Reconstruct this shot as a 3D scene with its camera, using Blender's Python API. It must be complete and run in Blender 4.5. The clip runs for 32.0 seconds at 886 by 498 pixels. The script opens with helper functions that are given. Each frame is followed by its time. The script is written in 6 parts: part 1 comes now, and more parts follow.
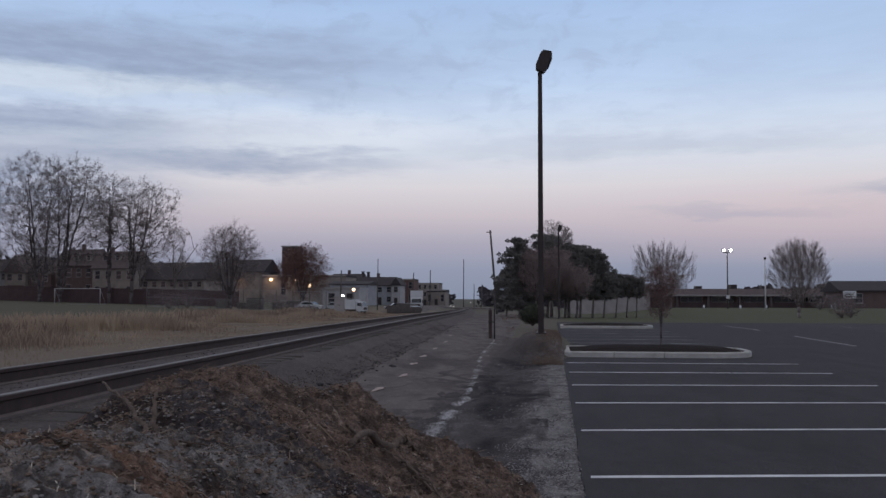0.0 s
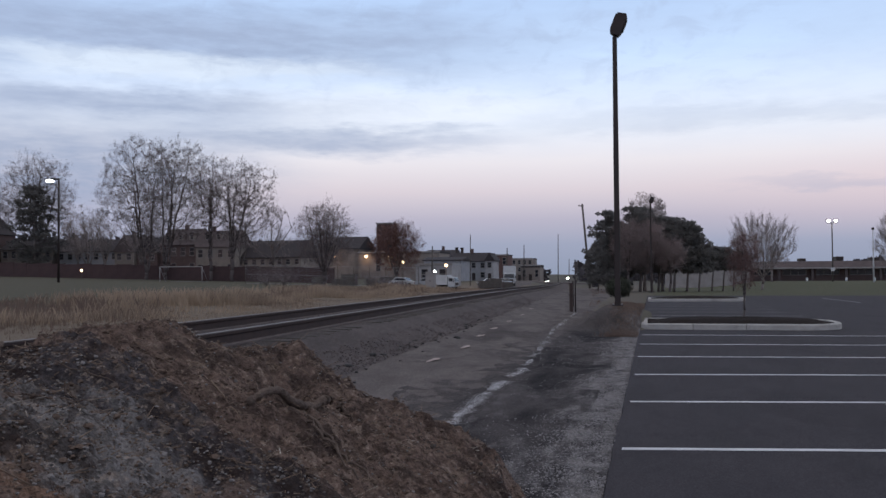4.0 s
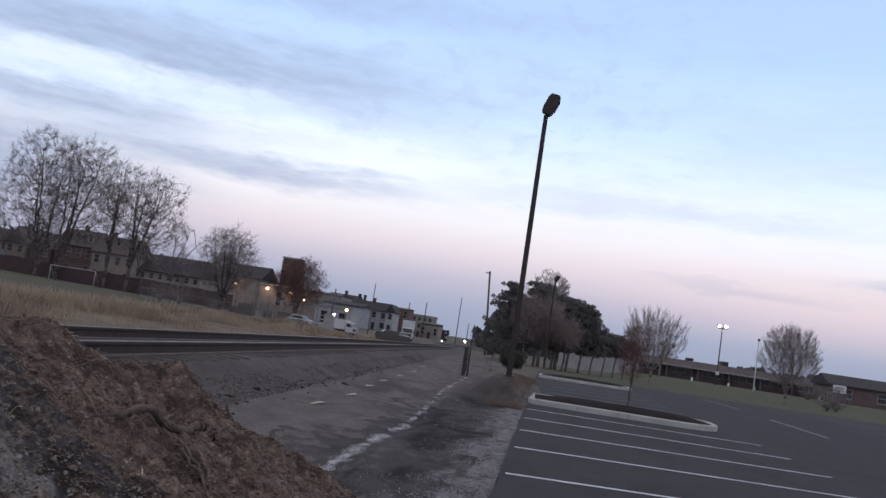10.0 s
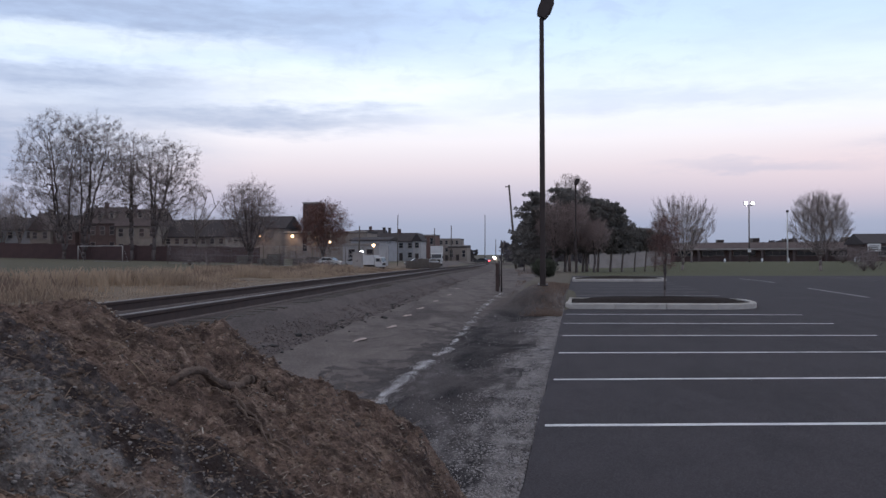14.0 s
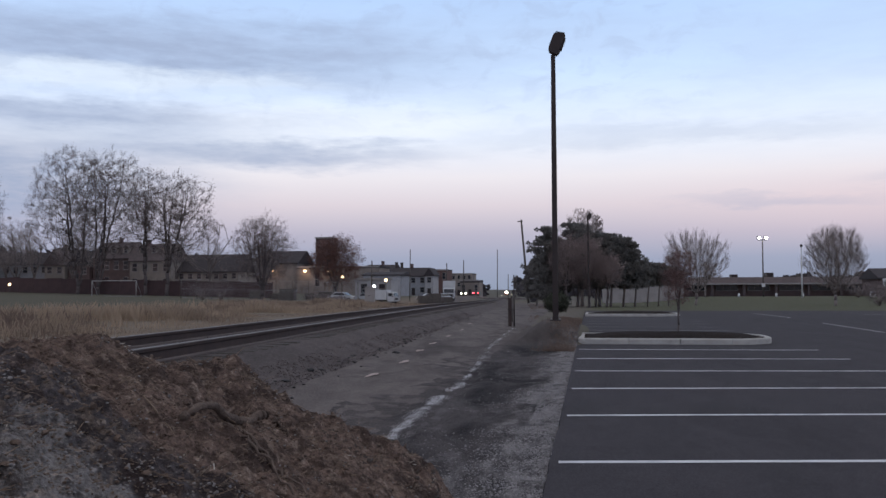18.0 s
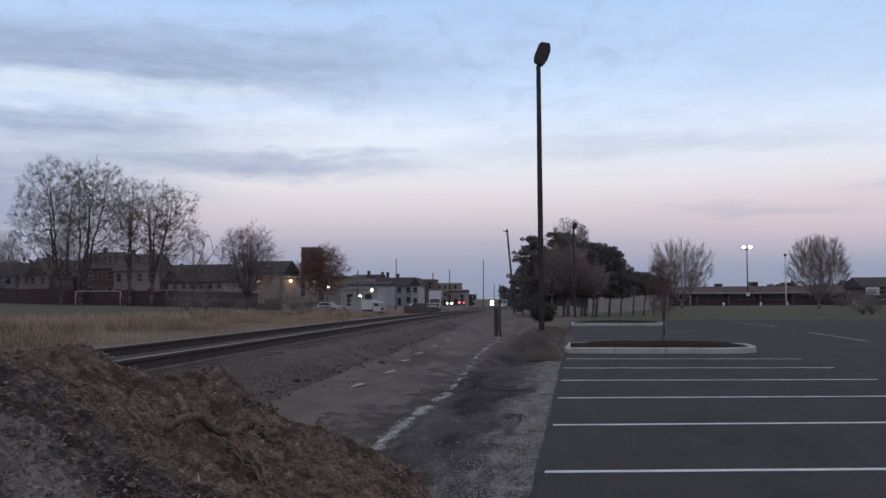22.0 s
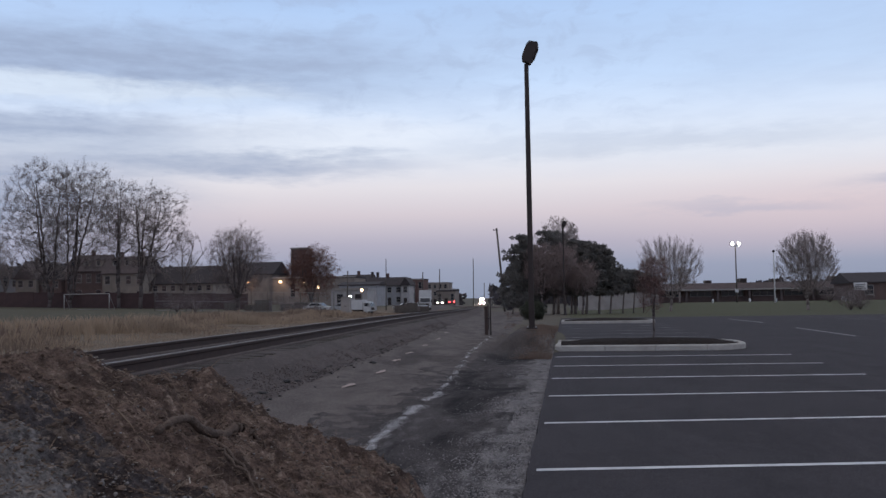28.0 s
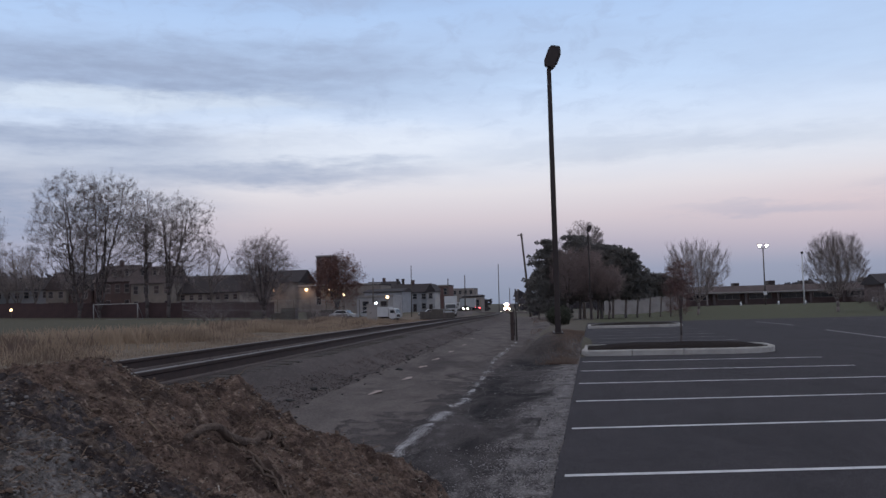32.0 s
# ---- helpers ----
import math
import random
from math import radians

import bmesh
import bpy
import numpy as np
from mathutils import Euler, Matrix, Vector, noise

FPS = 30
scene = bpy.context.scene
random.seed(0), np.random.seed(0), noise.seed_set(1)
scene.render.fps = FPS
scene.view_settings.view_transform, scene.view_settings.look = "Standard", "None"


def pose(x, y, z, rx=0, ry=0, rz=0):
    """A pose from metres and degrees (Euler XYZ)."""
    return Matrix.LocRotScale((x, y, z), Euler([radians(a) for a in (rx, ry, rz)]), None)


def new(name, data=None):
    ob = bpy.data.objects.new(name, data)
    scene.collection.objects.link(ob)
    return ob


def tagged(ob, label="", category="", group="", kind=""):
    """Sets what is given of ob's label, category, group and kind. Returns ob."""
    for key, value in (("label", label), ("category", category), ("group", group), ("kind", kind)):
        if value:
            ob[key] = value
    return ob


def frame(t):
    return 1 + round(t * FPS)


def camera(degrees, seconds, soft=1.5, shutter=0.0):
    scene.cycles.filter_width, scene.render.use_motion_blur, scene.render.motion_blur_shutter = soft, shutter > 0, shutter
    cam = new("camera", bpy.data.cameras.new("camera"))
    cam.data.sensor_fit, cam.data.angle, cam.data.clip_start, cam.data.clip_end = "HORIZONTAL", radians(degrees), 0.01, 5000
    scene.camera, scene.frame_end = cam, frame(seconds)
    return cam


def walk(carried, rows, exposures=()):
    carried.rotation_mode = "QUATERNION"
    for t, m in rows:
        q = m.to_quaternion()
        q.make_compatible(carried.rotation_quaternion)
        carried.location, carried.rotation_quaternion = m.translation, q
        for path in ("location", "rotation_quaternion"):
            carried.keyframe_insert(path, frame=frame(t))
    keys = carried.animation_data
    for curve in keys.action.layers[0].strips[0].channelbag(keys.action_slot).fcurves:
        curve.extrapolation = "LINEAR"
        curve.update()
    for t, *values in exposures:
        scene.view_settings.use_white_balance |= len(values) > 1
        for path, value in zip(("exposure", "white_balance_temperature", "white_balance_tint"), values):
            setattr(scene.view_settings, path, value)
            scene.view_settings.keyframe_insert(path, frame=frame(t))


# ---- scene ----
# A railway line beside a car park at dusk. x to the right, y along the tracks and the car park's edge, z up.
import itertools


def eye(x, y, z, yaw, pitch, roll):
    """A camera pose from its place, its turn to the left, its tilt upwards and its lean to the left, in degrees."""
    return pose(x, y, z, 0, 0, yaw) @ pose(0, 0, 0, 90 + pitch) @ pose(0, 0, 0, 0, 0, roll)


cam = camera(52.1, 32.0)
PATH = [
    (0.0, eye(-0.575, -0.390, 1.545, 6.96, 3.06, 0.07)),
    (0.5, eye(-0.465, -0.260, 1.543, 10.88, 3.04, 1.31)),
    (1.0, eye(-0.368, -0.180, 1.549, 13.07, 3.21, 0.70)),
    (1.5, eye(-0.300, -0.140, 1.557, 10.49, 4.40, 0.29)),
    (2.0, eye(-0.222, -0.085, 1.547, 14.12, 5.32, 1.97)),
    (2.5, eye(-0.137, -0.030, 1.528, 17.32, 3.67, -0.20)),
    (3.0, eye(-0.067, 0.000, 1.495, 15.49, 3.72, -1.05)),
    (3.5, eye(-0.027, 0.020, 1.448, 13.71, 1.62, -1.03)),
    (5.5, eye(0.000, 0.000, 1.441, 12.39, 1.65, 0.14)),
    (6.0, eye(0.000, 0.000, 1.441, 11.39, 1.64, -0.13)),
    (6.5, eye(0.000, 0.000, 1.441, 10.46, 1.49, 0.15)),
    (7.0, eye(0.000, 0.000, 1.441, 9.56, 1.58, 0.36)),
    (7.5, eye(0.000, 0.000, 1.441, 9.03, 1.56, 0.26)),
    (8.0, eye(0.000, 0.000, 1.441, 8.90, 1.46, 0.10)),
    (8.5, eye(0.000, 0.000, 1.441, 8.94, 1.32, 0.45)),
    (9.0, eye(0.000, 0.000, 1.441, 8.63, 1.38, -0.61)),
    (9.5, eye(0.000, 0.000, 1.441, 7.93, 1.52, 4.66)),
    (10.0, eye(0.000, 0.000, 1.441, 7.41, 5.25, 8.62)),
    (10.5, eye(0.000, 0.000, 1.441, 8.22, 6.73, 6.34)),
    (11.0, eye(0.000, 0.000, 1.441, 8.48, 7.39, 6.37)),
    (11.5, eye(0.000, 0.000, 1.441, 8.60, 7.55, 5.68)),
    (12.0, eye(0.000, 0.000, 1.441, 8.29, 7.67, 2.81)),
    (12.5, eye(0.000, 0.000, 1.441, 7.37, 6.45, 1.72)),
    (13.0, eye(0.000, 0.000, 1.441, 7.20, 4.57, 0.48)),
    (13.5, eye(0.000, 0.000, 1.441, 8.06, 1.14, -1.27)),
    (14.0, eye(0.000, 0.000, 1.441, 8.43, 0.28, -0.25)),
    (14.5, eye(0.000, 0.000, 1.441, 8.89, 1.00, -0.85)),
    (15.0, eye(0.000, 0.000, 1.441, 8.95, 1.41, -1.00)),
    (15.5, eye(0.000, 0.000, 1.441, 9.04, 1.78, -1.15)),
    (17.5, eye(0.000, 0.000, 1.441, 9.25, 2.49, -0.54)),
    (18.0, eye(0.000, 0.000, 1.441, 9.20, 2.48, -0.26)),
    (18.5, eye(0.000, 0.000, 1.441, 8.98, 2.47, -0.24)),
    (19.0, eye(0.000, 0.000, 1.441, 8.88, 2.52, -0.31)),
    (19.5, eye(0.000, 0.000, 1.441, 8.88, 2.59, -0.55)),
    (20.0, eye(0.000, 0.000, 1.441, 8.86, 3.57, -0.06)),
    (20.5, eye(0.000, 0.000, 1.441, 8.46, 3.74, -0.12)),
    (21.0, eye(0.000, 0.000, 1.441, 8.36, 3.44, -0.61)),
    (21.5, eye(0.000, 0.000, 1.441, 8.34, 3.25, -0.43)),
    (22.0, eye(0.000, 0.000, 1.441, 8.31, 3.09, -0.37)),
    (22.5, eye(0.000, 0.000, 1.441, 8.21, 2.95, -0.25)),
    (23.0, eye(0.000, 0.000, 1.441, 8.21, 2.98, -0.01)),
    (23.5, eye(0.000, 0.000, 1.441, 8.16, 2.90, 0.07)),
    (24.0, eye(0.000, 0.000, 1.441, 8.11, 2.80, -0.11)),
    (24.5, eye(0.000, 0.000, 1.441, 8.09, 2.88, -0.23)),
    (25.0, eye(0.000, 0.000, 1.441, 8.05, 2.95, -0.66)),
    (25.5, eye(0.000, 0.000, 1.441, 8.07, 2.93, -0.78)),
    (27.5, eye(0.000, 0.000, 1.441, 7.78, 3.06, -0.73)),
    (28.0, eye(0.000, 0.000, 1.441, 7.66, 3.04, -0.94)),
    (28.5, eye(0.000, 0.000, 1.441, 7.69, 2.91, -1.05)),
    (29.0, eye(0.000, 0.000, 1.441, 7.73, 2.83, -1.02)),
    (29.5, eye(0.000, 0.000, 1.441, 7.78, 2.57, -0.95)),
    (30.0, eye(0.000, 0.000, 1.441, 8.06, 2.72, -1.12)),
    (30.5, eye(0.000, 0.000, 1.441, 8.36, 3.06, 2.32)),
    (31.0, eye(0.000, 0.000, 1.441, 8.80, 3.45, 0.71)),
    (31.5, eye(0.000, 0.000, 1.441, 9.00, 3.46, -0.45)),
    (32.0, eye(0.000, 0.000, 1.441, 9.22, 3.46, -1.61)),
]
EXPOSURES = [(0.0, -0.1), (1.0, 0.08), (2.0, -0.06), (3.0, 0.06), (6.0, 0.28), (9.0, 0.32), (10.0, 0.36), (11.0, 0.2), (12.0, -0.50), (12.4, -0.60), (13.0, -0.54), (14.0, 0.38), (15.0, 0.38), (18.0, 0.22), (20.0, 0.24), (21.0, 0.14), (22.0, 0.10), (28.0, 0.08), (32.0, 0.04)]
walk(cam, PATH, EXPOSURES)

# ---- sky ----
world = bpy.data.worlds.new("world")
scene.world = world
world.use_nodes = True


class Nodes:
    """Short hands for wiring nodes."""

    def __init__(self, tree):
        self.t = tree
        tree.nodes.clear()

    def add(self, kind, **values):
        n = self.t.nodes.new(kind)
        for k, v in values.items():
            n.inputs[k.replace("_", " ")].default_value = v
        return n

    def link(self, a, b):
        self.t.links.new(a, b)

    def _in(self, socket, v):
        if isinstance(v, (int, float, tuple)):
            socket.default_value = v
        else:
            self.t.links.new(v, socket)

    def math(self, op, a, b=0.0, c=0.0, clamp=False):
        n = self.t.nodes.new("ShaderNodeMath")
        n.operation, n.use_clamp = op, clamp
        for s, v in zip(n.inputs, (a, b, c)):
            self._in(s, v)
        return n.outputs[0]

    def mix(self, f, a, b, blend="MIX"):
        n = self.t.nodes.new("ShaderNodeMix")
        n.data_type, n.blend_type = "RGBA", blend
        self._in(n.inputs[0], f)
        self._in(n.inputs[6], a if not isinstance(a, tuple) else (*a[:3], 1))
        self._in(n.inputs[7], b if not isinstance(b, tuple) else (*b[:3], 1))
        return n.outputs[2]

    def noise(self, vec, scale, detail=4.0, rough=0.55, dist=0.0):
        n = self.t.nodes.new("ShaderNodeTexNoise")
        n.inputs["Scale"].default_value, n.inputs["Detail"].default_value = scale, detail
        n.inputs["Roughness"].default_value, n.inputs["Distortion"].default_value = rough, dist
        if vec is not None:
            self.t.links.new(vec, n.inputs["Vector"])
        return n.outputs["Fac"]

    def ramp(self, fac, stops, mode="LINEAR"):
        n = self.t.nodes.new("ShaderNodeValToRGB")
        r = n.color_ramp
        r.interpolation = mode
        while len(r.elements) < len(stops):
            r.elements.new(0.5)
        for e, (p, c) in zip(r.elements, stops):
            e.position = p
            e.color = (c, c, c, 1) if isinstance(c, (int, float)) else (*c[:3], 1)
        self._in(n.inputs[0], fac)
        return n.outputs[0]

    def step(self, v, a, b):
        n = self.t.nodes.new("ShaderNodeMapRange")
        n.interpolation_type = "SMOOTHSTEP"
        self._in(n.inputs[0], v)
        n.inputs[1].default_value, n.inputs[2].default_value = a, b
        return n.outputs[0]


def build_sky():
    k = Nodes(world.node_tree)
    tc = k.add("ShaderNodeTexCoord")
    sep = k.add("ShaderNodeSeparateXYZ")
    k.link(tc.outputs["Generated"], sep.inputs[0])
    x, y, z = sep.outputs
    az = k.math("MULTIPLY", k.math("ARCTAN2", x, y), 57.2958)
    el = k.math("MULTIPLY", k.math("ARCSINE", z), 57.2958)
    col = k.ramp(k.math("DIVIDE", el, 45.0, clamp=True), [
        (0.0, (0.25, 0.295, 0.40)), (0.04, (0.285, 0.33, 0.455)), (0.075, (0.40, 0.395, 0.51)), (0.115, (0.60, 0.545, 0.615)), (0.155, (0.71, 0.685, 0.745)),
        (0.20, (0.70, 0.75, 0.86)), (0.30, (0.54, 0.69, 0.94)), (0.42, (0.39, 0.55, 0.84)), (1.0, (0.24, 0.30, 0.42))])
    # rosier low sky towards the right
    rose = k.math("MULTIPLY", k.step(az, -5.0, 18.0), k.math("MULTIPLY", k.step(el, 1.5, 4.5), k.math("SUBTRACT", 1.0, k.step(el, 5.0, 8.0))))
    col = k.mix(k.math("MULTIPLY", rose, 0.42), col, (0.67, 0.535, 0.585))
    # streaked clouds
    flat = k.add("ShaderNodeCombineXYZ")
    k._in(flat.inputs[0], k.math("MULTIPLY", az, 0.055))
    k._in(flat.inputs[1], k.math("MULTIPLY", el, 0.26))
    v = flat.outputs[0]
    curl = k.add("ShaderNodeCombineXYZ")
    k._in(curl.inputs[0], k.math("MULTIPLY", az, 0.16))
    k._in(curl.inputs[1], k.math("MULTIPLY", el, 0.30))
    puff = k.noise(curl.outputs[0], 2.6, 6.0, 0.6, 0.6)
    warp = k.math("MULTIPLY", k.math("SUBTRACT", k.noise(v, 1.7, 5.0, 0.6), 0.5), 7.0)
    warp2 = k.math("MULTIPLY", k.math("SUBTRACT", k.noise(v, 4.5, 4.0, 0.6), 0.5), 2.6)
    warp3 = k.math("MULTIPLY", k.math("SUBTRACT", k.noise(v, 13.0, 5.0, 0.65), 0.5), 1.1)
    el2 = k.math("ADD", el, k.math("MULTIPLY", k.math("ADD", k.math("ADD", warp, warp2), warp3), 0.42))
    az2 = k.math("ADD", az, k.math("MULTIPLY", warp, 1.7))

    def bank(a0, e0, wa, we, soft=0.75):
        da = k.math("DIVIDE", k.math("SUBTRACT", az2, a0), wa)
        de = k.math("DIVIDE", k.math("SUBTRACT", el2, e0), we)
        d = k.math("SQRT", k.math("ADD", k.math("MULTIPLY", da, da), k.math("MULTIPLY", de, de)))
        return k.math("SUBTRACT", 1.0, k.step(d, 1.0 - soft, 1.0 + soft * 0.4))

    banks = [(bank(-28, 14.3, 22, 2.4), 0.9), (bank(-24, 19.6, 22, 1.5), 0.45), (bank(-31, 10.2, 15, 1.1), 0.85), (bank(-21, 8.5, 13, 1.05), 0.8), (bank(-37, 6.2, 14, 3.6), 0.95),
             (bank(-4, 15.5, 14, 2.2), 0.2), (bank(-15, 12.6, 12, 1.0), 0.2),
             (bank(6, 9.3, 15, 0.9), 0.3), (bank(11, 5.2, 7, 0.5), 0.35), (bank(22, 6.3, 6, 0.7), 0.5), (bank(18, 14.0, 14, 2.6), 0.22), (bank(-45, 13.0, 9, 6), 0.6)]
    for b, s in banks:
        grain = k.step(k.noise(v, 6.0, 6.0, 0.62), 0.25, 0.7)
        col = k.mix(k.math("MULTIPLY", b, k.math("MULTIPLY_ADD", grain, 0.3 * s, 0.68 * s)), col, (0.285, 0.35, 0.51))
    # brighter torn gaps between them
    gaps = k.math("MULTIPLY", bank(-30, 12.6, 15, 0.9), 0.5)
    col = k.mix(gaps, col, (0.80, 0.88, 0.97))
    col = k.mix(k.math("MULTIPLY", bank(-16, 10.3, 12, 1.4), 0.4), col, (0.84, 0.88, 0.96))
    # faint mottling all over
    mott = k.math("MULTIPLY", k.step(k.noise(v, 4.0, 5.0, 0.55), 0.40, 0.66), k.step(el, 5.0, 12.0))
    col = k.mix(k.math("MULTIPLY", mott, 0.11), col, (0.38, 0.46, 0.66))
    puffs = k.math("MULTIPLY", k.step(puff, 0.47, 0.66), k.math("MULTIPLY", k.step(el, 8.0, 14.0), k.math("SUBTRACT", 1.0, k.step(az, 0.0, 16.0))))
    col = k.mix(k.math("MULTIPLY", puffs, 0.26), col, (0.33, 0.40, 0.57))
    # out-of-view sky overhead, greyed and brightened to light the ground; dark below the horizon
    over = k.math("MULTIPLY", k.step(el, 20, 40), 0.85)
    col = k.mix(over, col, (0.60, 0.585, 0.62))
    low = k.math("SUBTRACT", 1.0, k.step(el, -2.0, 0.0))
    col = k.mix(low, col, (0.10, 0.10, 0.12))
    sky = k.add("ShaderNodeTexSky")
    sky.sky_type, sky.sun_disc = "NISHITA", False
    sky.sun_elevation, sky.sun_rotation = radians(1.0), radians(200)
    bg, bg2 = k.add("ShaderNodeBackground", Strength=1.0), k.add("ShaderNodeBackground", Strength=0.02)
    k.link(col, bg.inputs[0]), k.link(sky.outputs[0], bg2.inputs[0])
    both, out = k.add("ShaderNodeAddShader"), k.add("ShaderNodeOutputWorld")
    k.link(bg.outputs[0], both.inputs[0]), k.link(bg2.outputs[0], both.inputs[1]), k.link(both.outputs[0], out.inputs[0])


build_sky()

# ---- materials ----
MATS = {}


def mat(name, base, second=None, scale=8.0, rough=0.75, metal=0.0, bump=0.0, fine=60.0, third=None, emit=0.0, spec=0.3, each=0.0, thin=0.0):
    """A material with two scales of colour variation and a fine relief. each: how far pieces differ from one another."""
    if name in MATS:
        return MATS[name]
    m = bpy.data.materials.new(name)
    m.use_nodes = True
    k = Nodes(m.node_tree)
    tc = k.add("ShaderNodeTexCoord")
    vec = tc.outputs["Object"]
    p = k.add("ShaderNodeBsdfPrincipled", Roughness=rough, Metallic=metal)
    p.inputs["Specular IOR Level"].default_value = spec
    second = second or tuple(c * 0.75 for c in base)
    col = k.mix(k.step(k.noise(vec, scale, 5.0, 0.6), 0.32, 0.68), base, second)
    grain = k.noise(vec, fine, 3.0, 0.6)
    col = k.mix(0.35, col, k.mix(grain, tuple(c * 0.45 for c in base), tuple(min(1, c * 1.5) for c in base)))
    if third:
        col = k.mix(k.step(k.noise(vec, scale * 0.31, 6.0, 0.65), 0.52, 0.68), col, third)
    if each:
        oi = k.add("ShaderNodeObjectInfo")
        col = k.mix(1.0, col, k.ramp(oi.outputs["Random"], [(0.0, 1 - each), (1.0, 1.0)]), "MULTIPLY")
    k.link(col, p.inputs["Base Color"])
    if bump:
        b = k.add("ShaderNodeBump", Strength=min(1.0, bump), Distance=0.02)
        k.link(grain, b.inputs["Height"])
        k.link(b.outputs[0], p.inputs["Normal"])
    if emit:
        p.inputs["Emission Color"].default_value = (*base, 1)
        p.inputs["Emission Strength"].default_value = emit
    out = k.add("ShaderNodeOutputMaterial")
    if thin:
        # thin leaves and needles let part of the light through
        tl, both = k.add("ShaderNodeBsdfTranslucent"), k.add("ShaderNodeMixShader", Fac=thin)
        k.link(col, tl.inputs["Color"])
        k.link(p.outputs[0], both.inputs[1]), k.link(tl.outputs[0], both.inputs[2]), k.link(both.outputs[0], out.inputs[0])
    else:
        k.link(p.outputs[0], out.inputs[0])
    MATS[name] = m
    return m


def glow(name, color, power):
    """A lit lamp."""
    if name not in MATS:
        m = bpy.data.materials.new(name)
        m.use_nodes = True
        k = Nodes(m.node_tree)
        e, out = k.add("ShaderNodeEmission", Strength=power), k.add("ShaderNodeOutputMaterial")
        e.inputs[0].default_value = (*color, 1)
        k.link(e.outputs[0], out.inputs[0])
        MATS[name] = m
    return MATS[name]


def ground_material():
    """Grass, dry verge and dirt, laid out by place."""
    m = bpy.data.materials.new("open_ground")
    m.use_nodes = True
    k = Nodes(m.node_tree)
    g = k.add("ShaderNodeNewGeometry")
    sep = k.add("ShaderNodeSeparateXYZ")
    k.link(g.outputs["Position"], sep.inputs[0])
    x, y, _ = sep.outputs
    pos = g.outputs["Position"]
    big, mid, fine = k.noise(pos, 0.12, 5.0), k.noise(pos, 1.1, 6.0, 0.65), k.noise(pos, 22.0, 4.0, 0.7)
    lawn = k.mix(mid, (0.058, 0.057, 0.039), (0.092, 0.084, 0.060))
    dry = k.mix(mid, (0.16, 0.12, 0.095), (0.25, 0.195, 0.15))
    dirt = k.mix(mid, (0.085, 0.072, 0.062), (0.15, 0.13, 0.115))
    wob = k.math("MULTIPLY", k.math("SUBTRACT", big, 0.5), 9.0)
    u = k.math("ADD", k.math("MULTIPLY_ADD", y, 0.083, x), wob)
    is_dry = k.math("MULTIPLY", k.step(u, -26.0, -20.0), k.math("SUBTRACT", 1.0, k.step(u, -10.0, -8.0)))
    col = k.mix(k.step(u, -11.0, -9.0), lawn, dirt)
    col = k.mix(is_dry, col, dry)
    col = k.mix(k.math("MULTIPLY", k.step(x, -1.0, 1.0), k.step(y, 20.0, 22.0)), col, k.mix(mid, (0.048, 0.060, 0.030), (0.085, 0.090, 0.052)))
    col = k.mix(k.step(y, 160.0, 240.0), col, k.mix(mid, (0.05, 0.05, 0.045), (0.08, 0.075, 0.065)))
    col = k.mix(0.4, col, k.mix(fine, (0.03, 0.028, 0.022), (0.2, 0.18, 0.14)))
    p = k.add("ShaderNodeBsdfPrincipled", Roughness=0.95)
    p.inputs["Specular IOR Level"].default_value = 0.1
    k.link(col, p.inputs["Base Color"])
    b = k.add("ShaderNodeBump", Strength=0.8, Distance=0.05)
    k.link(fine, b.inputs["Height"]), k.link(b.outputs[0], p.inputs["Normal"])
    out = k.add("ShaderNodeOutputMaterial")
    k.link(p.outputs[0], out.inputs[0])
    return m


def asphalt_material(name, dark, light, patch, patch_at, rough, stone=90.0, stain=0.35):
    """Asphalt or packed surface with patches, stones and stains."""
    m = bpy.data.materials.new(name)
    m.use_nodes = True
    k = Nodes(m.node_tree)
    g = k.add("ShaderNodeNewGeometry")
    pos = g.outputs["Position"]
    along = k.add("ShaderNodeMapping", Scale=(1.0, 0.35, 1.0))
    k.link(pos, along.inputs["Vector"])
    long = along.outputs[0]
    big, mid, fine = k.noise(long, 0.5, 6.0, 0.6, 0.6), k.noise(long, 2.2, 6.0, 0.65), k.noise(pos, stone, 3.0, 0.6)
    col = k.mix(k.step(mid, 0.34, 0.66), dark, light)
    col = k.mix(k.step(big, patch_at, patch_at + 0.1), col, patch)
    vor = k.add("ShaderNodeTexVoronoi", Scale=stone * 0.55)
    k.link(pos, vor.inputs["Vector"])
    col = k.mix(0.35, col, k.mix(k.ramp(vor.outputs["Distance"], [(0.0, 1.0), (0.55, 0.0)]), tuple(c * 0.35 for c in dark), tuple(min(1, c * 1.7) for c in light)))
    col = k.mix(k.math("MULTIPLY", k.step(k.noise(long, 0.9, 5.0, 0.7, 1.0), 0.50, 0.62), stain), col, tuple(c * 0.42 for c in dark))
    p = k.add("ShaderNodeBsdfPrincipled")
    p.inputs["Specular IOR Level"].default_value = 0.12
    k._in(p.inputs["Roughness"], k.math("MULTIPLY_ADD", mid, 0.2, rough))
    k.link(col, p.inputs["Base Color"])
    b = k.add("ShaderNodeBump", Strength=0.5, Distance=0.012)
    k.link(fine, b.inputs["Height"]), k.link(b.outputs[0], p.inputs["Normal"])
    out = k.add("ShaderNodeOutputMaterial")
    k.link(p.outputs[0], out.inputs[0])
    return m


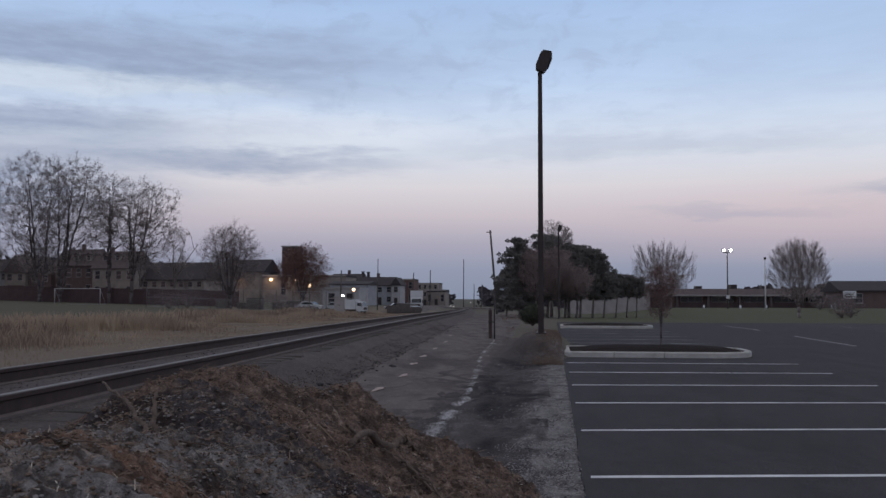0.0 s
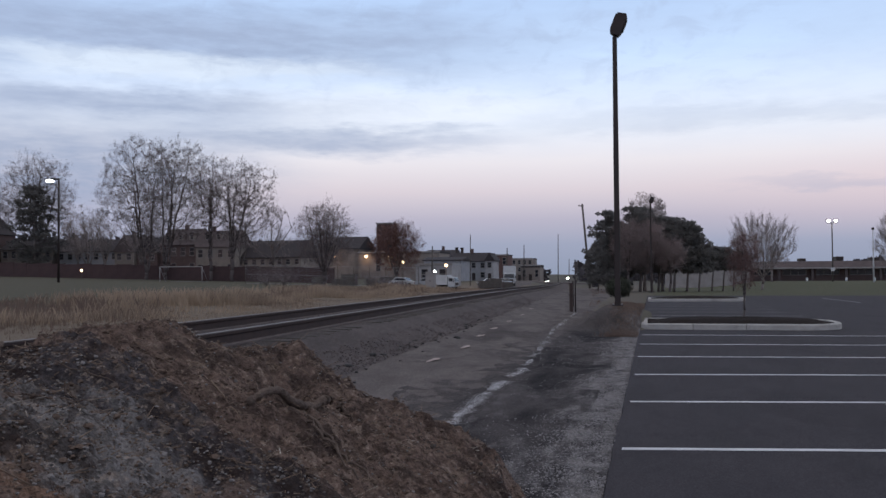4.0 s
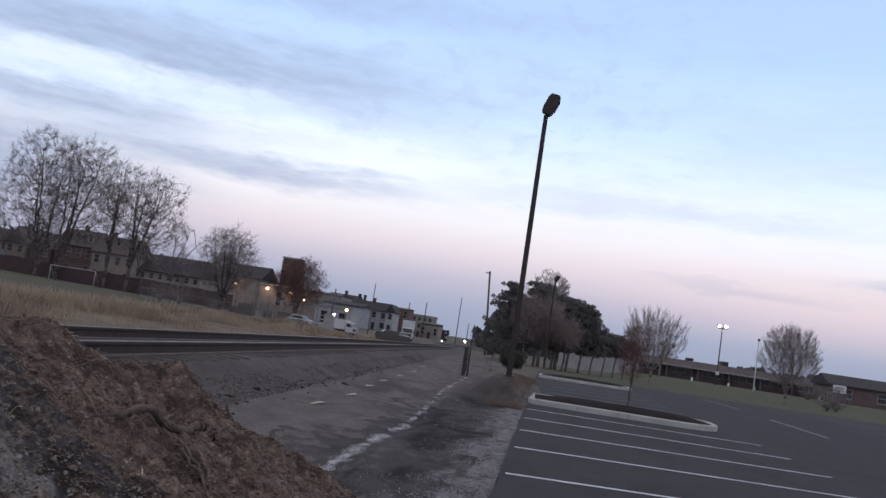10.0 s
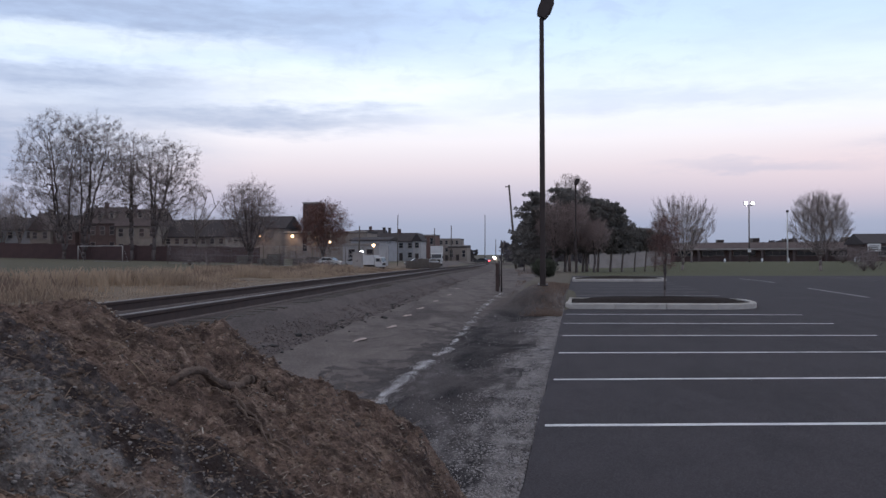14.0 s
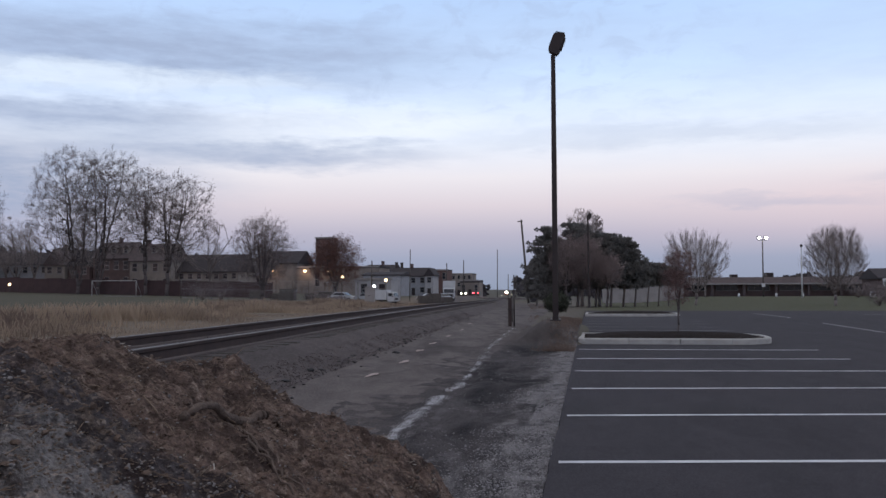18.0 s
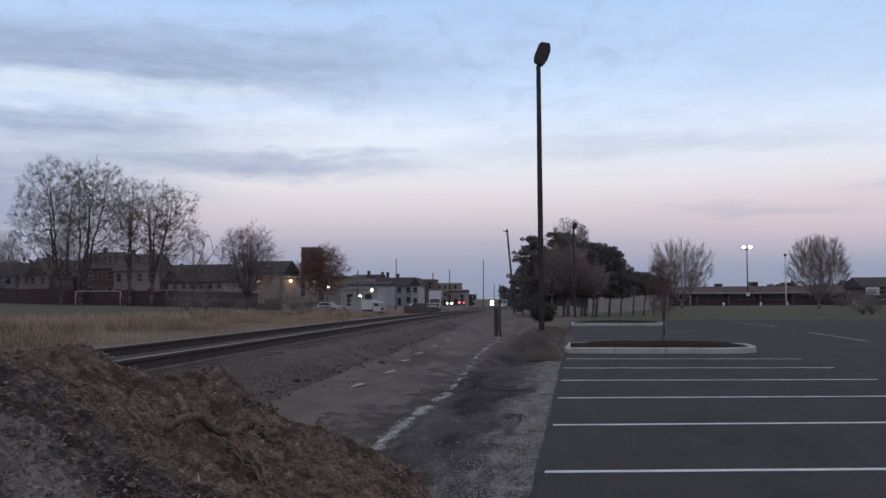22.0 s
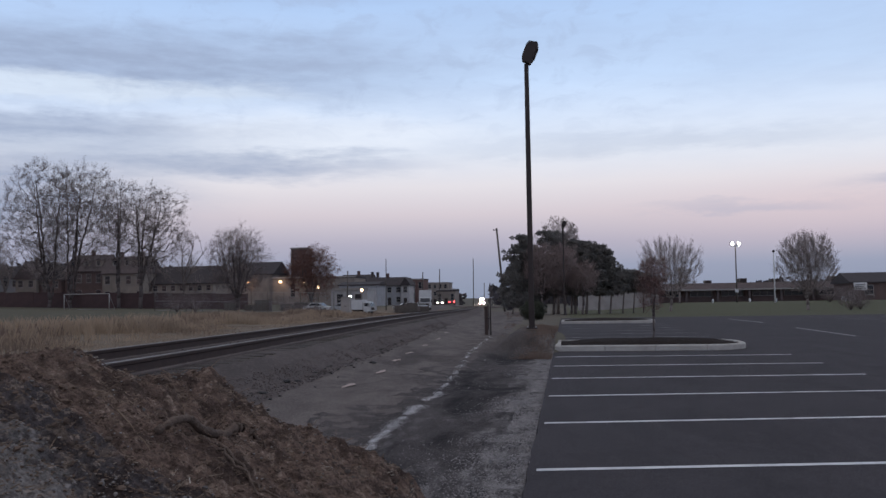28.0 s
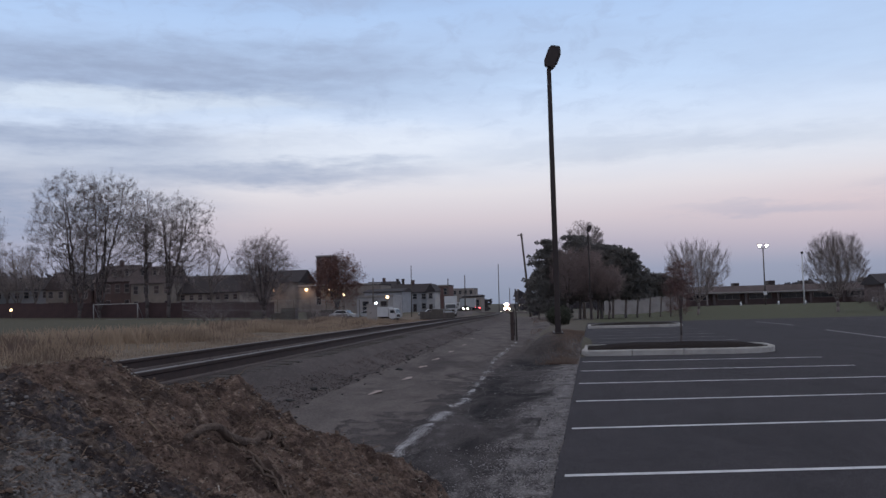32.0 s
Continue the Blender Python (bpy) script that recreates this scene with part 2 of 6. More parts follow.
def verge_material():
    """Black packed dirt, with a pale gravel spill along the car park's edge."""
    m = bpy.data.materials.new("gravel")
    m.use_nodes = True
    k = Nodes(m.node_tree)
    g = k.add("ShaderNodeNewGeometry")
    pos = g.outputs["Position"]
    sep = k.add("ShaderNodeSeparateXYZ")
    k.link(pos, sep.inputs[0])
    along = k.add("ShaderNodeMapping", Scale=(1.0, 0.33, 1.0))
    k.link(pos, along.inputs["Vector"])
    big, mid, fine = k.noise(along.outputs[0], 1.0, 6.0, 0.65, 0.8), k.noise(along.outputs[0], 5.0, 6.0, 0.7), k.noise(pos, 60.0, 4.0, 0.7)
    dirt = k.mix(k.step(big, 0.36, 0.60), (0.014, 0.012, 0.0135), (0.062, 0.054, 0.055))
    stone = k.mix(k.step(mid, 0.32, 0.68), (0.045, 0.040, 0.042), (0.20, 0.185, 0.185))
    u = k.math("ADD", sep.outputs[0], k.math("ADD", k.math("MULTIPLY", k.math("SUBTRACT", big, 0.5), 1.3), k.math("MULTIPLY", k.math("SUBTRACT", mid, 0.5), 1.1)))
    near = k.math("SUBTRACT", 1.0, k.step(sep.outputs[1], 5.0, 14.0))
    patch = k.noise(along.outputs[0], 1.7, 6.0, 0.7, 0.5)
    spill = k.math("MAXIMUM", k.step(u, -1.0, -0.45), k.math("MULTIPLY", near, k.math("MULTIPLY", k.step(patch, 0.50, 0.60), 0.8)))
    col = k.mix(spill, dirt, stone)
    # thinly spread over the old asphalt it takes on the road's own grey
    col = k.mix(k.math("MULTIPLY", k.math("SUBTRACT", 1.0, k.step(sep.outputs[0], -2.5, -1.75)), 0.62), col, k.mix(mid, (0.060, 0.052, 0.052), (0.125, 0.108, 0.105)))
    col = k.mix(k.math("MULTIPLY", k.step(sep.outputs[1], 20.0, 26.0), 0.8), col, k.mix(mid, (0.05, 0.043, 0.041), (0.12, 0.10, 0.092)))
    col = k.mix(1.0, col, k.ramp(fine, [(0.32, 0.35), (0.68, 1.75)]), "MULTIPLY")
    p = k.add("ShaderNodeBsdfPrincipled", Roughness=0.95)
    p.inputs["Specular IOR Level"].default_value = 0.1
    k.link(col, p.inputs["Base Color"])
    b = k.add("ShaderNodeBump", Strength=0.8, Distance=0.015)
    k.link(fine, b.inputs["Height"]), k.link(b.outputs[0], p.inputs["Normal"])
    out = k.add("ShaderNodeOutputMaterial")
    k.link(p.outputs[0], out.inputs[0])
    return m


M_GROUND = ground_material()
M_LOT = asphalt_material("lot_asphalt", (0.046, 0.0415, 0.0475), (0.063, 0.0565, 0.064), (0.050, 0.0450, 0.0515), 0.55, 0.8, 110.0, 0.22)
M_OLD = asphalt_material("old_pavement", (0.105, 0.088, 0.085), (0.165, 0.142, 0.135), (0.072, 0.060, 0.060), 0.54, 0.85, 70.0, 0.55)
M_GRAVEL = verge_material()
M_BALLAST = asphalt_material("ballast", (0.082, 0.068, 0.067), (0.125, 0.105, 0.102), (0.066, 0.055, 0.055), 0.54, 0.85, 45.0, 0.25)
M_PAINT = mat("line_paint", (0.62, 0.62, 0.64), (0.40, 0.40, 0.42), 3.0, 0.6, third=(0.30, 0.30, 0.31))
M_FADED = mat("faded_paint", (0.26, 0.255, 0.26), (0.13, 0.127, 0.128), 5.0, 0.7, third=(0.08, 0.078, 0.08))
M_DASH = mat("worn_dash", (0.40, 0.31, 0.28), (0.20, 0.165, 0.155), 9.0, 0.8)
M_CHALK = mat("white_dust", (0.55, 0.54, 0.56), (0.32, 0.31, 0.32), 7.0, 0.9)
M_CONCRETE = mat("concrete", (0.42, 0.40, 0.38), (0.30, 0.285, 0.27), 4.0, 0.8, bump=0.4, third=(0.24, 0.225, 0.21))
M_MULCH = mat("mulch", (0.022, 0.017, 0.016), (0.034, 0.026, 0.023), 12.0, 0.95, bump=0.8, spec=0.05)
M_SOIL = mat("pile_soil", (0.15, 0.108, 0.086), (0.075, 0.054, 0.046), 3.5, 0.95, bump=0.9, fine=45.0, third=(0.085, 0.078, 0.075), spec=0.1)
M_CHIP = mat("wood_chip", (0.22, 0.16, 0.122), (0.09, 0.063, 0.05), 9.0, 0.9, spec=0.1, third=(0.5, 0.46, 0.41))
M_STONE = mat("pale_stone", (0.30, 0.28, 0.28), (0.12, 0.11, 0.112), 9.0, 0.9, third=(0.05, 0.045, 0.046))
M_ROOT = mat("root_bark", (0.135, 0.098, 0.08), (0.065, 0.047, 0.04), 14.0, 0.9, bump=0.8)
M_RAIL = mat("rusty_rail", (0.048, 0.030, 0.027), (0.026, 0.018, 0.018), 6.0, 0.8)
M_HEAD = mat("rail_head", (0.17, 0.15, 0.145), (0.11, 0.095, 0.092), 3.0, 0.55, metal=0.4)
# same steel as the web, paled: its lit top edge put into colour
M_LIT_FOOT = mat("lit_rail_foot", (0.13, 0.105, 0.10), (0.08, 0.064, 0.062), 4.0, 0.85)
M_TIE = mat("creosoted_tie", (0.05, 0.042, 0.038), (0.085, 0.072, 0.064), 5.0, 0.9, bump=0.5, each=0.4)
M_POLE = mat("bronze_steel", (0.035, 0.027, 0.027), (0.05, 0.038, 0.036), 3.0, 0.55, metal=0.3)
M_GREYPOLE = mat("weathered_pole", (0.11, 0.095, 0.085), (0.065, 0.055, 0.05), 3.0, 0.9)
M_WHITEPOLE = mat("white_metal", (0.62, 0.62, 0.63), (0.48, 0.48, 0.49), 2.0, 0.5)
M_GOAL = mat("dull_white", (0.30, 0.285, 0.28), (0.22, 0.21, 0.21), 2.0, 0.7)
M_RUSTPOST = mat("red_brown_post", (0.062, 0.042, 0.038), (0.04, 0.029, 0.028), 4.0, 0.85)
M_BARK = mat("grey_bark", (0.20, 0.168, 0.158), (0.11, 0.092, 0.088), 3.0, 0.95)
M_TWIG = mat("twig", (0.28, 0.235, 0.225), (0.19, 0.16, 0.153), 2.0, 0.95)
M_SYC = mat("dark_bark", (0.10, 0.082, 0.080), (0.065, 0.054, 0.053), 1.0, 0.95)
M_SYCTWIG = mat("dark_twig", (0.165, 0.135, 0.135), (0.105, 0.088, 0.088), 2.0, 0.95)
M_REDTWIG = mat("red_twig", (0.20, 0.12, 0.112), (0.13, 0.08, 0.076), 2.0, 0.95)
M_YOUNG = mat("rusty_leaf", (0.20, 0.145, 0.135), (0.14, 0.098, 0.092), 2.0, 0.9, thin=0.4)
M_LEAF = mat("dead_leaf", (0.20, 0.105, 0.085), (0.12, 0.068, 0.058), 2.0, 0.9)
M_BROWNLEAF = mat("brown_leaf", (0.44, 0.355, 0.345), (0.29, 0.235, 0.228), 0.8, 0.9, thin=0.5)
M_PINE = mat("pine_needle", (0.21, 0.20, 0.19), (0.145, 0.138, 0.132), 0.7, 0.9, thin=0.5)
M_BUSH = mat("yew_green", (0.046, 0.050, 0.034), (0.028, 0.031, 0.022), 5.0, 0.9)
M_STRAW = mat("straw", (0.42, 0.32, 0.235), (0.20, 0.150, 0.115), 0.35, 0.95, spec=0.1, thin=0.35)
M_WEED = mat("brown_weed", (0.20, 0.145, 0.118), (0.12, 0.088, 0.074), 0.35, 0.95, spec=0.1, thin=0.3)
M_BRICK = mat("dark_brick", (0.125, 0.085, 0.08), (0.085, 0.06, 0.058), 1.2, 0.9)
M_REDBRICK = mat("red_brick", (0.14, 0.082, 0.074), (0.10, 0.06, 0.055), 1.0, 0.9)
M_CREAM = mat("cream_render", (0.27, 0.23, 0.205), (0.18, 0.155, 0.14), 0.5, 0.9, third=(0.13, 0.108, 0.10))
M_WHITEWALL = mat("white_wall", (0.38, 0.365, 0.37), (0.28, 0.27, 0.275), 0.7, 0.85, third=(0.25, 0.24, 0.24))
M_GREYWALL = mat("grey_siding", (0.30, 0.30, 0.32), (0.22, 0.22, 0.235), 0.8, 0.85)
M_ROOF = mat("dark_shingle", (0.052, 0.044, 0.047), (0.034, 0.029, 0.032), 1.5, 0.9)
M_BROWNROOF = mat("brown_shingle", (0.105, 0.082, 0.081), (0.068, 0.054, 0.055), 1.2, 0.9)
M_WINDOW = mat("dark_glass", (0.02, 0.022, 0.028), (0.03, 0.032, 0.038), 1.0, 0.15, spec=0.5)
M_TRIM = mat("pale_trim", (0.30, 0.275, 0.265), (0.22, 0.20, 0.195), 1.0, 0.8)
M_HEDGE = mat("dark_fence", (0.075, 0.046, 0.046), (0.048, 0.032, 0.034), 0.8, 0.9)
M_STEEL = mat("galvanised", (0.30, 0.30, 0.31), (0.22, 0.22, 0.23), 3.0, 0.5, metal=0.5)
M_TYRE = mat("tyre", (0.02, 0.02, 0.021), (0.03, 0.03, 0.031), 9.0, 0.9)
M_CARGREY = mat("silver_paint", (0.34, 0.36, 0.38), (0.30, 0.32, 0.34), 1.0, 0.35, metal=0.4)
M_CARDARK = mat("dark_paint", (0.035, 0.038, 0.045), (0.045, 0.047, 0.055), 1.0, 0.3)
M_CARWHITE = mat("white_paint", (0.5, 0.5, 0.51), (0.4, 0.4, 0.41), 0.8, 0.4)
M_LOCO = mat("loco_paint", (0.05, 0.048, 0.052), (0.07, 0.062, 0.06), 0.6, 0.6)
M_LOCORED = mat("loco_red", (0.20, 0.06, 0.045), (0.13, 0.045, 0.038), 0.6, 0.6)
G_WHITE = glow("lamp_white", (1.0, 0.96, 0.92), 60.0)
G_STREET = glow("lamp_street", (0.95, 0.97, 1.0), 14.0)
G_ORANGE = glow("lamp_orange", (1.0, 0.50, 0.20), 3.2)
G_WARM = glow("lamp_warm", (1.0, 0.66, 0.38), 4.5)
G_RED = glow("lamp_red", (1.0, 0.05, 0.06), 14.0)
G_HEAD = glow("headlamp", (1.0, 0.86, 0.70), 1500.0)
G_CAR = glow("car_headlamp", (1.0, 0.92, 0.75), 40.0)

# ---- builders ----


def mesh_of(name, verts, faces, material, smooth=False):
    me = bpy.data.meshes.new(name)
    me.from_pydata(verts if isinstance(verts, np.ndarray) else [tuple(v) for v in verts], [], faces)
    me.materials.append(material)
    if smooth:
        me.shade_smooth()
    return me


def part(name, bm, material, parent=None, label=""):
    """Links a bmesh, or a mesh, as one object, under a thing or a part."""
    if isinstance(bm, bpy.types.Mesh):
        me = bm
    else:
        me = bpy.data.meshes.new(name)
        bm.to_mesh(me)
        bm.free()
        me.materials.append(material)
    ob = new(name, me)
    if parent is not None:
        ob.parent = parent
    return tagged(ob, label) if label else ob


def thing(name, m, label, category, group="", kind=""):
    ob = new(name)
    ob.empty_display_size = 0.2
    ob.matrix_basis = m
    return tagged(ob, label, category, group, kind)


def add_box(bm, x0, x1, y0, y1, z0, z1, bevel=0.0):
    m = Matrix.Translation(((x0 + x1) / 2, (y0 + y1) / 2, (z0 + z1) / 2)) @ Matrix.Diagonal((x1 - x0, y1 - y0, z1 - z0, 1))
    r = bmesh.ops.create_cube(bm, size=1.0, matrix=m)
    if bevel:
        edges = {e for v in r["verts"] for e in v.link_edges}
        bmesh.ops.bevel(bm, geom=list(edges), offset=bevel, segments=1, affect="EDGES")
    return bm


def box(x0, x1, y0, y1, z0, z1, bevel=0.0):
    return add_box(bmesh.new(), x0, x1, y0, y1, z0, z1, bevel)


def prism(outline, depth, axis="x"):
    """An outline (pairs) pushed along an axis, centred on it."""
    bm = bmesh.new()
    def at(a, b, d):
        return {"x": (d, a, b), "y": (a, d, b), "z": (a, b, d)}[axis]
    lo = [bm.verts.new(at(a, b, -depth / 2)) for a, b in outline]
    hi = [bm.verts.new(at(a, b, depth / 2)) for a, b in outline]
    bm.faces.new(lo), bm.faces.new(hi[::-1])
    n = len(lo)
    for i in range(n):
        bm.faces.new((lo[i], hi[i], hi[(i + 1) % n], lo[(i + 1) % n]))
    bmesh.ops.recalc_face_normals(bm, faces=bm.faces)
    return bm


def tube_arrays(paths, sides=6):
    """Vertices and faces of round tapered tubes: each path is a list of (point, radius)."""
    pts = np.array([p for path in paths for p, _ in path], float)
    rad = np.array([r for path in paths for _, r in path], float)
    count = np.array([len(path) for path in paths])
    first = np.repeat(np.cumsum(count) - count, count)
    last = first + np.repeat(count, count) - 1
    i = np.arange(len(pts))
    d = pts[np.minimum(i + 1, last)] - pts[np.maximum(i - 1, first)]
    d /= np.linalg.norm(d, axis=1, keepdims=True) + 1e-9
    other = np.where(np.abs(d[:, 1:2]) < 0.9, (0.31, 0.95, 0.05), (1.0, 0.0, 0.0))
    a = np.cross(d, other)
    a /= np.linalg.norm(a, axis=1, keepdims=True) + 1e-9
    b = np.cross(d, a)
    w = 2 * math.pi * np.arange(sides) / sides
    verts = pts[:, None] + rad[:, None, None] * (np.cos(w)[None, :, None] * a[:, None] + np.sin(w)[None, :, None] * b[:, None])
    run = i[i < last]
    p = run[:, None] * sides + np.arange(sides)
    q = run[:, None] * sides + (np.arange(sides) + 1) % sides
    quads = np.stack([p, q, q + sides, p + sides], -1).reshape(-1, 4)
    ends = np.cumsum(count) - 1
    caps = np.concatenate([(ends - count + 1)[:, None] * sides + np.arange(sides)[::-1], ends[:, None] * sides + np.arange(sides)])
    return verts.reshape(-1, 3), quads.tolist() + caps.tolist()


def tube(paths, material, sides=8, name="tube", smooth=True):
    v, f = tube_arrays(paths, sides)
    return mesh_of(name, v, f, material, smooth)


def rod(x, y, z0, z1, r0, r1=None, sides=10, name="rod", material=None):
    return tube([[((x, y, z0), r0), ((x, y, z1), r0 if r1 is None else r1)]], material, sides, name)


# ---- the lie of the land ----
def track_x(y):
    """The middle of the railway line."""
    bend = min(max(y - 30.0, 0.0), 80.0)
    return -5.27 - 0.05 * y - 0.000234 * bend * bend - 0.0375 * max(0.0, y - 110.0)


def fall(y):
    d = max(0.0, y - 45.0)
    return -0.0085 * d if d < 400 else -3.4 - 1.2 * (1 - math.exp(-(d - 400) / 250))


def sig(a):
    return 1 / (1 + math.exp(-max(-40.0, min(40.0, a))))


def ground_z(x, y):
    z = fall(y)
    u = -x - 15.0 - 0.1 * max(0.0, y)
    if u > 0:
        z += 0.023 * min(u, 110.0)
    town = sig((y - 185.0) / 9.0) * sig((track_x(y) - 6.5 - x) / 0.8)
    z += 1.0 * town * sig((420.0 - y) / 20.0)
    if x > -5 and y > 60:
        # the lawn before the low building is banked up
        z += 0.85 * sig((y - 113.0) / 4.0) * sig((x - 11.0) / 1.5) * sig((240.0 - y) / 10.0)
    if y > -20:
        # the verge's low mound round the lamp post
        z += 0.5 * math.exp(-min(50.0, ((x + 1.0) / 0.75) ** 4)) * sig((y - 23.3) * 3.0) * sig((33.0 - y) * 0.6)
    return z


def spread(a, b, n, power=1.0):
    return [a + (b - a) * (i / n) ** power for i in range(n + 1)]


def sheet(xs, ys, height):
    verts = [(x, y, height(x, y)) for y in ys for x in xs]
    n = len(xs)
    faces = [(j * n + i, j * n + i + 1, (j + 1) * n + i + 1, (j + 1) * n + i) for j in range(len(ys) - 1) for i in range(n - 1)]
    return verts, faces


def build_ground():
    xs = sorted(set([-2500, -1200, -600, -400, -300] + spread(-240, -20, 44) + spread(-20, 6, 78) + spread(6, 70, 30) + [90, 130, 200, 400, 900, 2500]))
    ys = sorted(set([-1500, -300, -60] + spread(-20, 45, 100) + spread(45, 330, 60) + spread(330, 1200, 30) + [1500, 2000, 3200]))
    v, f = sheet(xs, ys, lambda x, y: ground_z(x, y) - 0.03)
    ob = new("ground", mesh_of("ground", v, f, M_GROUND, True))
    tagged(ob, "uneven grass, dry verge and bare dirt round the railway", "ground", kind="structure")


build_ground()


def build_car_park():
    ys = spread(-12, 62, 60)
    xs = [0.0, 0.35, 1.0] + spread(2.5, 75, 22)
    def edge(y):
        return -0.34 + 0.035 * noise.noise((y * 1.3, 3.1, 0)) + 0.02 * noise.noise((y * 6.0, 1.1, 0))
    ys = spread(-12, 62, 240)
    verts, faces = [], []
    for y in ys:
        for x in xs:
            verts.append((x + edge(y) if x < 0.3 else x - 0.34, y, fall(y) + 0.02))
        verts.append((edge(y) - 0.03, y, fall(y) - 0.05))
    n = len(xs) + 1
    for j in range(len(ys) - 1):
        for i in range(len(xs) - 1):
            faces.append((j * n + i, j * n + i + 1, (j + 1) * n + i + 1, (j + 1) * n + i))
        faces.append((j * n + n - 1, j * n, (j + 1) * n, (j + 1) * n + n - 1))
    lot = new("pavement", mesh_of("pavement", verts, faces, M_LOT, False))
    tagged(lot, "dark smooth asphalt of a wide empty car park", "car park", kind="structure")

    def stripe(x0, x1, y, w, seed, mate=M_PAINT, skew=0.0):
        n = 14
        v, f = [], []
        for i in range(n + 1):
            x = x0 + (x1 - x0) * i / n
            j = 0.006 * noise.noise((x * 3, seed, 0)) + skew * (x - x0)
            for yy in (y - w / 2 + j, y + w / 2 + j):
                v.append((x, yy, fall(yy) + 0.0245))
        for i in range(n):
            f.append((2 * i, 2 * i + 2, 2 * i + 3, 2 * i + 1))
        part("parking_line", mesh_of("parking_line", v, f, mate), None, lot)

    def long_mark(x, y0, y1, w, mate=M_FADED, dx=0.0):
        n = 8
        v, f = [], []
        for i in range(n + 1):
            y = y0 + (y1 - y0) * i / n
            xx = x + dx * i / n
            v += [(xx - w / 2, y, fall(y) + 0.0245), (xx + w / 2, y, fall(y) + 0.0245)]
        for i in range(n):
            f.append((2 * i, 2 * i + 1, 2 * i + 3, 2 * i + 2))
        part("lane_mark", mesh_of("lane_mark", v, f, mate), None, lot)

    for k in range(-4, 6):
        stripe(-0.27, 5.0, 7.5 + 2.73 * k, 0.10, k, skew=0.155 if k < 2 else 0.165 - 0.03 * (k - 1))
    for k in range(0, 7):
        stripe(-0.2, 4.6, 27.9 + 2.73 * k, 0.10, k + 50, M_FADED)
    for k in range(0, 3):
        stripe(-0.1, 4.6, 50.5 + 2.73 * k, 0.10, k + 80, M_FADED)
    long_mark(8.9, 29.7, 37.1, 0.12)
    long_mark(9.0, 43.6, 52.8, 0.12)
    for k in range(8):
        stripe(14.0, 19.0, 33.0 + 3.4 * k, 0.10, 100 + k, M_FADED)


build_car_park()


def kerb_island(x0, x1, y0, y1, label):
    """A kerbed bed with mulch, rounded at its far end."""
    z = fall((y0 + y1) / 2)
    t = thing("traffic_island", pose(0, 0, z + 0.02), label, "traffic island", "islands in the car park")

    def ring(inset):
        r = min((y1 - y0) / 2, 1.1) - inset
        pts = [(x0 + inset, y0 + inset)]
        cx, n = x1 - inset - r, 8
        pts += [(cx + r * math.sin(a), y0 + inset + r - r * math.cos(a)) for a in (math.pi / 2 * i / n for i in range(n + 1))]
        pts += [(cx + r * math.sin(a), y1 - inset - r - r * math.cos(a)) for a in (math.pi / 2 + math.pi / 2 * i / n for i in range(n + 1))]
        pts.append((x0 + inset, y1 - inset))
        return pts

    outer, top_o, top_i = ring(0.0), ring(0.02), ring(0.15)
    n = len(outer)
    levels = [[(x, y, 0.0) for x, y in outer], [(x, y, 0.12) for x, y in outer], [(x, y, 0.145) for x, y in top_o],
              [(x, y, 0.145) for x, y in top_i], [(x, y, 0.0) for x, y in top_i]]
    for i in range(n):
        j = (i + 1) % n
        if math.dist(outer[i], outer[j]) < 0.01:
            continue
        # long straight runs come in separate kerb stones
        m = max(1, round(math.dist(outer[i], outer[j]) / 1.5))
        for s in range(m):
            a, b = s / m + (0.0025 if m > 1 else 0), (s + 1) / m - (0.0025 if m > 1 else 0)
            v = [tuple(p[i][c] + (p[j][c] - p[i][c]) * w for c in range(3)) for w in (a, b) for p in levels]
            f = [(q, q + 1, q + 6, q + 5) for q in range(4)] + [(0, 4, 3, 2, 1), (5, 6, 7, 8, 9)]
            part("kerb_stone", mesh_of("kerb_stone", v, f, M_CONCRETE), None, t)
    bm = bmesh.new()
    inner = ring(0.15)
    c = bm.verts.new(((x0 + x1) / 2, (y0 + y1) / 2, 0.20))
    rim = [bm.verts.new((x, y, 0.11)) for x, y in inner]
    for i in range(n):
        if (rim[i].co - rim[(i + 1) % n].co).length > 0.005:
            bm.faces.new((rim[i], rim[(i + 1) % n], c))
    bmesh.ops.subdivide_edges(bm, edges=bm.edges[:], cuts=7, use_grid_fill=True)
    for v in bm.verts:
        d = min(v.co.x - x0, x1 - v.co.x, v.co.y - y0, y1 - v.co.y) - 0.15
        v.co.z += 0.06 * min(1.0, max(0.0, d) / 0.5) + 0.03 * noise.noise((v.co.x * 3, v.co.y * 3, 0.4))
    part("mulch_bed", bm, M_MULCH, t, "dark bark mulch")
    return t


kerb_island(-0.31, 4.55, 23.2, 26.2, "concrete kerbed island filled with dark mulch")
kerb_island(-0.25, 4.4, 45.4, 48.4, "far concrete kerbed island filled with dark mulch")


# ---- the old road and the gravel beside it ----
def strip(name, x_left, x_right, y0, y1, n, mx, lift, material, label, category, bumps=0.0):
    v, f = [], []
    for j in range(n + 1):
        y = y0 + (y1 - y0) * j / n
        a, b = x_left(y), x_right(y)
        for i in range(mx + 1):
            x = a + (b - a) * i / mx
            edge = min(i, mx - i) / mx
            v.append((x, y, ground_z(x, y) + (lift(x, y) if edge > 0 else -0.04) + bumps * noise.noise((x * 2.2, y * 2.2, 7))))
    for j in range(n):
        for i in range(mx):
            p = j * (mx + 1) + i
            f.append((p, p + 1, p + mx + 2, p + mx + 1))
    ob = new(name, mesh_of(name, v, f, material, True))
    return tagged(ob, label, category, kind="structure")


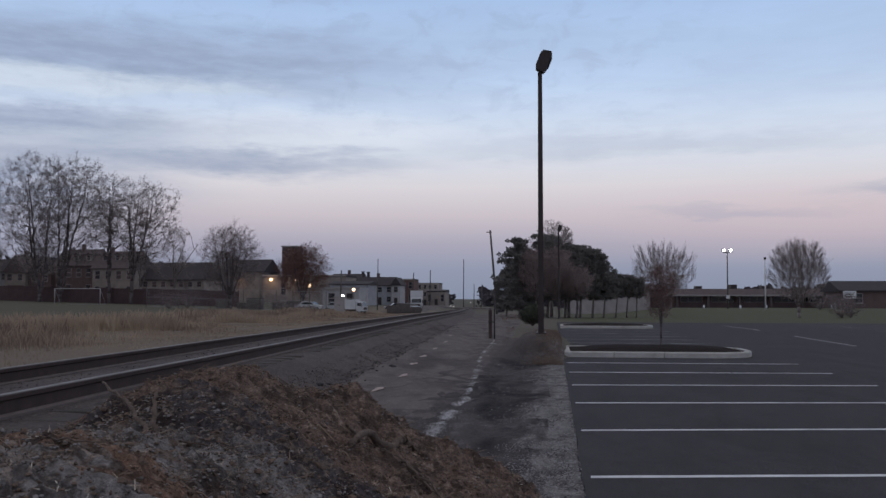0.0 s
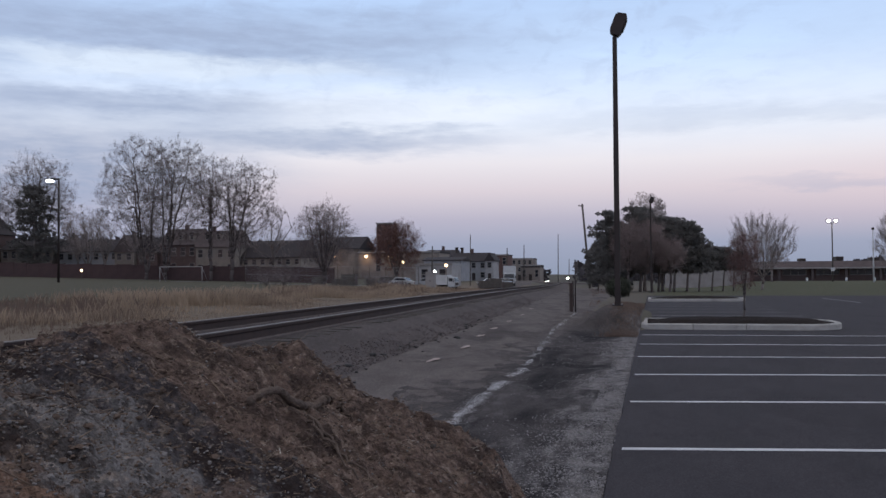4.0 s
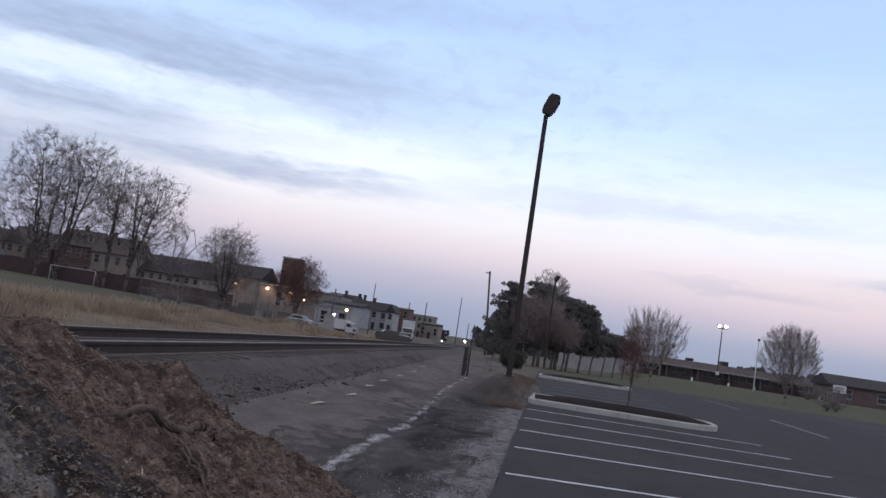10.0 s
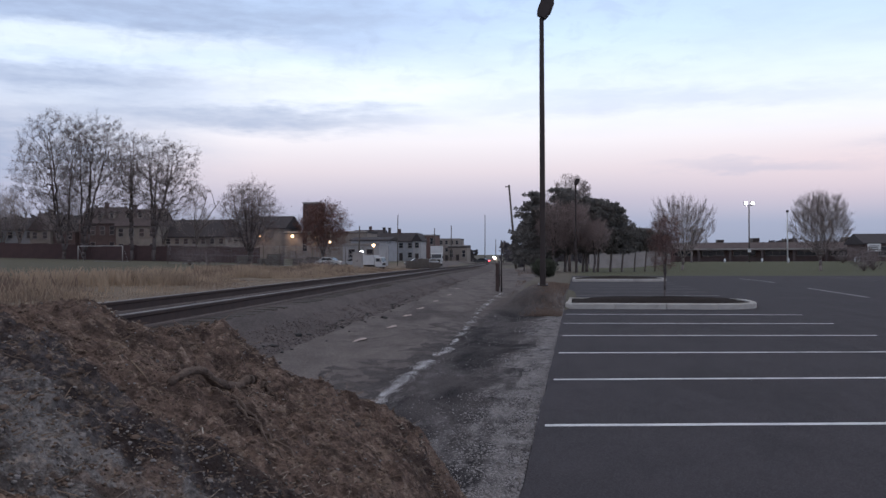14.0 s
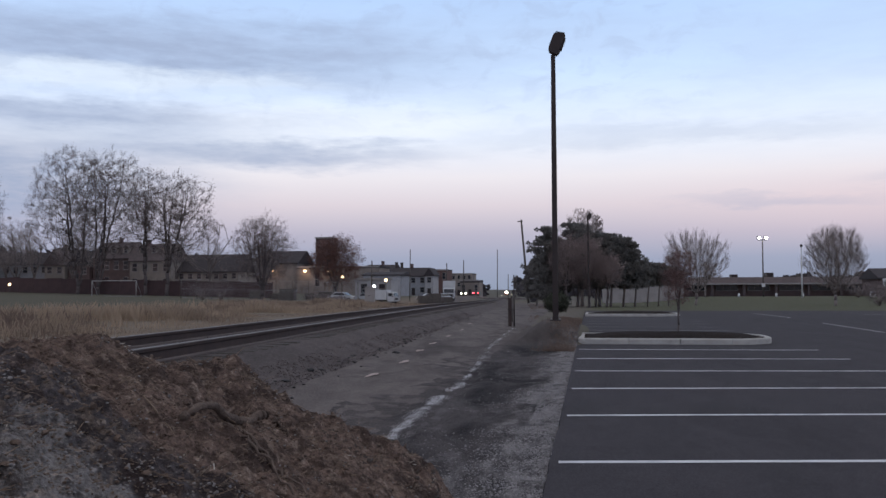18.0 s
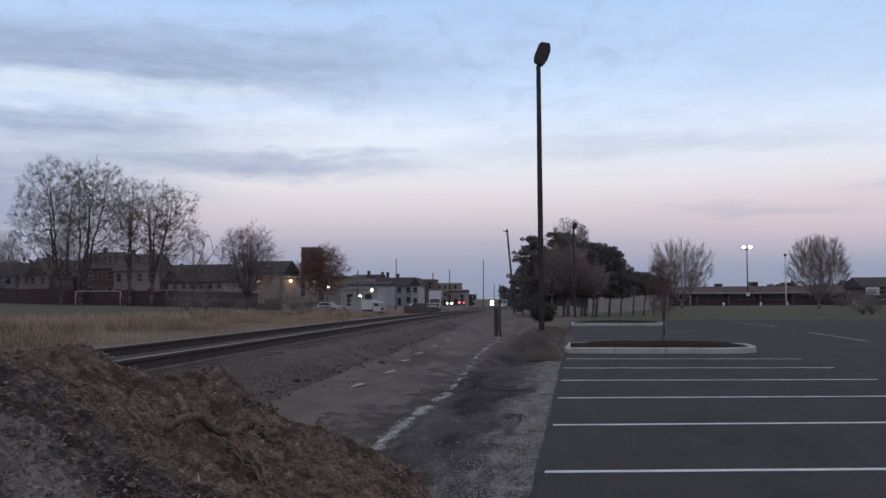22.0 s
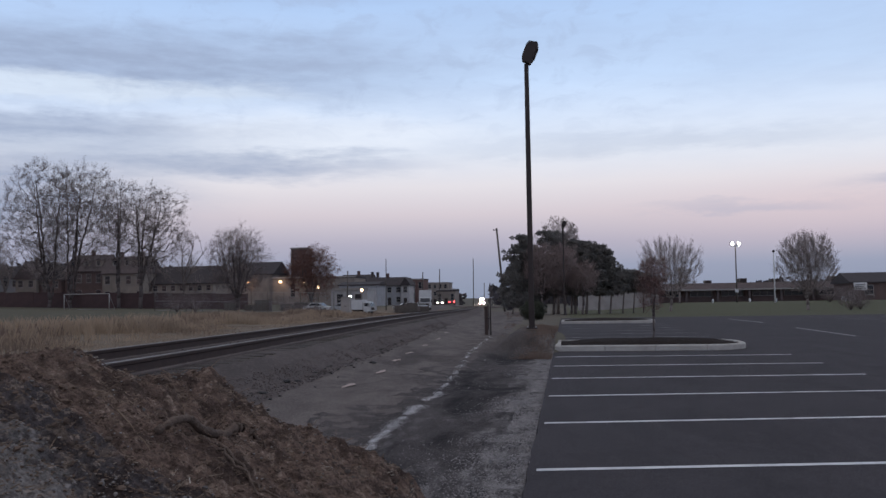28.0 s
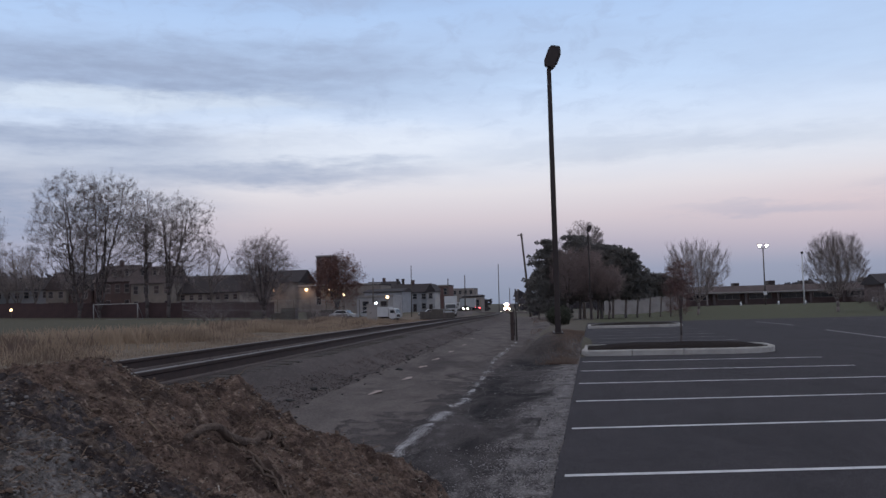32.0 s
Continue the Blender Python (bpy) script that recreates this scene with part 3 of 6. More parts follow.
def wob(y, s, a, seed):
    return a * noise.noise((y * s, seed, 0.3)) + 0.4 * a * noise.noise((y * s * 3.7, seed, 4.3))


def rail_top(y):
    """The height of the rail heads."""
    bend = min(max(y - 22.0, 0.0), 50.0)
    return 0.812 - 0.0034 * y - 0.00008 * bend * bend - 0.0060 * max(0.0, y - 72.0)


def rise(x, y):
    """The old road tips up towards the track."""
    right, left = -1.9 - 0.02 * max(0.0, y - 12), track_x(y) + 1.9
    s = min(1.0, max(0.0, (right - x) / (right - left)))
    return 0.012 + max(0.03, rail_top(y) - fall(y) - 0.5) * s**1.5


OLD = strip("road", lambda y: track_x(y) + 1.6, lambda y: -1.75 - 0.02 * max(0, y - 12) + wob(y, 0.6, 0.18, 2.0), -6, 120, 300, 14, rise, M_OLD,
            "worn cracked grey asphalt beside the track", "road", 0.012)
def spilt(x, y):
    """How high the dirt lies on the old road: thin and broken towards its edge."""
    thin = max(0.0, min(1.0, (-1.7 - x) / 1.0))
    return max(0.016 - 0.03 * thin, rise(x, y) + 0.004) - 0.006 * thin + thin * (0.016 * noise.noise((x * 3.1, y * 1.3, 5.0)) + 0.016 * noise.noise((x * 9.0, y * 4.0, 6.0)))


GRAVEL = strip("gravel_verge", lambda y: -2.75 - 0.02 * max(0, y - 12) + wob(y, 0.55, 0.55, 2.0), lambda y: -0.30, -6, 34, 480, 26, spilt, M_GRAVEL,
               "dark dirt and pale gravel between road and car park", "verge", 0.012)


# ---- railway ----
def build_railway():
    ys = spread(-14, 60, 74) + spread(62, 300, 60) + spread(310, 1400, 40)
    prof = [(-3.0, -0.06, 1), (-2.1, -0.30, 0), (-1.3, -0.205, 0), (-0.85, -0.20, 0), (-0.6, -0.17, 0), (0.0, -0.15, 0), (0.6, -0.17, 0), (0.85, -0.19, 0), (1.32, -0.20, 0), (1.6, -0.36, 0), (1.95, -0.49, 0), (2.15, -0.53, 0), (2.5, -0.66, 0)]
    v, f = [], []
    for y in ys:
        for dx, dz, low in prof:
            x = track_x(y) + dx
            v.append((x, y, ground_z(x, y) - 0.06 if low else rail_top(y) + dz + 0.02 * noise.noise((x * 2, y * 1.5, 1))))
    n = len(prof)
    for j in range(len(ys) - 1):
        for i in range(n - 1):
            f.append((j * n + i, j * n + i + 1, (j + 1) * n + i + 1, (j + 1) * n + i))
    bed = new("ballast_bed", mesh_of("ballast_bed", v, f, M_BALLAST, True))
    tagged(bed, "dark sooty stone ballast under the track", "track bed", kind="structure")

    for side in (-0.752, 0.752):
        t = thing("rail", pose(0, 0, 0), "rusty steel rail with a worn pale head", "rail", "rails of the track")
        web = [(-0.075, -0.18), (0.075, -0.18), (0.075, -0.165), (0.02, -0.15), (0.012, -0.06), (0.034, -0.045), (0.034, -0.012), (-0.034, -0.012), (-0.034, -0.045), (-0.012, -0.06), (-0.02, -0.15), (-0.075, -0.165)]
        head = [(-0.034, -0.014), (0.034, -0.014), (0.034, -0.004), (0.027, 0.0), (-0.027, 0.0), (-0.034, -0.004)]
        foot = [(-0.079, -0.186), (0.079, -0.186), (0.079, -0.163), (0.045, -0.152), (-0.045, -0.152), (-0.079, -0.163)]
        for name, sec, mate in (("web", web, M_RAIL), ("head", head, M_HEAD), ("foot", foot, M_LIT_FOOT)):
            v, f, n = [], [], len(sec)
            for y in ys:
                v += [(track_x(y) + side + dx, y, rail_top(y) + dz) for dx, dz in sec]
            for j in range(len(ys) - 1):
                f += [(j * n + i, (j) * n + (i + 1) % n, (j + 1) * n + (i + 1) % n, (j + 1) * n + i) for i in range(n)]
            part(name, mesh_of(name, v, f, mate), None, t)
    # ties
    me = bpy.data.meshes.new("tie")
    bm = box(-1.27, 1.27, -0.11, 0.11, -0.38, -0.188, 0.012)
    bm.to_mesh(me), bm.free()
    me.materials.append(M_TIE)
    ties = thing("tie_row", pose(0, 0, 0), "weathered creosoted wooden ties under the rails", "railway ties")
    rng = random.Random(5)
    y = -6.0
    while y < 90:
        ob = new("tie", me)
        ob.parent = ties
        ob.matrix_basis = pose(track_x(y) + rng.uniform(-0.04, 0.04), y, rail_top(y) + rng.uniform(-0.006, 0.004), 0, 0, 4.75 + rng.uniform(-1, 1))
        y += 0.53


build_railway()


# ---- paint and dust on the old road ----
def road_marks():
    rng = random.Random(11)
    for x, y in ((-3.26, 13.33), (-3.27, 15.9), (-3.53, 18.6), (-3.66, 21.1), (-3.82, 24.5), (-4.0, 28.2), (-4.35, 33.0)):
        n, v = 11, []
        cz = ground_z(x, y) + rise(x, y) + 0.009 + 0.012 * noise.noise((x * 2.2, y * 2.2, 7))
        for i in range(n):
            a = 2 * math.pi * i / n
            v.append((x + 0.085 * math.cos(a) * rng.uniform(0.4, 1.3), y + 0.34 * math.sin(a) * rng.uniform(0.5, 1.2), cz))
        part("lane_dash", mesh_of("lane_dash", v, [tuple(range(n))], M_DASH), None, OLD)
    # a spilt line of white dust
    pts = [(-1.88, 8.4), (-1.94, 9.9), (-1.95, 11.4), (-1.90, 12.9), (-1.99, 15.3), (-2.18, 18.7), (-2.42, 22.6), (-2.52, 26.5), (-2.65, 32.0)]
    v, f = [], []
    for i in range(18000):
        s = rng.random() ** 0.95 * (len(pts) - 1)
        k = min(int(s), len(pts) - 2)
        w = s - k
        x = pts[k][0] + (pts[k + 1][0] - pts[k][0]) * w
        y = pts[k][1] + (pts[k + 1][1] - pts[k][1]) * w
        if noise.noise((y * 1.1, 0.2, 8.0)) + 0.9 * noise.noise((y * 4.3, x * 3.0, 8.0)) < rng.uniform(-0.5, 0.38) + 0.02 * max(0.0, y - 12):
            continue
        x += rng.gauss(0, 0.022 + 0.045 * max(0.0, 0.4 + noise.noise((y * 2.3, 1.7, 0)))) + 0.05 * noise.noise((y * 1.4, 5, 0))
        r = rng.uniform(0.0015, 0.0055)
        b, z = len(v), ground_z(x, y) + max(0.016, rise(x, y) + 0.004) + 0.012 + 0.012 * noise.noise((x * 2.2, y * 2.2, 7))
        a0 = rng.random() * 6.3
        for q in range(5):
            a = a0 + 2 * math.pi * q / 5
            v.append((x + r * math.cos(a) * rng.uniform(0.7, 1.2), y + 1.8 * r * math.sin(a) * rng.uniform(0.7, 1.2), z))
        v.append((x, y, z + r * 0.5))
        f += [(b + q, b + (q + 1) % 5, b + 5) for q in range(5)]
    ob = new("dust_line", mesh_of("dust_line", v, f, M_CHALK))
    tagged(ob, "broken line of white powder spilt along the road's edge", "powder line", kind="stuff")


road_marks()


def pebbles(name, count, place, size, material, seed, label, category, kind="stuff", flat=0.7, sink=0.25):
    """Many small uneven stones in one mesh."""
    rng = random.Random(seed)
    spots = [p for p in (place(rng) for _ in range(count)) if p is not None]
    g = np.random.default_rng(seed)
    n, k = len(spots), (1 + math.sqrt(5)) / 2
    ico = np.array([(-1, k, 0), (1, k, 0), (-1, -k, 0), (1, -k, 0), (0, -1, k), (0, 1, k), (0, -1, -k), (0, 1, -k), (k, 0, -1), (k, 0, 1), (-k, 0, -1), (-k, 0, 1)]) / 1.9
    tri = np.array([(0, 11, 5), (0, 5, 1), (0, 1, 7), (0, 7, 10), (0, 10, 11), (1, 5, 9), (5, 11, 4), (11, 10, 2), (10, 7, 6), (7, 1, 8), (3, 9, 4), (3, 4, 2), (3, 2, 6), (3, 6, 8), (3, 8, 9), (4, 9, 5), (2, 4, 11), (6, 2, 10), (8, 6, 7), (9, 8, 1)])
    r = np.array([size(rng) for _ in range(n)])
    shape = ico[None] * g.uniform(0.65, 1.3, (n, 12, 1)) * g.uniform(0.7, 1.25, (n, 1, 3)) * (1, 1, flat) * r[:, None, None]
    w = g.random(n) * 6.283
    c, q = np.cos(w)[:, None], np.sin(w)[:, None]
    x, y = shape[..., 0] * c - shape[..., 1] * q, shape[..., 0] * q + shape[..., 1] * c
    v = np.stack([x, y, shape[..., 2]], -1) + np.array(spots)[:, None] + (r * (0.5 - sink) * flat)[:, None, None] * (0, 0, 1)
    f = (tri[None] + 12 * np.arange(n)[:, None, None]).reshape(-1, 3)
    return tagged(new(name, mesh_of(name, v.reshape(-1, 3), f.tolist(), material)), label, category, kind=kind)


def verge_spot(rng):
    y = 3.0 + 20.0 * rng.random() ** 1.4
    x = -0.34 - abs(rng.gauss(0, 0.34)) if rng.random() < 0.93 else rng.uniform(-2.0, -0.4)
    if x < -2.1 or (y > 9 and noise.noise((x * 0.9, y * 0.55, 2.0)) < -0.05 and x < -0.65):
        return None
    return x, y, ground_z(x, y) + 0.016 + 0.02 * noise.noise((x * 2.2, y * 2.2, 7))


pebbles("loose_gravel", 24000, verge_spot, lambda r: r.uniform(0.003, 0.0085) if r.random() < 0.97 else r.uniform(0.0065, 0.016), M_STONE, 21,
        "loose pale gravel along the car park's edge", "gravel")


def ballast_spot(rng):
    y = 3.0 + 40 * rng.random() ** 1.5
    dx = rng.uniform(0.9, 2.2) if rng.random() < 0.65 else rng.uniform(-2.4, 0.9)
    x = track_x(y) + dx
    z = rail_top(y) + float(np.interp(dx, (-2.4, -1.3, -0.6, 0.0, 0.6, 0.85, 1.2, 1.55, 1.95, 2.5), (-0.38, -0.205, -0.17, -0.15, -0.17, -0.19, -0.215, -0.34, -0.49, -0.56)))
    z += 0.02 * noise.noise((x * 2, y * 1.5, 1))
    return x, y, z


pebbles("ballast_stones", 22000, ballast_spot, lambda r: r.uniform(0.006, 0.017), mat("ballast_stone", (0.14, 0.118, 0.115), (0.085, 0.07, 0.07), 3.0, 0.95, spec=0.1, third=(0.055, 0.046, 0.046)), 22, "angular dark ballast stones along the rails", "ballast")


def road_edge_spot(rng):
    y = 6 + 40 * rng.random() ** 1.3
    x = track_x(y) + 2.05 + rng.gauss(0, 0.16)
    return x, y, ground_z(x, y) + rise(x, y) + 0.005


pebbles("broken_asphalt", 150, road_edge_spot, lambda r: r.uniform(0.012, 0.04) if r.random() < 0.93 else r.uniform(0.04, 0.085), mat("tar_lump", (0.02, 0.019, 0.02), (0.035, 0.033, 0.034), 8.0, 0.9), 23,
        "dark broken lumps along the old road's edge", "rubble", flat=0.4)


def chunk_spot(rng):
    cx, cy, w = rng.choice(((-4.84, 20.5, 0.16), (-4.60, 17.2, 0.22), (-4.52, 16.6, 0.15), (-4.95, 24.5, 0.2)))
    x, y = cx + rng.gauss(0, w * 0.6), cy + rng.gauss(0, w * 1.6)
    return x, y, ground_z(x, y) + rise(x, y) + 0.01


pebbles("asphalt_chunks", 34, chunk_spot, lambda r: r.uniform(0.03, 0.10), MATS["tar_lump"], 27, "black broken chunks of asphalt at the road's edge", "rubble", flat=0.55)


# ---- the dirt pile ----
FLANK = ([-4.2, -3.0, -2.4, -2.0, -1.7, -1.5, -1.2, -0.95, -0.65, -0.45, -0.22, 0.3], [0.0, 0.55, 1.00, 1.22, 1.23, 1.14, 0.965, 0.83, 0.65, 0.38, 0.0, 0.0])


def bump(x, y, cx, cy, wx, wy):
    return math.exp(-min(40.0, ((x - cx) / wx) ** 2 + ((y - cy) / wy) ** 2))


def pile_z(x, y):
    """A ridge of dumped earth along the verge: a straight flank, humps along its top, a steep far end."""
    z = float(np.interp(x, *FLANK))
    # the top: a near mound, a hollow with a torn root, a broad hump, a saddle, and the hump above the root ball
    z -= 0.12 * bump(x, y, -2.0, 2.02, 0.42, 0.30) + 0.11 * bump(x, y, -1.74, 3.46, 0.24, 0.30)
    z += 0.10 * bump(x, y, -1.36, 1.28, 0.22, 0.28) + 0.05 * bump(x, y, -1.42, 3.50, 0.16, 0.18) + 0.03 * bump(x, y, -1.75, 2.9, 0.2, 0.3)
    far = y - (3.66 + 0.25 * max(0.0, min(1.0, (x + 1.2) / 0.4)) + 0.10 * noise.noise((x * 2.3, 2.0, 0)))
    if far > -0.12:
        z -= 0.75 * (far + 0.12) ** 2 / (abs(far) + 0.14)
    near = 0.98 - y
    if near > 0:
        z -= 1.35 * near
    # the hollow behind the bare root
    z -= 0.19 * bump(x, y, -1.315, 3.10, 0.08, 0.12)
    clod = noise.noise((x * 7.3, y * 7.3, 3.0))
    rough = 0.045 * noise.noise((x * 3.1, y * 3.1, 1.0)) + 0.05 * (0.3 - abs(clod)) + 0.030 * noise.noise((x * 15, y * 15, 5.0)) + 0.017 * noise.noise((x * 33, y * 33, 5.0)) + 0.009 * noise.noise((x * 70, y * 70, 2.0))
    return max(-0.08, z + rough * min(1.0, max(0.1, z * 1.6)))


def build_pile():
    xs, ys = spread(-4.3, 0.0, 430), spread(0.0, 5.2, 470)
    v, f = sheet(xs, ys, pile_z)
    m = bpy.data.materials.new("dirt")
    m.use_nodes = True
    k = Nodes(m.node_tree)
    g = k.add("ShaderNodeNewGeometry")
    pos = g.outputs["Position"]
    sep = k.add("ShaderNodeSeparateXYZ")
    k.link(pos, sep.inputs[0])
    big, mid, fine = k.noise(pos, 2.6, 6.0, 0.65, 0.7), k.noise(pos, 9.0, 6.0, 0.7), k.noise(pos, 55.0, 4.0, 0.7)
    soil = k.mix(mid, (0.098, 0.068, 0.058), (0.262, 0.185, 0.152))
    grey = k.mix(mid, (0.115, 0.104, 0.104), (0.36, 0.335, 0.325))
    # loads lie side by side along the ridge: brown earth, a charcoal band, grey gravel, rusty earth, gravel again
    run = k.math("ADD", sep.outputs[1], k.math("ADD", k.math("MULTIPLY", k.math("SUBTRACT", big, 0.5), 0.75), k.math("MULTIPLY", k.math("SUBTRACT", mid, 0.5), 0.25)))
    rust = k.mix(mid, (0.125, 0.075, 0.056), (0.32, 0.205, 0.15))
    col = k.mix(k.step(run, 1.33, 1.43), grey, rust)
    col = k.mix(k.step(run, 1.62, 1.72), col, grey)
    char = k.mix(mid, (0.028, 0.024, 0.027), (0.135, 0.118, 0.122))
    col = k.mix(k.step(run, 2.12, 2.22), col, char)
    col = k.mix(k.step(run, 2.44, 2.55), col, soil)
    col = k.mix(k.math("MULTIPLY", k.step(k.noise(pos, 4.2, 5.0, 0.6, 0.8), 0.56, 0.64), 0.8), col, soil)
    col = k.mix(k.math("MULTIPLY", k.step(k.noise(pos, 3.0, 5.0, 0.6), 0.50, 0.60), 0.72), col, (0.042, 0.031, 0.029))
    # blots and crumbs mottle the earth and carry the clods' shading in colour
    blot = k.noise(pos, 8.0, 5.0, 0.65)
    col = k.mix(k.math("MULTIPLY", k.step(blot, 0.52, 0.60), 0.62), col, (0.040, 0.028, 0.026))
    col = k.mix(k.math("MULTIPLY", k.step(blot, 0.44, 0.37), 0.45), col, (0.25, 0.192, 0.155))
    crumb = k.noise(pos, 24.0, 5.0, 0.7)
    col = k.mix(k.math("MULTIPLY", k.step(crumb, 0.52, 0.66), 0.45), col, (0.045, 0.030, 0.024))
    col = k.mix(k.math("MULTIPLY", k.step(crumb, 0.44, 0.36), 0.45), col, (0.42, 0.33, 0.27))
    col = k.mix(1.0, col, k.ramp(fine, [(0.3, 0.6), (0.7, 1.45)]), "MULTIPLY")
    p = k.add("ShaderNodeBsdfPrincipled", Roughness=0.97)
    p.inputs["Specular IOR Level"].default_value = 0.08
    k.link(col, p.inputs["Base Color"])
    b = k.add("ShaderNodeBump", Strength=1.0, Distance=0.03)
    k.link(k.math("ADD", fine, k.math("ADD", mid, crumb)), b.inputs["Height"]), k.link(b.outputs[0], p.inputs["Normal"])
    out = k.add("ShaderNodeOutputMaterial")
    k.link(p.outputs[0], out.inputs[0])
    pile = new("dirt_mound", mesh_of("dirt_mound", v, f, m, True))
    tagged(pile, "heap of brown dirt, mulch and gravel with torn roots", "dirt mound")

    def spot(rng):
        x, y = rng.uniform(-2.5, -0.3), rng.uniform(0.95, 4.1)
        z = pile_z(x, y)
        return (x, y, z + 0.002) if z > 0.02 else None

    def grey_spot(rng):
        s = spot(rng)
        if s is None:
            return None
        run = s[1] + 0.3 * noise.noise((s[0] * 2.5, s[1] * 2.5, 0))
        return s if 1.65 < run < 2.3 or run < 1.36 or rng.random() < 0.12 else None

    dull = mat("dull_stone", (0.24, 0.22, 0.215), (0.11, 0.098, 0.095), 9.0, 0.95, spec=0.1, third=(0.06, 0.05, 0.048))
    pebbles("pile_gravel", 15000, grey_spot, lambda r: r.uniform(0.002, 0.006) if r.random() < 0.985 else r.uniform(0.006, 0.010), dull, 31, "pale gravel and pebbles caught in the heap", "gravel")
    pebbles("pile_clods", 13000, spot, lambda r: r.uniform(0.0025, 0.006) if r.random() < 0.95 else r.uniform(0.006, 0.014), M_SOIL, 33, "crumbled brown clods of earth on the heap", "earth clods")
    # shredded wood
    rng = random.Random(32)
    paths = []
    while len(paths) < 6500:
        s = spot(rng)
        if s is None:
            continue
        x, y, z = s
        a, l = rng.random() * 6.3, rng.uniform(0.008, 0.032) if rng.random() < 0.94 else rng.uniform(0.032, 0.09)
        up = rng.uniform(-0.1, 0.55)
        w = rng.uniform(0.0007, 0.0022)
        paths.append([((x, y, z), w), ((x + l * math.cos(a), y + l * math.sin(a), z + l * up), w * 0.6)])
    ob = new("wood_shreds", tube(paths, M_CHIP, 3, "wood_shreds", False))
    tagged(ob, "shredded bark and twigs littering the heap", "wood shreds", kind="stuff")
    # roots and sticks
    def snake(pts, r0, r1, jit, seed, n=16):
        g = random.Random(seed)
        out = []
        for i in range(n + 1):
            s = i / n * (len(pts) - 1)
            k = min(int(s), len(pts) - 2)
            w = s - k
            p = [pts[k][c] + (pts[k + 1][c] - pts[k][c]) * w for c in range(3)]
            out.append((tuple(c + g.uniform(-jit, jit) for c in p), (r0 + (r1 - r0) * i / n) * g.uniform(0.85, 1.15)))
        return out

    def lay(x, y, up=0.02):
        return (x, y, pile_z(x, y) + up)

    def root(name, label, runs):
        t = thing(name, pose(0, 0, 0), label, "root")
        for r in runs:
            part("root_length", tube([r], M_ROOT, 8, "root_length"), None, t)

    root("torn_root", "thick curved bare root lying across the heap", [
        snake([lay(-1.275, 2.70, 0.0), lay(-1.26, 2.75, 0.025), lay(-1.25, 2.81, 0.045), lay(-1.238, 2.87, 0.045), lay(-1.222, 2.93, 0.03), lay(-1.207, 2.99, 0.025), lay(-1.19, 3.05, 0.03), lay(-1.172, 3.10, 0.035), lay(-1.155, 3.14, 0.035)], 0.013, 0.018, 0.0025, 1, 26),
        snake([lay(-1.40, 3.16, 0.0), lay(-1.35, 3.17, 0.05), lay(-1.29, 3.20, 0.02)], 0.007, 0.005, 0.005, 2, 8)])
    root("torn_root", "thin dark roots running down the heap's side", [
        snake([lay(-1.17, 2.92, 0.01), lay(-1.08, 2.85, 0.012), lay(-0.98, 2.80, 0.012), lay(-0.86, 2.72, 0.0)], 0.007, 0.003, 0.012, 3),
        snake([lay(-1.19, 2.86, 0.01), lay(-1.08, 2.80, 0.012), lay(-0.97, 2.73, 0.01), lay(-0.85, 2.66, 0.0)], 0.006, 0.003, 0.012, 4),
        snake([lay(-1.16, 3.22), lay(-1.12, 3.18, 0.03), lay(-1.08, 3.16)], 0.006, 0.003, 0.010, 5)])
    root("torn_root", "forked pale root end sticking up from the heap", [
        snake([lay(-1.66, 2.00, -0.02), lay(-1.74, 2.10, 0.03), lay(-1.86, 2.21, 0.08), lay(-1.98, 2.32, 0.11)], 0.009, 0.004, 0.006, 6),
        snake([lay(-1.66, 2.00, -0.02), lay(-1.69, 2.06, 0.05), lay(-1.72, 2.13, 0.10)], 0.010, 0.005, 0.006, 7)])
    for i in range(26):
        x, y = -1.29 + rng.gauss(0, 0.09), 3.12 + rng.gauss(0, 0.11)
        a, l = rng.uniform(-0.6, 1.2) if i % 3 else rng.random() * 6.3, rng.uniform(0.03, 0.10)
        ob = new("stick", tube([snake([lay(x, y, 0.0), lay(x + l * math.cos(a) * 0.5, y - l * abs(math.sin(a)) * 0.5, 0.03), lay(x + l * math.cos(a), y - l * abs(math.sin(a)), 0.02)], 0.002, 0.001, 0.003, 150 + i, 6)], M_CHIP if i % 2 else M_ROOT, 5, "stick"))
        tagged(ob, "short broken twig caught round the hollow in the heap", "stick", "twigs round the hollow")
    for i in range(16):
        x, y = rng.uniform(-1.9, -0.7), rng.uniform(1.3, 3.5)
        a, l = rng.random() * 6.3, rng.uniform(0.06, 0.22)
        ob = new("stick", tube([snake([lay(x, y, 0.005), lay(x + l * math.cos(a), y + l * math.sin(a), rng.uniform(0.005, 0.04))], 0.003, 0.0015, 0.006, 50 + i, 7)], M_ROOT if i % 2 else M_CHIP, 5, "stick"))
        tagged(ob, "bare broken stick lying on the dirt heap", "stick", "sticks on the heap")


build_pile()


# ---- trees ----
def unit(a, b, c):
    n = math.sqrt(a * a + b * b + c * c) + 1e-9
    return a / n, b / n, c / n


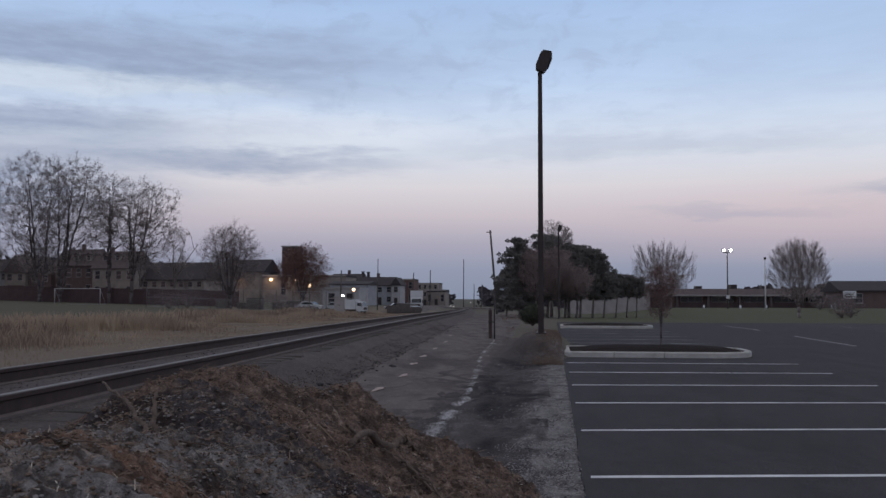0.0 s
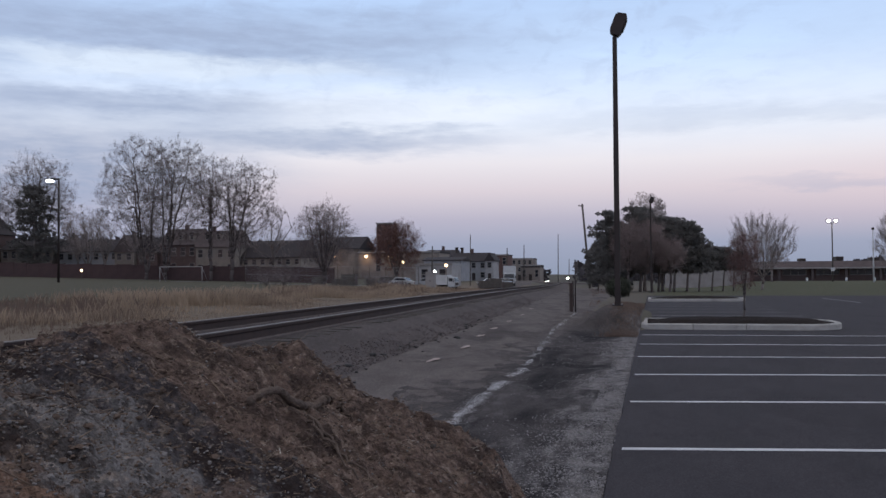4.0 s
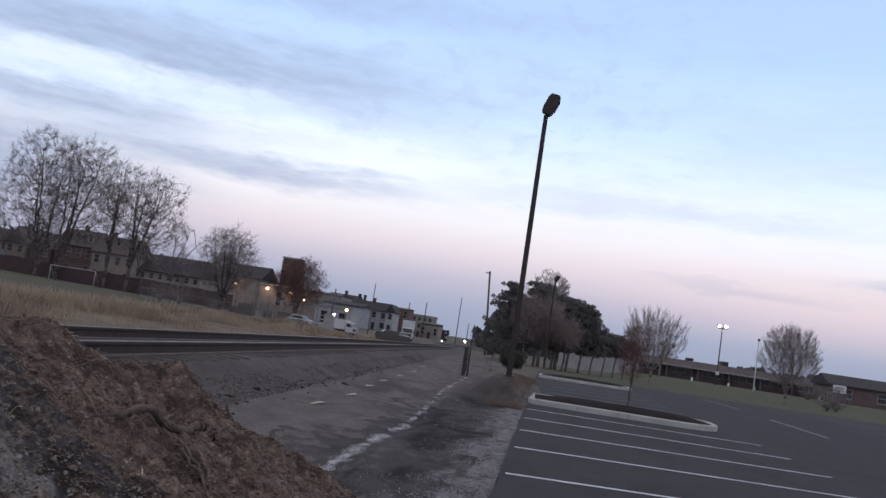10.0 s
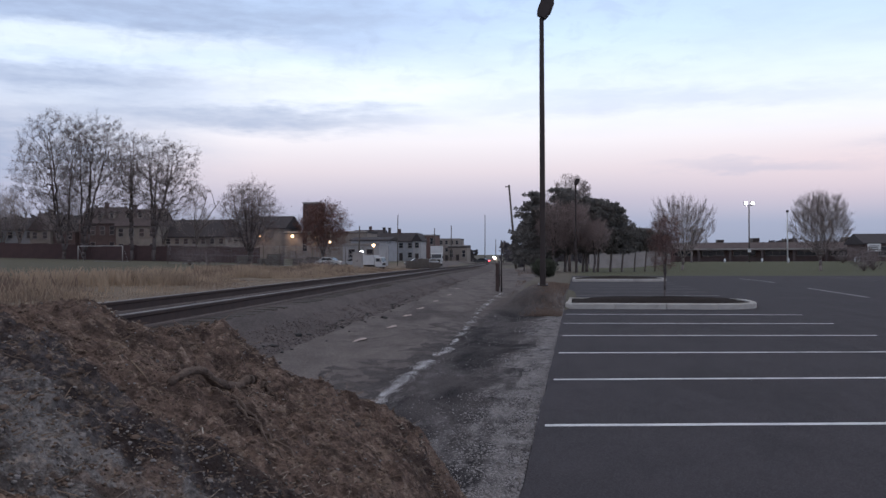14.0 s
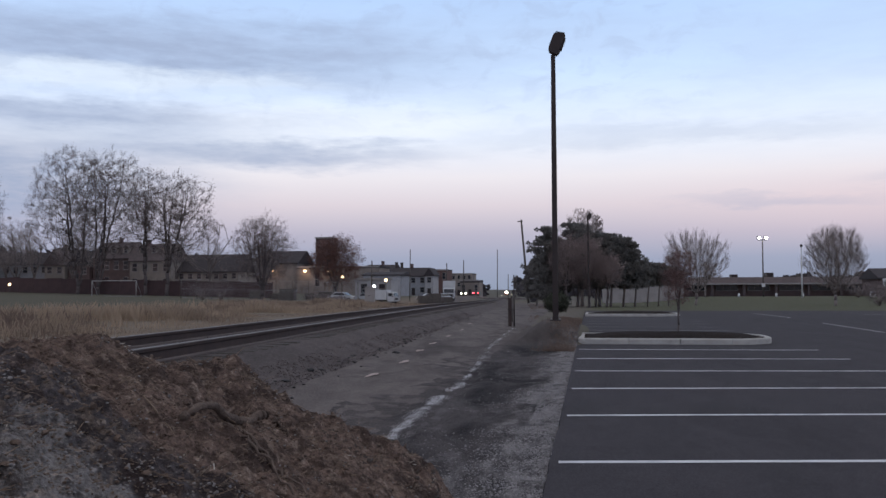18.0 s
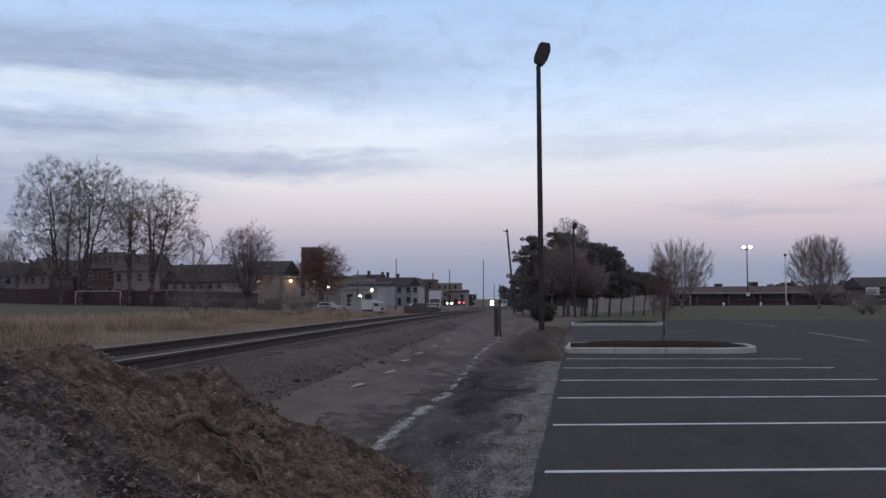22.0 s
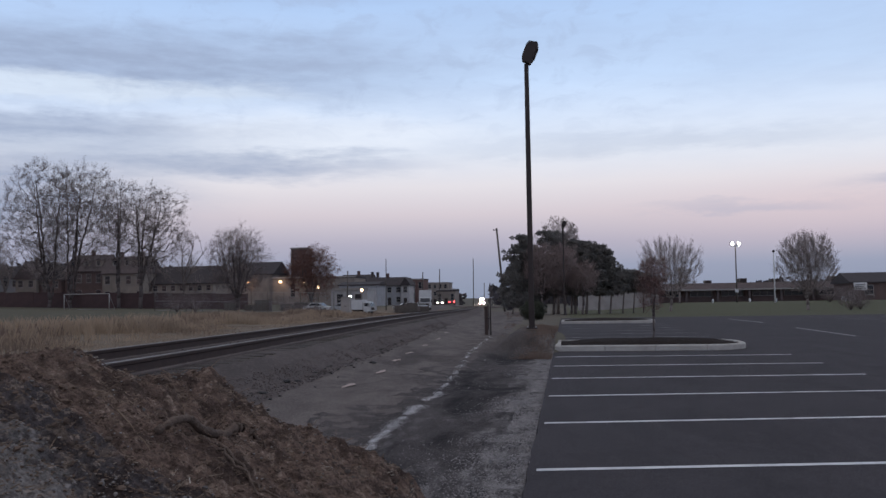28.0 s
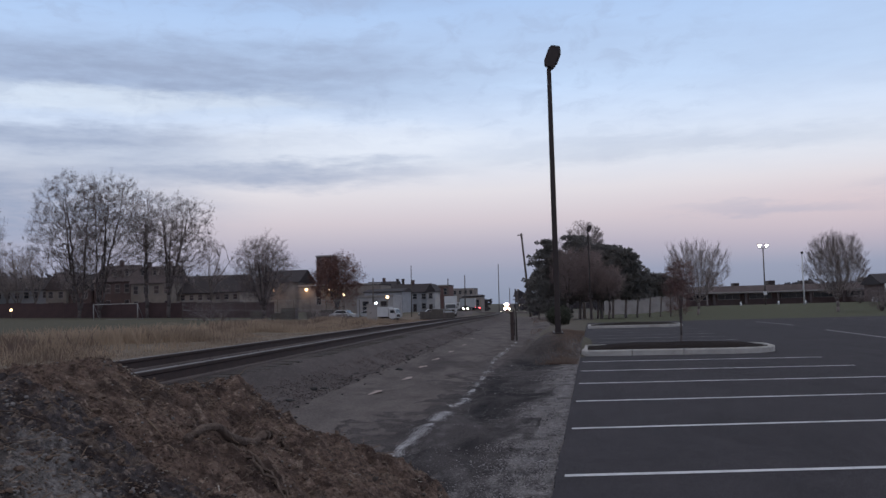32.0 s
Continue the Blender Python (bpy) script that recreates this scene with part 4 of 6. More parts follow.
def grow(rng, height, fork, spread_r, r0, stems=1, lean=0.25, levels=4, kids=(9, 7, 6, 4), lift=0.35, twig_r=0.008, limb=1.0, skirt=0.45):
    """Branches of a bare tree as paths: thick ones, thin twigs, and the twigs' tips."""
    thick, thin, tips = [], [], []
    low = fork * skirt
    cz, hz = (low + height) / 2, (height - low) / 2 * 1.02
    gauss, uni = rng.gauss, rng.uniform

    def outside(p):
        return (p[0] * p[0] + p[1] * p[1]) / spread_r**2 + abs((p[2] - cz) / hz) ** 2.4 > 1.0

    def branch(p, d, length, r, level):
        n = max(2, 5 - level)
        if level > 0 or limb < 1.0:
            room = 1.0
            for i in range(1, 7):
                w = length * i / 6
                q = (p[0] + d[0] * w, p[1] + d[1] * w, p[2] + d[2] * w + lift * 0.1 * w)
                if outside(q) and (level > 0 or q[2] > cz):
                    room = (i - 0.6) / 6
                    break
            length *= max(0.2, room * uni(0.75, 1.08))
        path, pts = [(p, r)], [p]
        step = length / n
        for i in range(n):
            d = unit(d[0] + gauss(0, 0.15), d[1] + gauss(0, 0.15), d[2] + gauss(0, 0.08) + lift * 0.2)
            p = (p[0] + d[0] * step, p[1] + d[1] * step, p[2] + d[2] * step)
            pts.append(p)
            path.append((p, max(twig_r, r * (1 - 0.72 * (i + 1) / n))))
        (thick if level <= 1 else thin).append(path)
        if level >= levels:
            tips.append(p)
            return
        for _ in range(kids[level]):
            s = uni(0.10 if level == 0 and limb == 1.0 else 0.22, 1.0)
            j = min(int(s * (len(pts) - 1)), len(pts) - 2)
            w = s * (len(pts) - 1) - j
            a, b = pts[j], pts[j + 1]
            at = (a[0] + (b[0] - a[0]) * w, a[1] + (b[1] - a[1]) * w, a[2] + (b[2] - a[2]) * w)
            sx, sy, sz = gauss(0, 1), gauss(0, 1), gauss(0, 0.5)
            dot = sx * d[0] + sy * d[1] + sz * d[2]
            sx, sy, sz = unit(sx - d[0] * dot, sy - d[1] * dot, sz - d[2] * dot)
            f, g = uni(0.35, 0.8), uni(0.6, 1.0)
            nd = unit(d[0] * f + sx * g, d[1] * f + sy * g, d[2] * f + sz * g + lift)
            branch(at, nd, length * uni(0.40, 0.66) * (1.2 - 0.45 * s) * (limb if level == 0 else 1.0), max(twig_r, r * uni(0.28, 0.45)), level + 1)

    for s in range(stems):
        a = 2 * math.pi * (s + rng.random() * 0.5) / stems
        l = lean * uni(0.4, 1.1) if stems > 1 else 0.03
        branch((0.0, 0.0, fork if stems > 1 else 0.0), unit(math.cos(a) * l, math.sin(a) * l, 1.0), (height - (fork if stems > 1 else 0)) * uni(0.74, 0.9), r0 * (0.6 if stems > 1 else 1), 0)
    if stems > 1:
        thick.append([((0, 0, -0.3), r0 * 1.25), ((0, 0, fork * 0.3), r0), ((0, 0, fork * 1.03), r0 * 0.9)])
    return thick, thin, tips


def leaf_cloud(rng, tips, count, size, material, name, spread_r=0.3):
    g = np.random.default_rng(rng.randrange(10**6))
    o = np.array(tips)[g.integers(0, len(tips), count)] + g.normal(0, spread_r, (count, 3))
    a = g.normal(0, 1, (count, 3))
    a /= np.linalg.norm(a, axis=1, keepdims=True)
    b = np.cross(a, (0.3, 0.5, 0.8))
    b /= np.linalg.norm(b, axis=1, keepdims=True) + 1e-6
    s = size * g.uniform(0.6, 1.3, (count, 1))
    v = np.stack([o - a * s, o + b * s * 0.55, o + a * s, o - b * s * 0.55], 1).reshape(-1, 3)
    return mesh_of(name, v, np.arange(count * 4).reshape(-1, 4).tolist(), material)


def bare_tree(x, y, height, fork, spread_r, r0, seed, label, stems=1, twig=None, bark=None, leaves=0, leaf_mat=None, group="", lean=0.25, levels=4, kids=(8, 6, 5, 4), lift=0.22, z=None, leaf_size=0.12, twig_r=0.008, limb=1.0, skirt=0.45):
    rng = random.Random(seed)
    t = thing("tree", pose(x, y, ground_z(x, y) - 0.05 if z is None else z), label, "tree", group)
    thick, thin, tips = grow(rng, height, fork, spread_r, r0, stems, lean, levels, kids, lift, twig_r, limb, skirt)
    part("trunk", tube(thick, bark or M_BARK, 7, "trunk"), None, t)
    crown = part("crown", tube(thin, twig or M_TWIG, 3, "crown", False), None, t, "fine bare twigs")
    if leaves:
        tagged(part("leaf_clump", leaf_cloud(rng, tips, leaves, leaf_size, leaf_mat or M_LEAF, "leaf_clump", leaf_size * 2.2), None, crown, "last withered leaves"), kind="stuff")
    return t


def crown_tree(x, y, height, low, spread_r, r0, seed, label, stems, fork, count=1500, shift=0.0, reach=(0.2, 0.6), bark=None, twig=None, leaves=0, leaf_mat=None, leaf_size=0.1, twig_r=0.010, twig_len=1.2, twigs=8, group="", lobe=1.0, fan=0.0):
    """A bare tree whose limbs reach for points spread through a rounded, lobed crown."""
    g = np.random.default_rng(seed)
    nodes, up = [(0.0, 0.0, -0.3), (0.0, 0.0, fork * 0.5), (0.0, 0.0, fork)], [-1, 0, 1]
    for k in range(stems):
        a = 2 * math.pi * (k + 0.5 * g.random()) / stems
        out, top = spread_r * g.uniform(*reach), low + (height - low) * g.uniform(0.72, 0.93)
        prev, n = 2, 14
        wx, wy = g.normal(0, 0.35, 2)
        for i in range(1, n + 1):
            s = i / n
            q = out * s**0.75
            sway = math.sin(s * 7 + seed + k) * spread_r * 0.03
            nodes.append((q * math.cos(a) + shift * s + wx * sway + sway, q * math.sin(a) + wy * sway, fork + (top - fork) * s))
            up.append(prev)
            prev = len(nodes) - 1
    d = g.normal(0, 1, (count, 3))
    d /= np.linalg.norm(d, axis=1, keepdims=True)
    lobes = np.array([1 + lobe * 0.30 * noise.noise(Vector(q) * 2.0 + Vector((seed * 7.0, 0, 0))) + lobe * 0.14 * noise.noise(Vector(q) * 5.0 + Vector((0, seed * 3.0, 0))) for q in d])
    r = g.random(count) ** 0.42 * lobes
    pts = d * r[:, None] * (spread_r, spread_r, (height - low) / 2) + (shift, 0, (height + low) / 2)
    stem = np.array(nodes)
    order = np.argsort(np.min(np.linalg.norm(pts[:, None] - stem[None], axis=2), axis=1))
    all_p = np.zeros((len(nodes) + count, 3))
    all_p[:len(nodes)] = stem
    m = len(nodes)
    for p in pts[order]:
        v = p - all_p[2:m]
        h = np.hypot(v[:, 0], v[:, 1])
        cost = np.linalg.norm(v, axis=1) + (0.75 + fan) * np.maximum(0.0, (0.45 + fan) * h - v[:, 2])
        k = int(np.argmin(cost)) + 2
        all_p[m] = all_p[k] + (p - all_p[k]) * 0.92
        up.append(k)
        m += 1
    load = np.ones(m)
    for i in range(m - 1, 0, -1):
        load[up[i]] += load[i]
    rad = np.maximum(twig_r, r0 * np.sqrt(load / load[0]) ** 0.92)
    thick, thin, tips = [], [], []
    for i in range(1, m):
        a, b = all_p[up[i]], all_p[i]
        l = float(np.linalg.norm(b - a))
        mid = (a + b) / 2 + g.normal(0, 0.07, 3) * l - (0, 0, 0.06 * l)
        r1 = rad[i]
        r0_ = min(rad[up[i]], r1 * 1.25)
        seg = [(tuple(a), r0_), (tuple(mid), (r0_ + r1) / 2), (tuple(b), r1)]
        (thick if r1 > twig_r * 3.5 else thin).append(seg)
        if load[i] < 7:
            tips.append(tuple(b))
            way = (b - a) / (l + 1e-6)
            if fan:
                way = b - np.array((0, 0, low * 0.5))
                way = way / np.linalg.norm(way) * 1.5
            for _ in range(twigs):
                e = b + (way * 0.7 + g.normal(0, 0.6 - 0.4 * min(1.0, fan), 3) + (0, 0, 0.25)) * twig_len * g.uniform(0.5, 1.0)
                c = (b + e) / 2 + g.normal(0, 0.06, 3)
                thin.append([(tuple(b), twig_r), (tuple(c), twig_r * 0.8), (tuple(e), twig_r * 0.5)])
                tips.append(tuple(e))
                f = e + (g.normal(0, 0.5 - 0.2 * min(1.0, fan), 3) + (0, 0, 0.4 * min(1.0, fan))) * twig_len * 0.6
                thin.append([(tuple(c), twig_r * 0.7), (tuple(f), twig_r * 0.5)])
    t = thing("tree", pose(x, y, ground_z(x, y) - 0.05), label, "tree", group)
    part("trunk", tube(thick, bark or M_SYC, 6, "trunk"), None, t)
    crown = part("crown", tube(thin, twig or M_SYCTWIG, 3, "crown", False), None, t, "fine bare twigs")
    if leaves:
        tagged(part("leaf_clump", leaf_cloud(random.Random(seed), tips, leaves, leaf_size, leaf_mat or M_LEAF, "leaf_clump", leaf_size * 2.2), None, crown, "last withered leaves"), kind="stuff")
    return t


SYC = dict(leaf_mat=M_SYCTWIG, leaf_size=0.10, twig_r=0.011, twig_len=0.8, lobe=0.7, group="tall trees behind the field")
crown_tree(-99.6, 165, 29.6, 5.5, 7.6, 0.36, 1, "tall bare sycamore with three upright stems", 3, 1.5, 1250, shift=-2.4, reach=(0.1, 0.5), leaves=5200, twigs=11, **SYC)
crown_tree(-96.0, 166, 29.2, 6.0, 7.6, 0.36, 21, "tall bare sycamore with upright stems beside its twin", 4, 1.5, 1250, shift=2.2, reach=(0.1, 0.5), leaves=5200, twigs=11, **SYC)
crown_tree(-86.0, 166, 25.2, 8.0, 5.0, 0.32, 2, "slender bare sycamore with one straight stem", 2, 4.0, 520, reach=(0.02, 0.2), leaves=2400, twigs=10, **SYC)
crown_tree(-80.9, 165, 24.0, 7.0, 7.2, 0.38, 3, "broad bare sycamore forking into spreading limbs", 5, 4.5, 900, shift=1.8, reach=(0.25, 0.7), leaves=3800, twigs=10, **SYC)
for q, (qx, qy, qh) in enumerate(((-113.5, 186, 15.0), (-128.0, 187, 17.5), (-134.0, 192, 14.0), (-71.0, 188, 11.5), (-65.5, 176, 9.5))):
    bare_tree(qx, qy, qh, 2.0, qh * 0.33, 0.24, 90 + q, "bare grey tree between the houses and the fence", stems=4, lean=0.33, group="trees among the houses", kids=(9, 7, 5, 3), twig_r=0.012)
bare_tree(-81.9, 187, 16.5, 3.0, 5.6, 0.3, 4, "bare tree standing behind the row of houses", stems=3, lean=0.3, group="trees among the houses")
bare_tree(-91.0, 190, 15.0, 3.0, 5.0, 0.3, 5, "bare tree beside a house gable", stems=3, lean=0.3, group="trees among the houses")
bare_tree(-119, 180, 14.0, 3.0, 5.5, 0.3, 6, "bare small tree behind the dark fence", stems=3, lean=0.35, group="trees among the houses")
crown_tree(-161, 190, 26.5, 7.0, 7.2, 0.45, 7, "tall bare tree with a rounded crown", 4, 4.0, 900, twig_r=0.013, leaves=6500, leaf_mat=M_SYCTWIG, leaf_size=0.15, group="tall trees behind the field")
crown_tree(-147.5, 195, 29.0, 7.0, 8.2, 0.45, 8, "tall bare tree behind the dark conifer", 5, 4.0, 1100, twig_r=0.013, leaves=6500, leaf_mat=M_SYCTWIG, leaf_size=0.15, group="tall trees behind the field")
crown_tree(-44.8, 120, 11.8, 2.2, 4.1, 0.26, 9, "bare round-headed tree beside the storage yard", 11, 1.5, 1150, reach=(0.15, 0.85), twig_r=0.009, twig_len=0.6, twigs=7, leaves=2600, leaf_mat=M_REDTWIG, leaf_size=0.07)
crown_tree(-42.9, 150, 10.8, 2.4, 4.2, 0.22, 10, "bare tree holding rusty withered leaves near the yard", 6, 1.6, 600, reach=(0.2, 0.8), twig=M_REDTWIG, bark=M_SYC, twig_r=0.010, twig_len=0.7, twigs=6, leaves=17000, leaf_mat=M_LEAF, leaf_size=0.10)
crown_tree(24.0, 95, 7.7, 1.35, 2.9, 0.15, 11, "bare egg-shaped ornamental pear tree", 14, 1.1, 1000, reach=(0.25, 0.85), bark=M_BARK, twig=M_TWIG, twig_r=0.0056, twig_len=0.55, twigs=9, lobe=0.22, leaves=1800, leaf_mat=M_TWIG, leaf_size=0.028, fan=0.8)
crown_tree(11.2, 100, 7.8, 1.7, 3.3, 0.14, 12, "bare vase-shaped tree with upright branches", 10, 1.3, 620, reach=(0.3, 0.95), bark=M_BARK, twig=M_TWIG, twig_r=0.0052, twig_len=0.6, twigs=8, lobe=0.45, leaves=900, leaf_mat=M_TWIG, leaf_size=0.028, fan=0.8)
bare_tree(15.5, 128, 5.2, 1.5, 2.4, 0.13, 13, "small bare tree in front of the low building", stems=4, lean=0.4)
bare_tree(-0.8, 93, 10.0, 2.5, 2.9, 0.17, 14, "bare tree rising behind the dark pines", stems=4, lean=0.3, lift=0.5)
bare_tree(0.9, 90, 8.4, 2.5, 2.4, 0.15, 15, "bare tree among the pines", stems=3, lean=0.3, lift=0.5)
crown_tree(2.3, 24.7, 2.3, 0.85, 0.40, 0.028, 16, "slim young tree with rusty leaves in the island", 5, 0.6, 320, twig=M_REDTWIG, bark=M_SYC, reach=(0.1, 0.45), twig_r=0.0022, twig_len=0.10, twigs=5, leaves=3800, leaf_mat=M_YOUNG, leaf_size=0.017).location.z = fall(24.7) + 0.15


def pine(x, y, height, bare, width, seed, label, tufts=260, clump=1.0):
    """A pine: a trunk, whorled limbs and many needle clumps."""
    rng = random.Random(seed)
    t = thing("pine_tree", pose(x, y, ground_z(x, y) - 0.05), label, "tree", "dark pines beside the car park")
    paths = [[((0, 0, -0.2), 0.02 * height), ((0.1 + 0.02 * (seed % 7), 0, bare), 0.015 * height), ((0.05, 0.05, height * 0.95), 0.03)]]
    centre, pads = [], []
    for i in range(26):
        h = bare + (height - bare) * (i + rng.random()) / 26
        prof = math.sin(math.pi * min(1.0, 0.16 + 0.80 * (h - bare) / (height - bare))) ** 0.55
        a = i * 2.4 + rng.uniform(-0.5, 0.5)
        r = width * prof * rng.uniform(0.45, 0.85)
        pads.append((math.cos(a) * r, math.sin(a) * r, h, width * (0.16 + 0.16 * prof)))
        paths.append([((0.07, 0, h - 0.25 * r), 0.035), ((math.cos(a) * r, math.sin(a) * r, h), 0.014)])
    for i in range(tufts):
        px, py, h, q = pads[i % 26]
        centre.append((px + rng.gauss(0, q), py + rng.gauss(0, q), min(height, h + abs(rng.gauss(0, q * 0.55)) - 0.1), rng.uniform(0.26, 0.44) * clump))
    g = np.random.default_rng(seed)
    c = np.repeat(np.array(centre), 26, axis=0)
    d = g.normal(0, 1, (len(c), 3)) * (1, 1, 0.7) + (0, 0, 0.2)
    d /= np.linalg.norm(d, axis=1, keepdims=True)
    w = np.cross(d, (0.2, 0.9, 0.4))
    w *= 0.075 * clump / (np.linalg.norm(w, axis=1, keepdims=True) + 1e-6)
    e, rad = c[:, :3], c[:, 3:]
    v = np.stack([e + d * rad * 0.25 - w, e + d * rad * 0.25 + w, e + d * rad * g.uniform(0.75, 1.1, (len(c), 1))], 1).reshape(-1, 3)
    f = np.arange(len(v)).reshape(-1, 3).tolist()
    part("trunk", tube(paths, M_BARK, 6, "trunk"), None, t)
    part("crown", mesh_of("crown", v, f, M_PINE), None, t, "dense dark green needles")
    return t


for i, (x, y, h, b, w) in enumerate(((-3.95, 86, 7.4, 0.8, 1.4), (-3.1, 88, 6.4, 0.8, 1.4), (-1.2, 88, 7.9, 1.7, 2.0), (0.5, 89, 6.9, 1.9, 1.9), (1.9, 88, 6.9, 1.9, 1.8), (3.1, 88.5, 6.5, 1.9, 1.6),
                                    (4.2, 89, 5.2, 1.9, 1.2), (5.5, 91, 4.2, 2.2, 1.0), (6.6, 92, 4.1, 2.2, 1.0), (7.6, 92, 3.8, 2.2, 0.9), (-5.4, 92, 4.6, 0.8, 1.2))):
    pine(x, y, h, b, w, 40 + i, "dark green pine in a tight clump" if i < 6 else "small dark pine at the clump's edge", 420 if i < 6 else 260)
for i, (x, y, h, w) in enumerate(((-2.2, 85, 6.7, 1.5), (-0.1, 85.5, 6.6, 1.5), (1.6, 85.2, 4.6, 1.2))):
    crown_tree(x, y, h, 2.0, w, 0.11, 60 + i, "brown-twigged tree mixed into the pine clump", 4, 1.6, 420, twig=M_BROWNLEAF, bark=M_SYC, twig_r=0.008, twig_len=0.5, twigs=6, leaves=3800, leaf_mat=M_BROWNLEAF, leaf_size=0.045, group="brown trees among the pines")
pine(-144.8, 190, 21.0, 1.0, 4.6, 70, "large dark spruce before tall bare trees", 700, 2.0)


def shrub(x, y, w, h, seed, label, material=M_BUSH, n=2600, leaf=0.035, z0=0.0, name="shrub"):
    """A clipped or wild shrub: many small leaves on a hidden frame of twigs."""
    rng = random.Random(seed)
    t = thing(name, pose(x, y, ground_z(x, y) + z0), label, "bush")
    paths, v, f = [], [], []
    for i in range(26):
        a, r = rng.random() * 6.3, w * 0.42 * rng.random() ** 0.5
        paths.append([((0.04 * math.cos(a), 0.04 * math.sin(a), -0.05), 0.02), ((r * math.cos(a), r * math.sin(a), h * rng.uniform(0.5, 0.9)), 0.006)])
    for i in range(n):
        d = np.array([rng.gauss(0, 1), rng.gauss(0, 1), rng.gauss(0, 1)])
        d /= np.linalg.norm(d)
        s = (0.72 + 0.33 * rng.random()) * (1 + 0.22 * noise.noise(Vector(d) * 2.4 + Vector((seed, 0, 0))))
        p = np.array((d[0] * w / 2 * s, d[1] * w / 2 * s, h * 0.52 + d[2] * h * 0.5 * s))
        a = np.array([rng.gauss(0, 1) for _ in range(3)])
        a /= np.linalg.norm(a)
        b = np.cross(a, d)
        k, q = len(v), leaf * rng.uniform(0.7, 1.6)
        v += [p - a * q, p + b * q * 0.7, p + a * q, p - b * q * 0.7]
        f.append((k, k + 1, k + 2, k + 3))
    part("branch_frame", tube(paths, M_TWIG, 4, "branch_frame"), None, t)
    tagged(part("foliage", mesh_of("foliage", v, f, material), None, t), kind="stuff")
    return t


shrub(-1.62, 45.0, 1.25, 1.0, 1, "rounded dark green bush on the verge", n=7500, leaf=0.028, z0=0.2)


# ---- grass ----
def blades(name, count, place, height, width, material, seed, label, category):
    rng = random.Random(seed)
    v, f = [], []
    for _ in range(count):
        s = place(rng)
        if s is None:
            continue
        x, y, z = s[:3]
        a = rng.random() * 6.3
        h, w = (s[3] if len(s) > 3 else 1.0) * height * rng.uniform(0.45, 1.25), width * rng.uniform(0.7, 1.4)
        bx, by = math.cos(a) * w, math.sin(a) * w
        lx, ly = rng.gauss(0, 0.2) * h, rng.gauss(0, 0.2) * h
        k = len(v)
        v += [(x - bx, y - by, z), (x + bx, y + by, z), (x + bx * 0.6 + lx * 0.4, y + by * 0.6 + ly * 0.4, z + h * 0.6), (x + lx, y + ly, z + h)]
        f += [(k, k + 1, k + 2), (k, k + 2, k + 3)]
    return tagged(new(name, mesh_of(name, v, f, material)), label, category, kind="stuff")


def tallness(x, y):
    """Stands of tall grass away from the track, cropped low beside it."""
    stand = noise.noise((x * 0.13, y * 0.07, 4.0)) + 0.5 * noise.noise((x * 0.5, y * 0.25, 4.0))
    off = track_x(y) - x
    return max(0.12, min(1.0, (off - 7.0) / 6.0) * min(1.0, max(0.0, (y - 14.0) / 16.0)) * min(1.2, max(0.25, 0.75 + 1.3 * stand)))


def straw_spot(rng):
    y = 10 + 105 * rng.random() ** 0.75
    x = track_x(y) - rng.uniform(5.6, 17.0) - 7 * rng.random() ** 2
    if noise.noise((x * 0.3, y * 0.16, 4.0)) + 0.45 * noise.noise((x * 0.9, y * 0.4, 4.0)) + rng.gauss(0, 0.06) < 0.06:
        return None
    return x, y, ground_z(x, y) - 0.04, tallness(x, y)


def weed_spot(rng):
    y = 10 + 115 * rng.random()
    x = track_x(y) - rng.uniform(4.8, 21)
    if noise.noise((x * 0.2, y * 0.12, 9.0)) + rng.gauss(0, 0.1) < 0.0:
        return None
    return x, y, ground_z(x, y) - 0.04, tallness(x, y)


def mound_spot(rng):
    x, y = rng.gauss(-0.68, 0.22), 20.5 + 22 * rng.random() ** 2
    return (x, y, ground_z(x, y) - 0.03) if -2.2 < x < -0.35 else None


def low_spot(rng):
    y = rng.uniform(26, 110)
    x = rng.uniform(-6.5, -1.6) - 0.02 * y
    return (x, y, ground_z(x, y) - 0.02) if noise.noise((x * 0.5, y * 0.25, 2.0)) > -0.05 and x > track_x(y) + 4.6 else None


blades("dry_grass", 120000, straw_spot, 0.62, 0.009, M_STRAW, 81, "tall dry straw-coloured grass beyond the track", "dry grass")
blades("brown_weeds", 60000, weed_spot, 0.55, 0.009, M_WEED, 82, "dead brown weeds among dry grass", "weeds")
blades("verge_grass", 16000, mound_spot, 0.10, 0.004, M_WEED, 83, "short dry tufted grass round the lamp post", "dry grass")
blades("rough_grass", 16000, low_spot, 0.12, 0.008, M_WEED, 84, "thin brown grass beside the old road", "dry grass")


